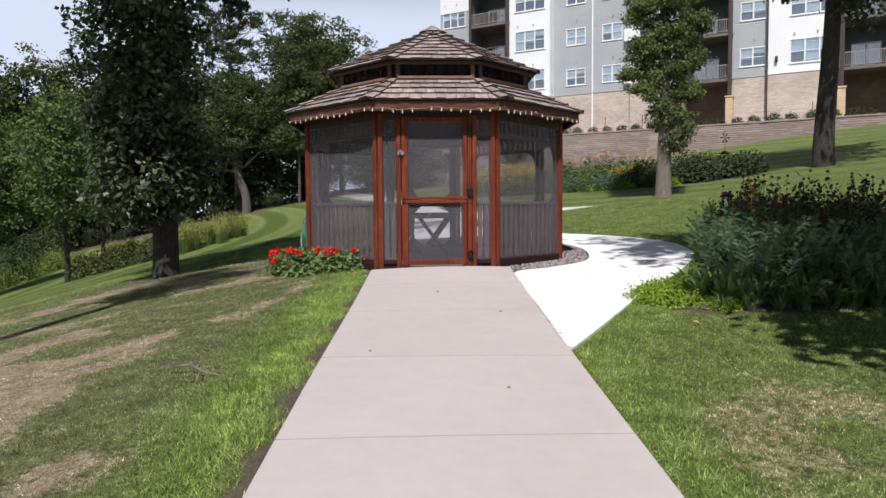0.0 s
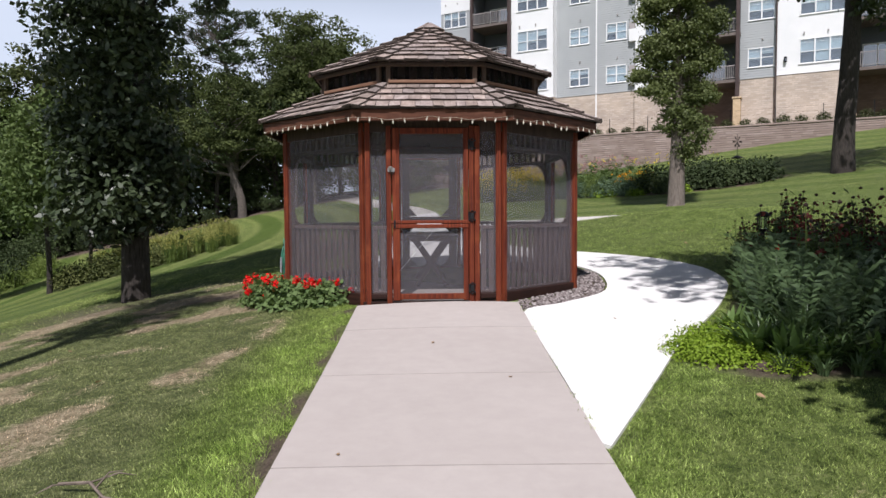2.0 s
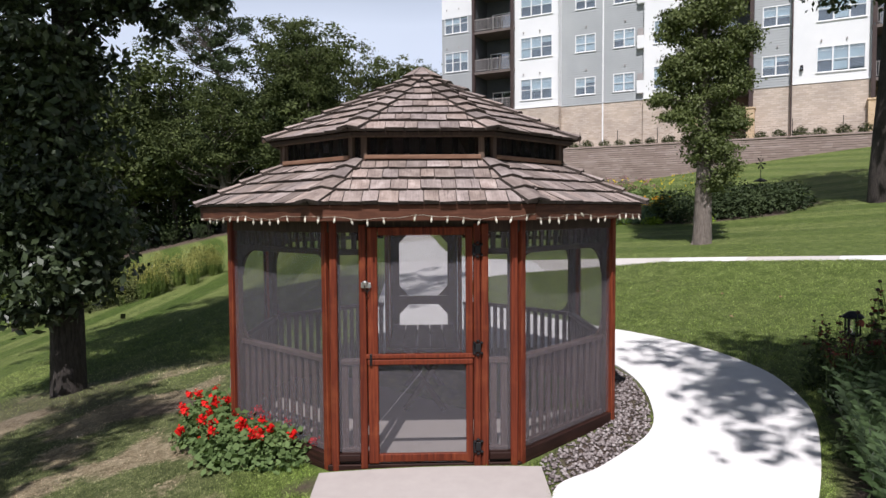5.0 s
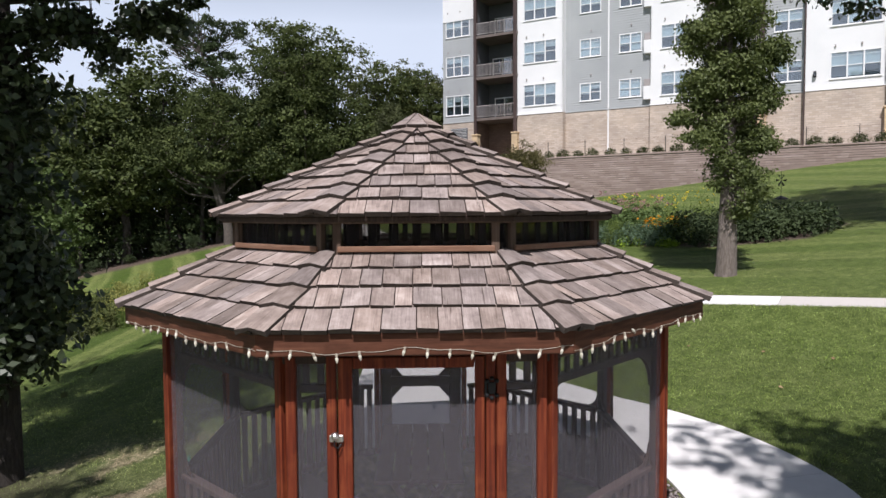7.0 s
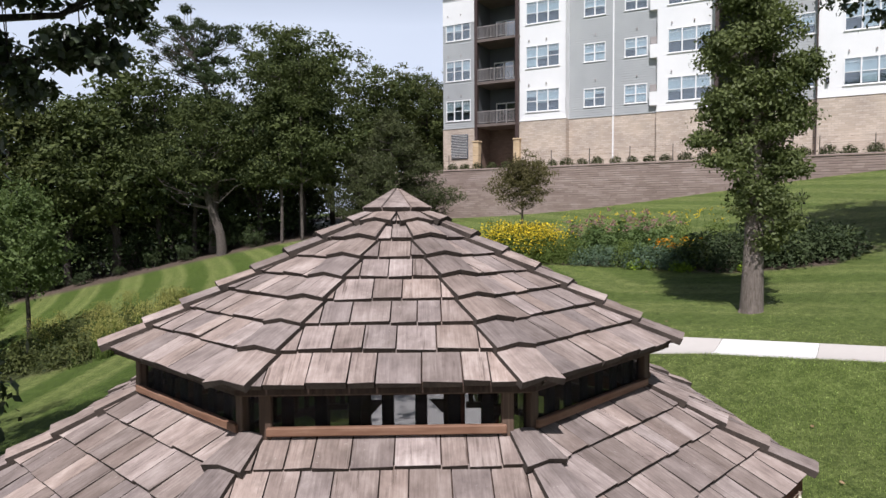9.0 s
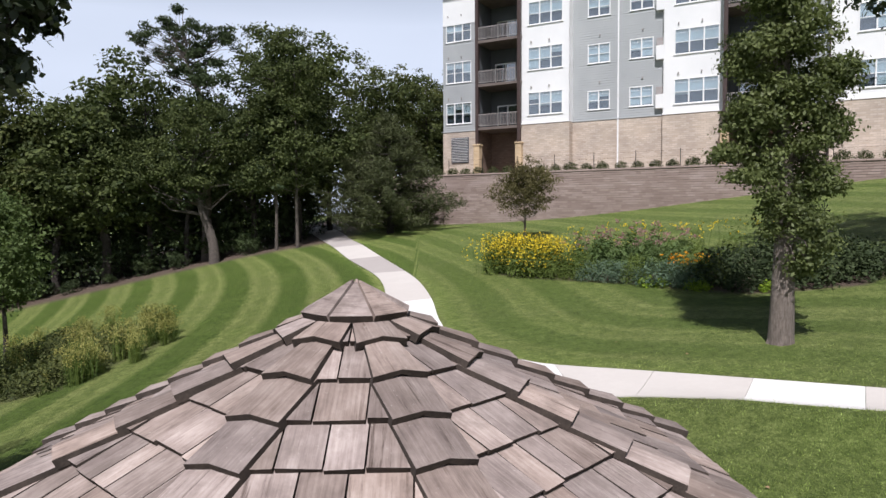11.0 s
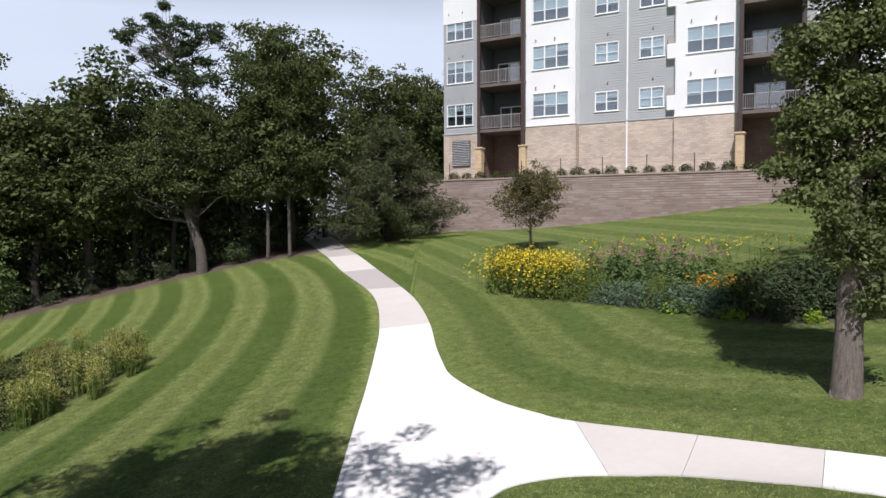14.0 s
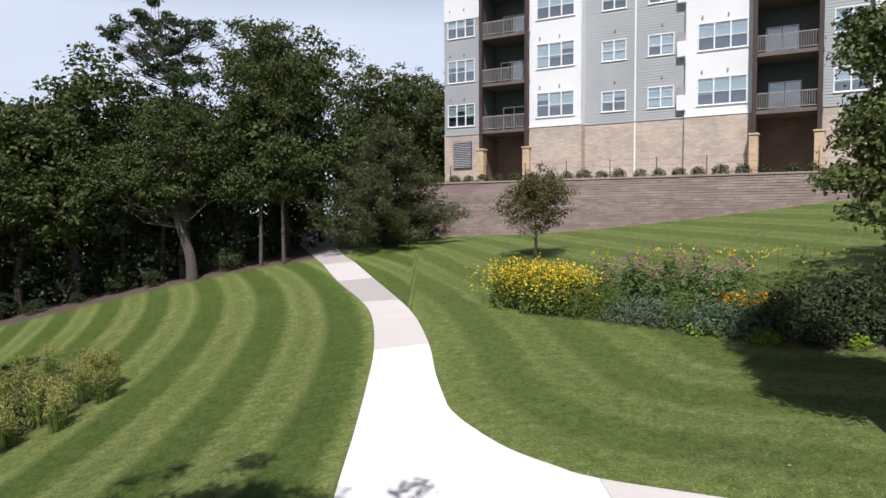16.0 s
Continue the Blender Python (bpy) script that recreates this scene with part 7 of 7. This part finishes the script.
rod = plant("goldenrod_clump", "upright clump of pale fading goldenrod", "wildflower", "meadow patch",
            foliage=(join(straps(46, 0.8, 0.02, g, 0.2, 3, 0.2), mound(0.28, 0.95, 160, 0.09, g, 0.25)), M_MEADOW), stalk=(st, M_STEM), panicle=(leaf_faces(pts, 0.06, g, 0.4, 0.45), M_GOLDENROD))
front_weeds = [(-11.2, 16.6), (-9.7, 16.9), (-8.7, 18.2), (-8.4, 20.9), (-9.0, 22.6), (-10.2, 22.4), (-9.9, 19.6), (-10.6, 18.2)]
sow(rod, scatter(front_weeds, 20, g, 0.45), g, 0.5, 1.15)
sow(copy_thing(rod, pose(-12, 21, gz(-12, 21))), scatter([(-10.4, 18.6), (-10.0, 22.5), (-13, 26.5), (-16, 26.5), (-16, 20)], 22, g, 0.8), g, 0.6, 1.05)
scrub = plant("weedy_shrub", "dark weedy shrub behind the goldenrod", "shrub", "meadow patch", foliage=(mound(0.7, 0.85, 520, 0.12, g, 0.45), M_WOOD2))
sow(scrub, [(-10.9, 17.1), (-10.5, 18.2), (-11.6, 19.3), (-10.2, 19.6), (-10.4, 20.9), (-11.8, 17.4)] + scatter([(-12.5, 16.9), (-10.9, 17.6), (-10.0, 20.5), (-10.6, 23.5), (-13.5, 26), (-16, 25), (-16, 20), (-14.3, 17.4)], 26, g, 0.8), g, 0.6, 1.2)
mead = scatter([(-40, 34), (-24, 27), (-22, 31), (-26, 38), (-36, 42)], 60, g, 1.0)
reed = plant("meadow_weed", "light green tall weed clump in the hollow", "weeds", "meadow patch", foliage=(join(straps(50, 1.0, 0.035, g, 0.35, 3, 0.6), mound(0.8, 0.9, 380, 0.14, g, 0.35)), M_MEADOW))
sow(reed, mead, g, 0.9, 1.5)

# clipped shrubs on the terrace
ball = plant("clipped_shrub", "small round clipped shrub on the terrace edge", "shrub", "terrace shrubs", foliage=(mound(0.42, 0.52, 620, 0.085, g, 0.6), M_SHRUBBALL))
gs = random.Random(8)
spot0 = True
for k in range(34):
    x = -27.3 + 1.22 * k
    p = B @ Vector((x + gs.uniform(-0.12, 0.12), WALL_N + 1.0 + gs.uniform(-0.08, 0.08), 7.04))
    k2 = gs.uniform(1.1, 1.4)
    m = pose(p.x, p.y, p.z, 0, 0, gs.uniform(0, 360)) @ Matrix.Diagonal((k2, k2, k2, 1))
    if spot0:
        ball.matrix_world = m
        spot0 = False
    else:
        copy_thing(ball, m).scale = m.to_scale()

# wind spinner on the slope
feeder = thing("garden_stake", "rusty ornamental garden stake with a small dark tray", "garden ornament", place=pose(13.95, 20.0, gz(13.95, 20.0)))
part("pole", Shape().tube([(0, 0, -0.1), (0, 0, 1.9)], [0.012, 0.010], 6), M_IRON, feeder)
part("tray", Shape().lathe((0, 0, 0.85), [(0.05, 0.10), (0.26, 0.0), (0.28, -0.03), (0.10, -0.05)], 10), M_IRON, feeder)
for k in range(6):
    a = k * 1.047
    part("blade", Shape().prism([(0.02 * math.cos(a), 0, 1.55 + 0.02 * math.sin(a)), (0.2 * math.cos(a - 0.2), 0.02, 1.55 + 0.24 * math.sin(a - 0.2)), (0.22 * math.cos(a + 0.15), -0.02, 1.55 + 0.26 * math.sin(a + 0.15))], (0, 0.006, 0)), M_IRON, feeder)

# coiled hose against the gazebo
hose = thing("garden_hose", "green garden hose coiled on a hanger", "hose", place=pose(-2.10, 0.15, 0, 0, 0, 0))
hz = gz(-2.1, 0.15)
for k in range(9):
    ring = []
    for q in range(25):
        a = 2 * math.pi * q / 24
        ring.append((-0.012 * (k % 4) - 0.03 + 0.02 * math.sin(3 * a + k), 0.15 * math.cos(a) * (1 + 0.05 * math.sin(k * 2.1)), hz + 0.42 + (0.31 + 0.011 * k) * math.sin(a)))
    part("coil", Shape().tube(ring, [0.011] * 25, 6, False), M_HOSE, hose, smooth=True)
part("hanger", Shape().box((0.0, 0, hz + 0.72), (0.16, 0.20, 0.03), 0.006), M_IRON, hose)
part("nozzle", Shape().tube([(-0.09, -0.16, hz + 0.55), (-0.09, -0.18, hz + 0.32)], [0.014, 0.018], 8), M_STEEL, hose)

# stones round the gazebo foot
rs = np.random.default_rng(17)
pts = scatter(STONES, 2600, rs)
px, py = np.array([p[0] for p in pts]), np.array([p[1] for p in pts])
keep = np.maximum.reduce([px * math.cos(a) + py * math.sin(a) for a in [radians(45 * k - 90) for k in range(8)]]) > AP + 0.03
px, py = px[keep], py[keep]
n = len(px)
base = np.array([(1, 0, 0), (-0.5, 0.85, 0), (-0.5, -0.85, 0), (0.2, 0.1, 0.8), (0.1, 0, -0.5)])
fac = np.array([(0, 1, 3), (1, 2, 3), (2, 0, 3), (1, 0, 4), (2, 1, 4), (0, 2, 4)])
size = rs.uniform(0.016, 0.036, n)
ang = rs.uniform(0, 6.28, n)
bx = base[None] * size[:, None, None] * np.stack([np.ones((n, 5)), rs.uniform(0.7, 1.1, (n, 5)), rs.uniform(0.5, 0.9, (n, 5))], 2)
rx = bx[..., 0] * np.cos(ang)[:, None] - bx[..., 1] * np.sin(ang)[:, None]
ry = bx[..., 0] * np.sin(ang)[:, None] + bx[..., 1] * np.cos(ang)[:, None]
v = np.stack([rx + px[:, None], ry + py[:, None], bx[..., 2] + (ground_z(px, py) + 0.012)[:, None]], 2).reshape(-1, 3)
f = (fac[None] + 5 * np.arange(n)[:, None, None]).reshape(-1, 3)
k = Nodes("mixed_stone", 0.85)
k.colour(k.ramp(k.island(), [(0.0, (0.10, 0.08, 0.075)), (0.35, (0.20, 0.165, 0.158)), (0.7, (0.27, 0.235, 0.225)), (1.0, (0.40, 0.36, 0.345))]))
tagged(new("gravel", raw_mesh("gravel", v, f, k.m)), "mixed grey and mauve gravel round the gazebo foot", "gravel", "", "stuff")

# dead branch and fallen leaves on the lawn
twig = thing("fallen_branch", "dry fallen twig lying on the grass", "branch", place=pose(-1.80, -6.62, gz(-1.80, -6.62) + 0.015, 4, 3, -30) @ Matrix.Diagonal((0.8, 0.8, 0.8, 1)))
s = Shape().tube([(-0.35, 0, 0.0), (-0.1, 0.05, 0.05), (0.12, -0.02, 0.04), (0.32, 0.06, 0.01)], [0.012, 0.012, 0.009, 0.003], 6)
for a, b, c in (((-0.1, 0.05, 0.05), (-0.02, 0.2, 0.07), (0.02, 0.3, 0.02)), ((0.1, -0.02, 0.04), (0.2, -0.14, 0.07), (0.26, -0.24, 0.02)), ((-0.2, 0.03, 0.03), (-0.25, -0.1, 0.06), (-0.33, -0.18, 0.01)), ((0.0, 0.02, 0.05), (0.05, 0.08, 0.14), (0.14, 0.12, 0.16))):
    s.tube([a, b, c], [0.008, 0.006, 0.002], 5)
part("twig", s, M_TWIG, twig)
leaf0 = thing("fallen_leaf", "dry curled brown leaf on the grass", "leaf", "fallen leaves")
s = Shape().add([(-0.06, 0, 0.01), (-0.02, 0.04, 0.025), (0.03, 0.045, 0.02), (0.07, 0, 0.015), (0.03, -0.045, 0.03), (-0.02, -0.04, 0.02), (0, 0, 0.0)],
                [(0, 6, 1), (1, 6, 2), (2, 6, 3), (3, 6, 4), (4, 6, 5), (5, 6, 0)])
part("blade", s, M_FALLEN, leaf0)
gl = random.Random(4)
for n, (x, y) in enumerate([(2.23, -5.36), (5.1, 3.3), (5.6, 4.8), (4.6, 5.4), (6.4, 4.2), (3.26, 21.3), (5.2, 19.0), (6.6, 15.0), (4.2, 16.8), (7.6, 7.0), (-2.9, -4.2), (-4.0, -2.5), (5.9, 11.4), (4.8, 12.9)]):
    m = pose(x, y, gz(x, y) + 0.03, gl.uniform(-20, 20), gl.uniform(-20, 20), gl.uniform(0, 360)) @ Matrix.Diagonal((0.55, 0.55, 0.55, 1))
    if n == 0:
        leaf0.matrix_world = m
    else:
        copy_thing(leaf0, m).scale = m.to_scale()

for x, y, k in ((-0.05, -3.85, 0.35), (0.52, -4.9, 0.28), (-0.62, -6.3, 0.25), (0.3, -7.2, 0.22), (1.9, -2.9, 0.3), (0.2, 11.5, 0.4), (-0.4, 13.2, 0.35)):
    m = pose(x, y, gz(x, y) + 0.034, gl.uniform(-12, 12), gl.uniform(-12, 12), gl.uniform(0, 360)) @ Matrix.Diagonal((k, k, k, 1))
    copy_thing(leaf0, m).scale = m.to_scale()

# grass blades along the walk
gr = np.random.default_rng(2024)


def blades(n, x0, x1, y0, y1, tall, wide, keep_fn):
    x, y = gr.uniform(x0, x1, n), gr.uniform(y0, y1, n)
    ok = ~on_walk(x, y)
    ok &= np.maximum.reduce([x * math.cos(a) + y * math.sin(a) for a in [radians(45 * k - 90) for k in range(8)]]) > AP + 0.08
    for bed in (BED_RIGHT, BED_FLOWER, STONES, GERANIUM):
        ok &= ~inside(x, y, bed)
    ok &= keep_fn(x, y)
    x, y = x[ok], y[ok]
    at = lawn_attrs(x, y)
    clump = 0.5 + 0.22 * (np.sin(5.1 * x + 2.3 * np.sin(3.7 * y)) + np.sin(6.3 * y + 1.9 * np.sin(4.3 * x + 1)))
    thin = gr.uniform(0, 1, len(x)) > 0.85 * at["soil"] + 0.30 * at["dry"] + 0.45 * at["bare"] + 0.30 * (1 - clump)
    x, y, clump = x[thin], y[thin], clump[thin]
    at = {k: q[thin] for k, q in at.items()}
    m = len(x)
    h = tall * gr.uniform(0.45, 1.35, m) * (0.7 + 0.6 * clump) * (1 + 0.75 * at["lush"]) * (1 - 0.2 * at["dry"]) * (1 - 0.4 * np.minimum(at["bare"], 1))
    a = gr.uniform(0, 2 * math.pi, m)
    lean = gr.uniform(0.4, 1.7, m)
    wd = wide * gr.uniform(0.6, 1.3, m)
    z = ground_z(x, y)
    px, py = np.cos(a), np.sin(a)
    v = np.stack([np.stack([x - py * wd, y + px * wd, z - 0.004], 1), np.stack([x + py * wd, y - px * wd, z - 0.004], 1),
                  np.stack([x + px * lean * h, y + py * lean * h, z + h], 1)], 1).reshape(-1, 3)
    f = np.arange(3 * m).reshape(m, 3)
    me = raw_mesh("grass", v, f, M_BLADE, {k: np.repeat(q, 3) for k, q in at.items()})
    tip = unit(np.stack([px * 0.25, py * 0.25, np.ones(m)], 1) + gr.normal(size=(m, 3)) * 0.38)
    me.normals_split_custom_set_from_vertices(np.repeat(tip, 3, axis=0).tolist())
    return me


near_me = blades(960000, -6.5, 5.4, -9.6, 0.5, 0.020, 0.0031, lambda x, y: (abs(x) < 0.66 * (y + 11.4) + 0.3) & (gr.uniform(0, 1, x.shape) > 0.6 * soft_step(y, -5.0, 0.5)))
tagged(new("grass", near_me), "short mown grass blades beside the walk", "grass", "", "stuff")
joint = [(0.886 + 0.0036 * k + gr.normal() * 0.012, -6.2 + 0.145 * k) for k in range(26)]
tuft_x, tuft_y = np.array([p[0] for p in joint]), np.array([p[1] for p in joint])
idx = np.repeat(np.arange(26), gr.integers(0, 22, 26) * (gr.uniform(0, 1, 26) > 0.5))
jx, jy = tuft_x[idx] + gr.normal(size=len(idx)) * 0.016, tuft_y[idx] + gr.normal(size=len(idx)) * 0.035
ja, jh = gr.uniform(0, 2 * math.pi, len(idx)), gr.uniform(0.012, 0.036, len(idx))
jz = ground_z(jx, jy) + 0.018
jv = np.stack([np.stack([jx - np.sin(ja) * 0.003, jy + np.cos(ja) * 0.003, jz], 1), np.stack([jx + np.sin(ja) * 0.003, jy - np.cos(ja) * 0.003, jz], 1),
               np.stack([jx + np.cos(ja) * jh * 0.8, jy + np.sin(ja) * jh * 0.8, jz + jh], 1)], 1).reshape(-1, 3)
at = {k: np.repeat(q, 3) for k, q in lawn_attrs(jx, jy).items()}
at["soil"] = at["soil"] * 0
tagged(new("joint_weeds", raw_mesh("joint_weeds", jv, np.arange(len(jv)).reshape(-1, 3), M_BLADE, at)), "sparse grass tufts in the joint between two walks", "weeds", "", "stuff")
far_me = blades(230000, -8.0, 9.0, 0.5, 14.0, 0.032, 0.0048, lambda x, y: gr.uniform(0, 1, x.shape) > soft_step(y, 4.0, 13.0))
tagged(new("grass", far_me), "short mown grass blades on the far lawn", "grass", "", "stuff")
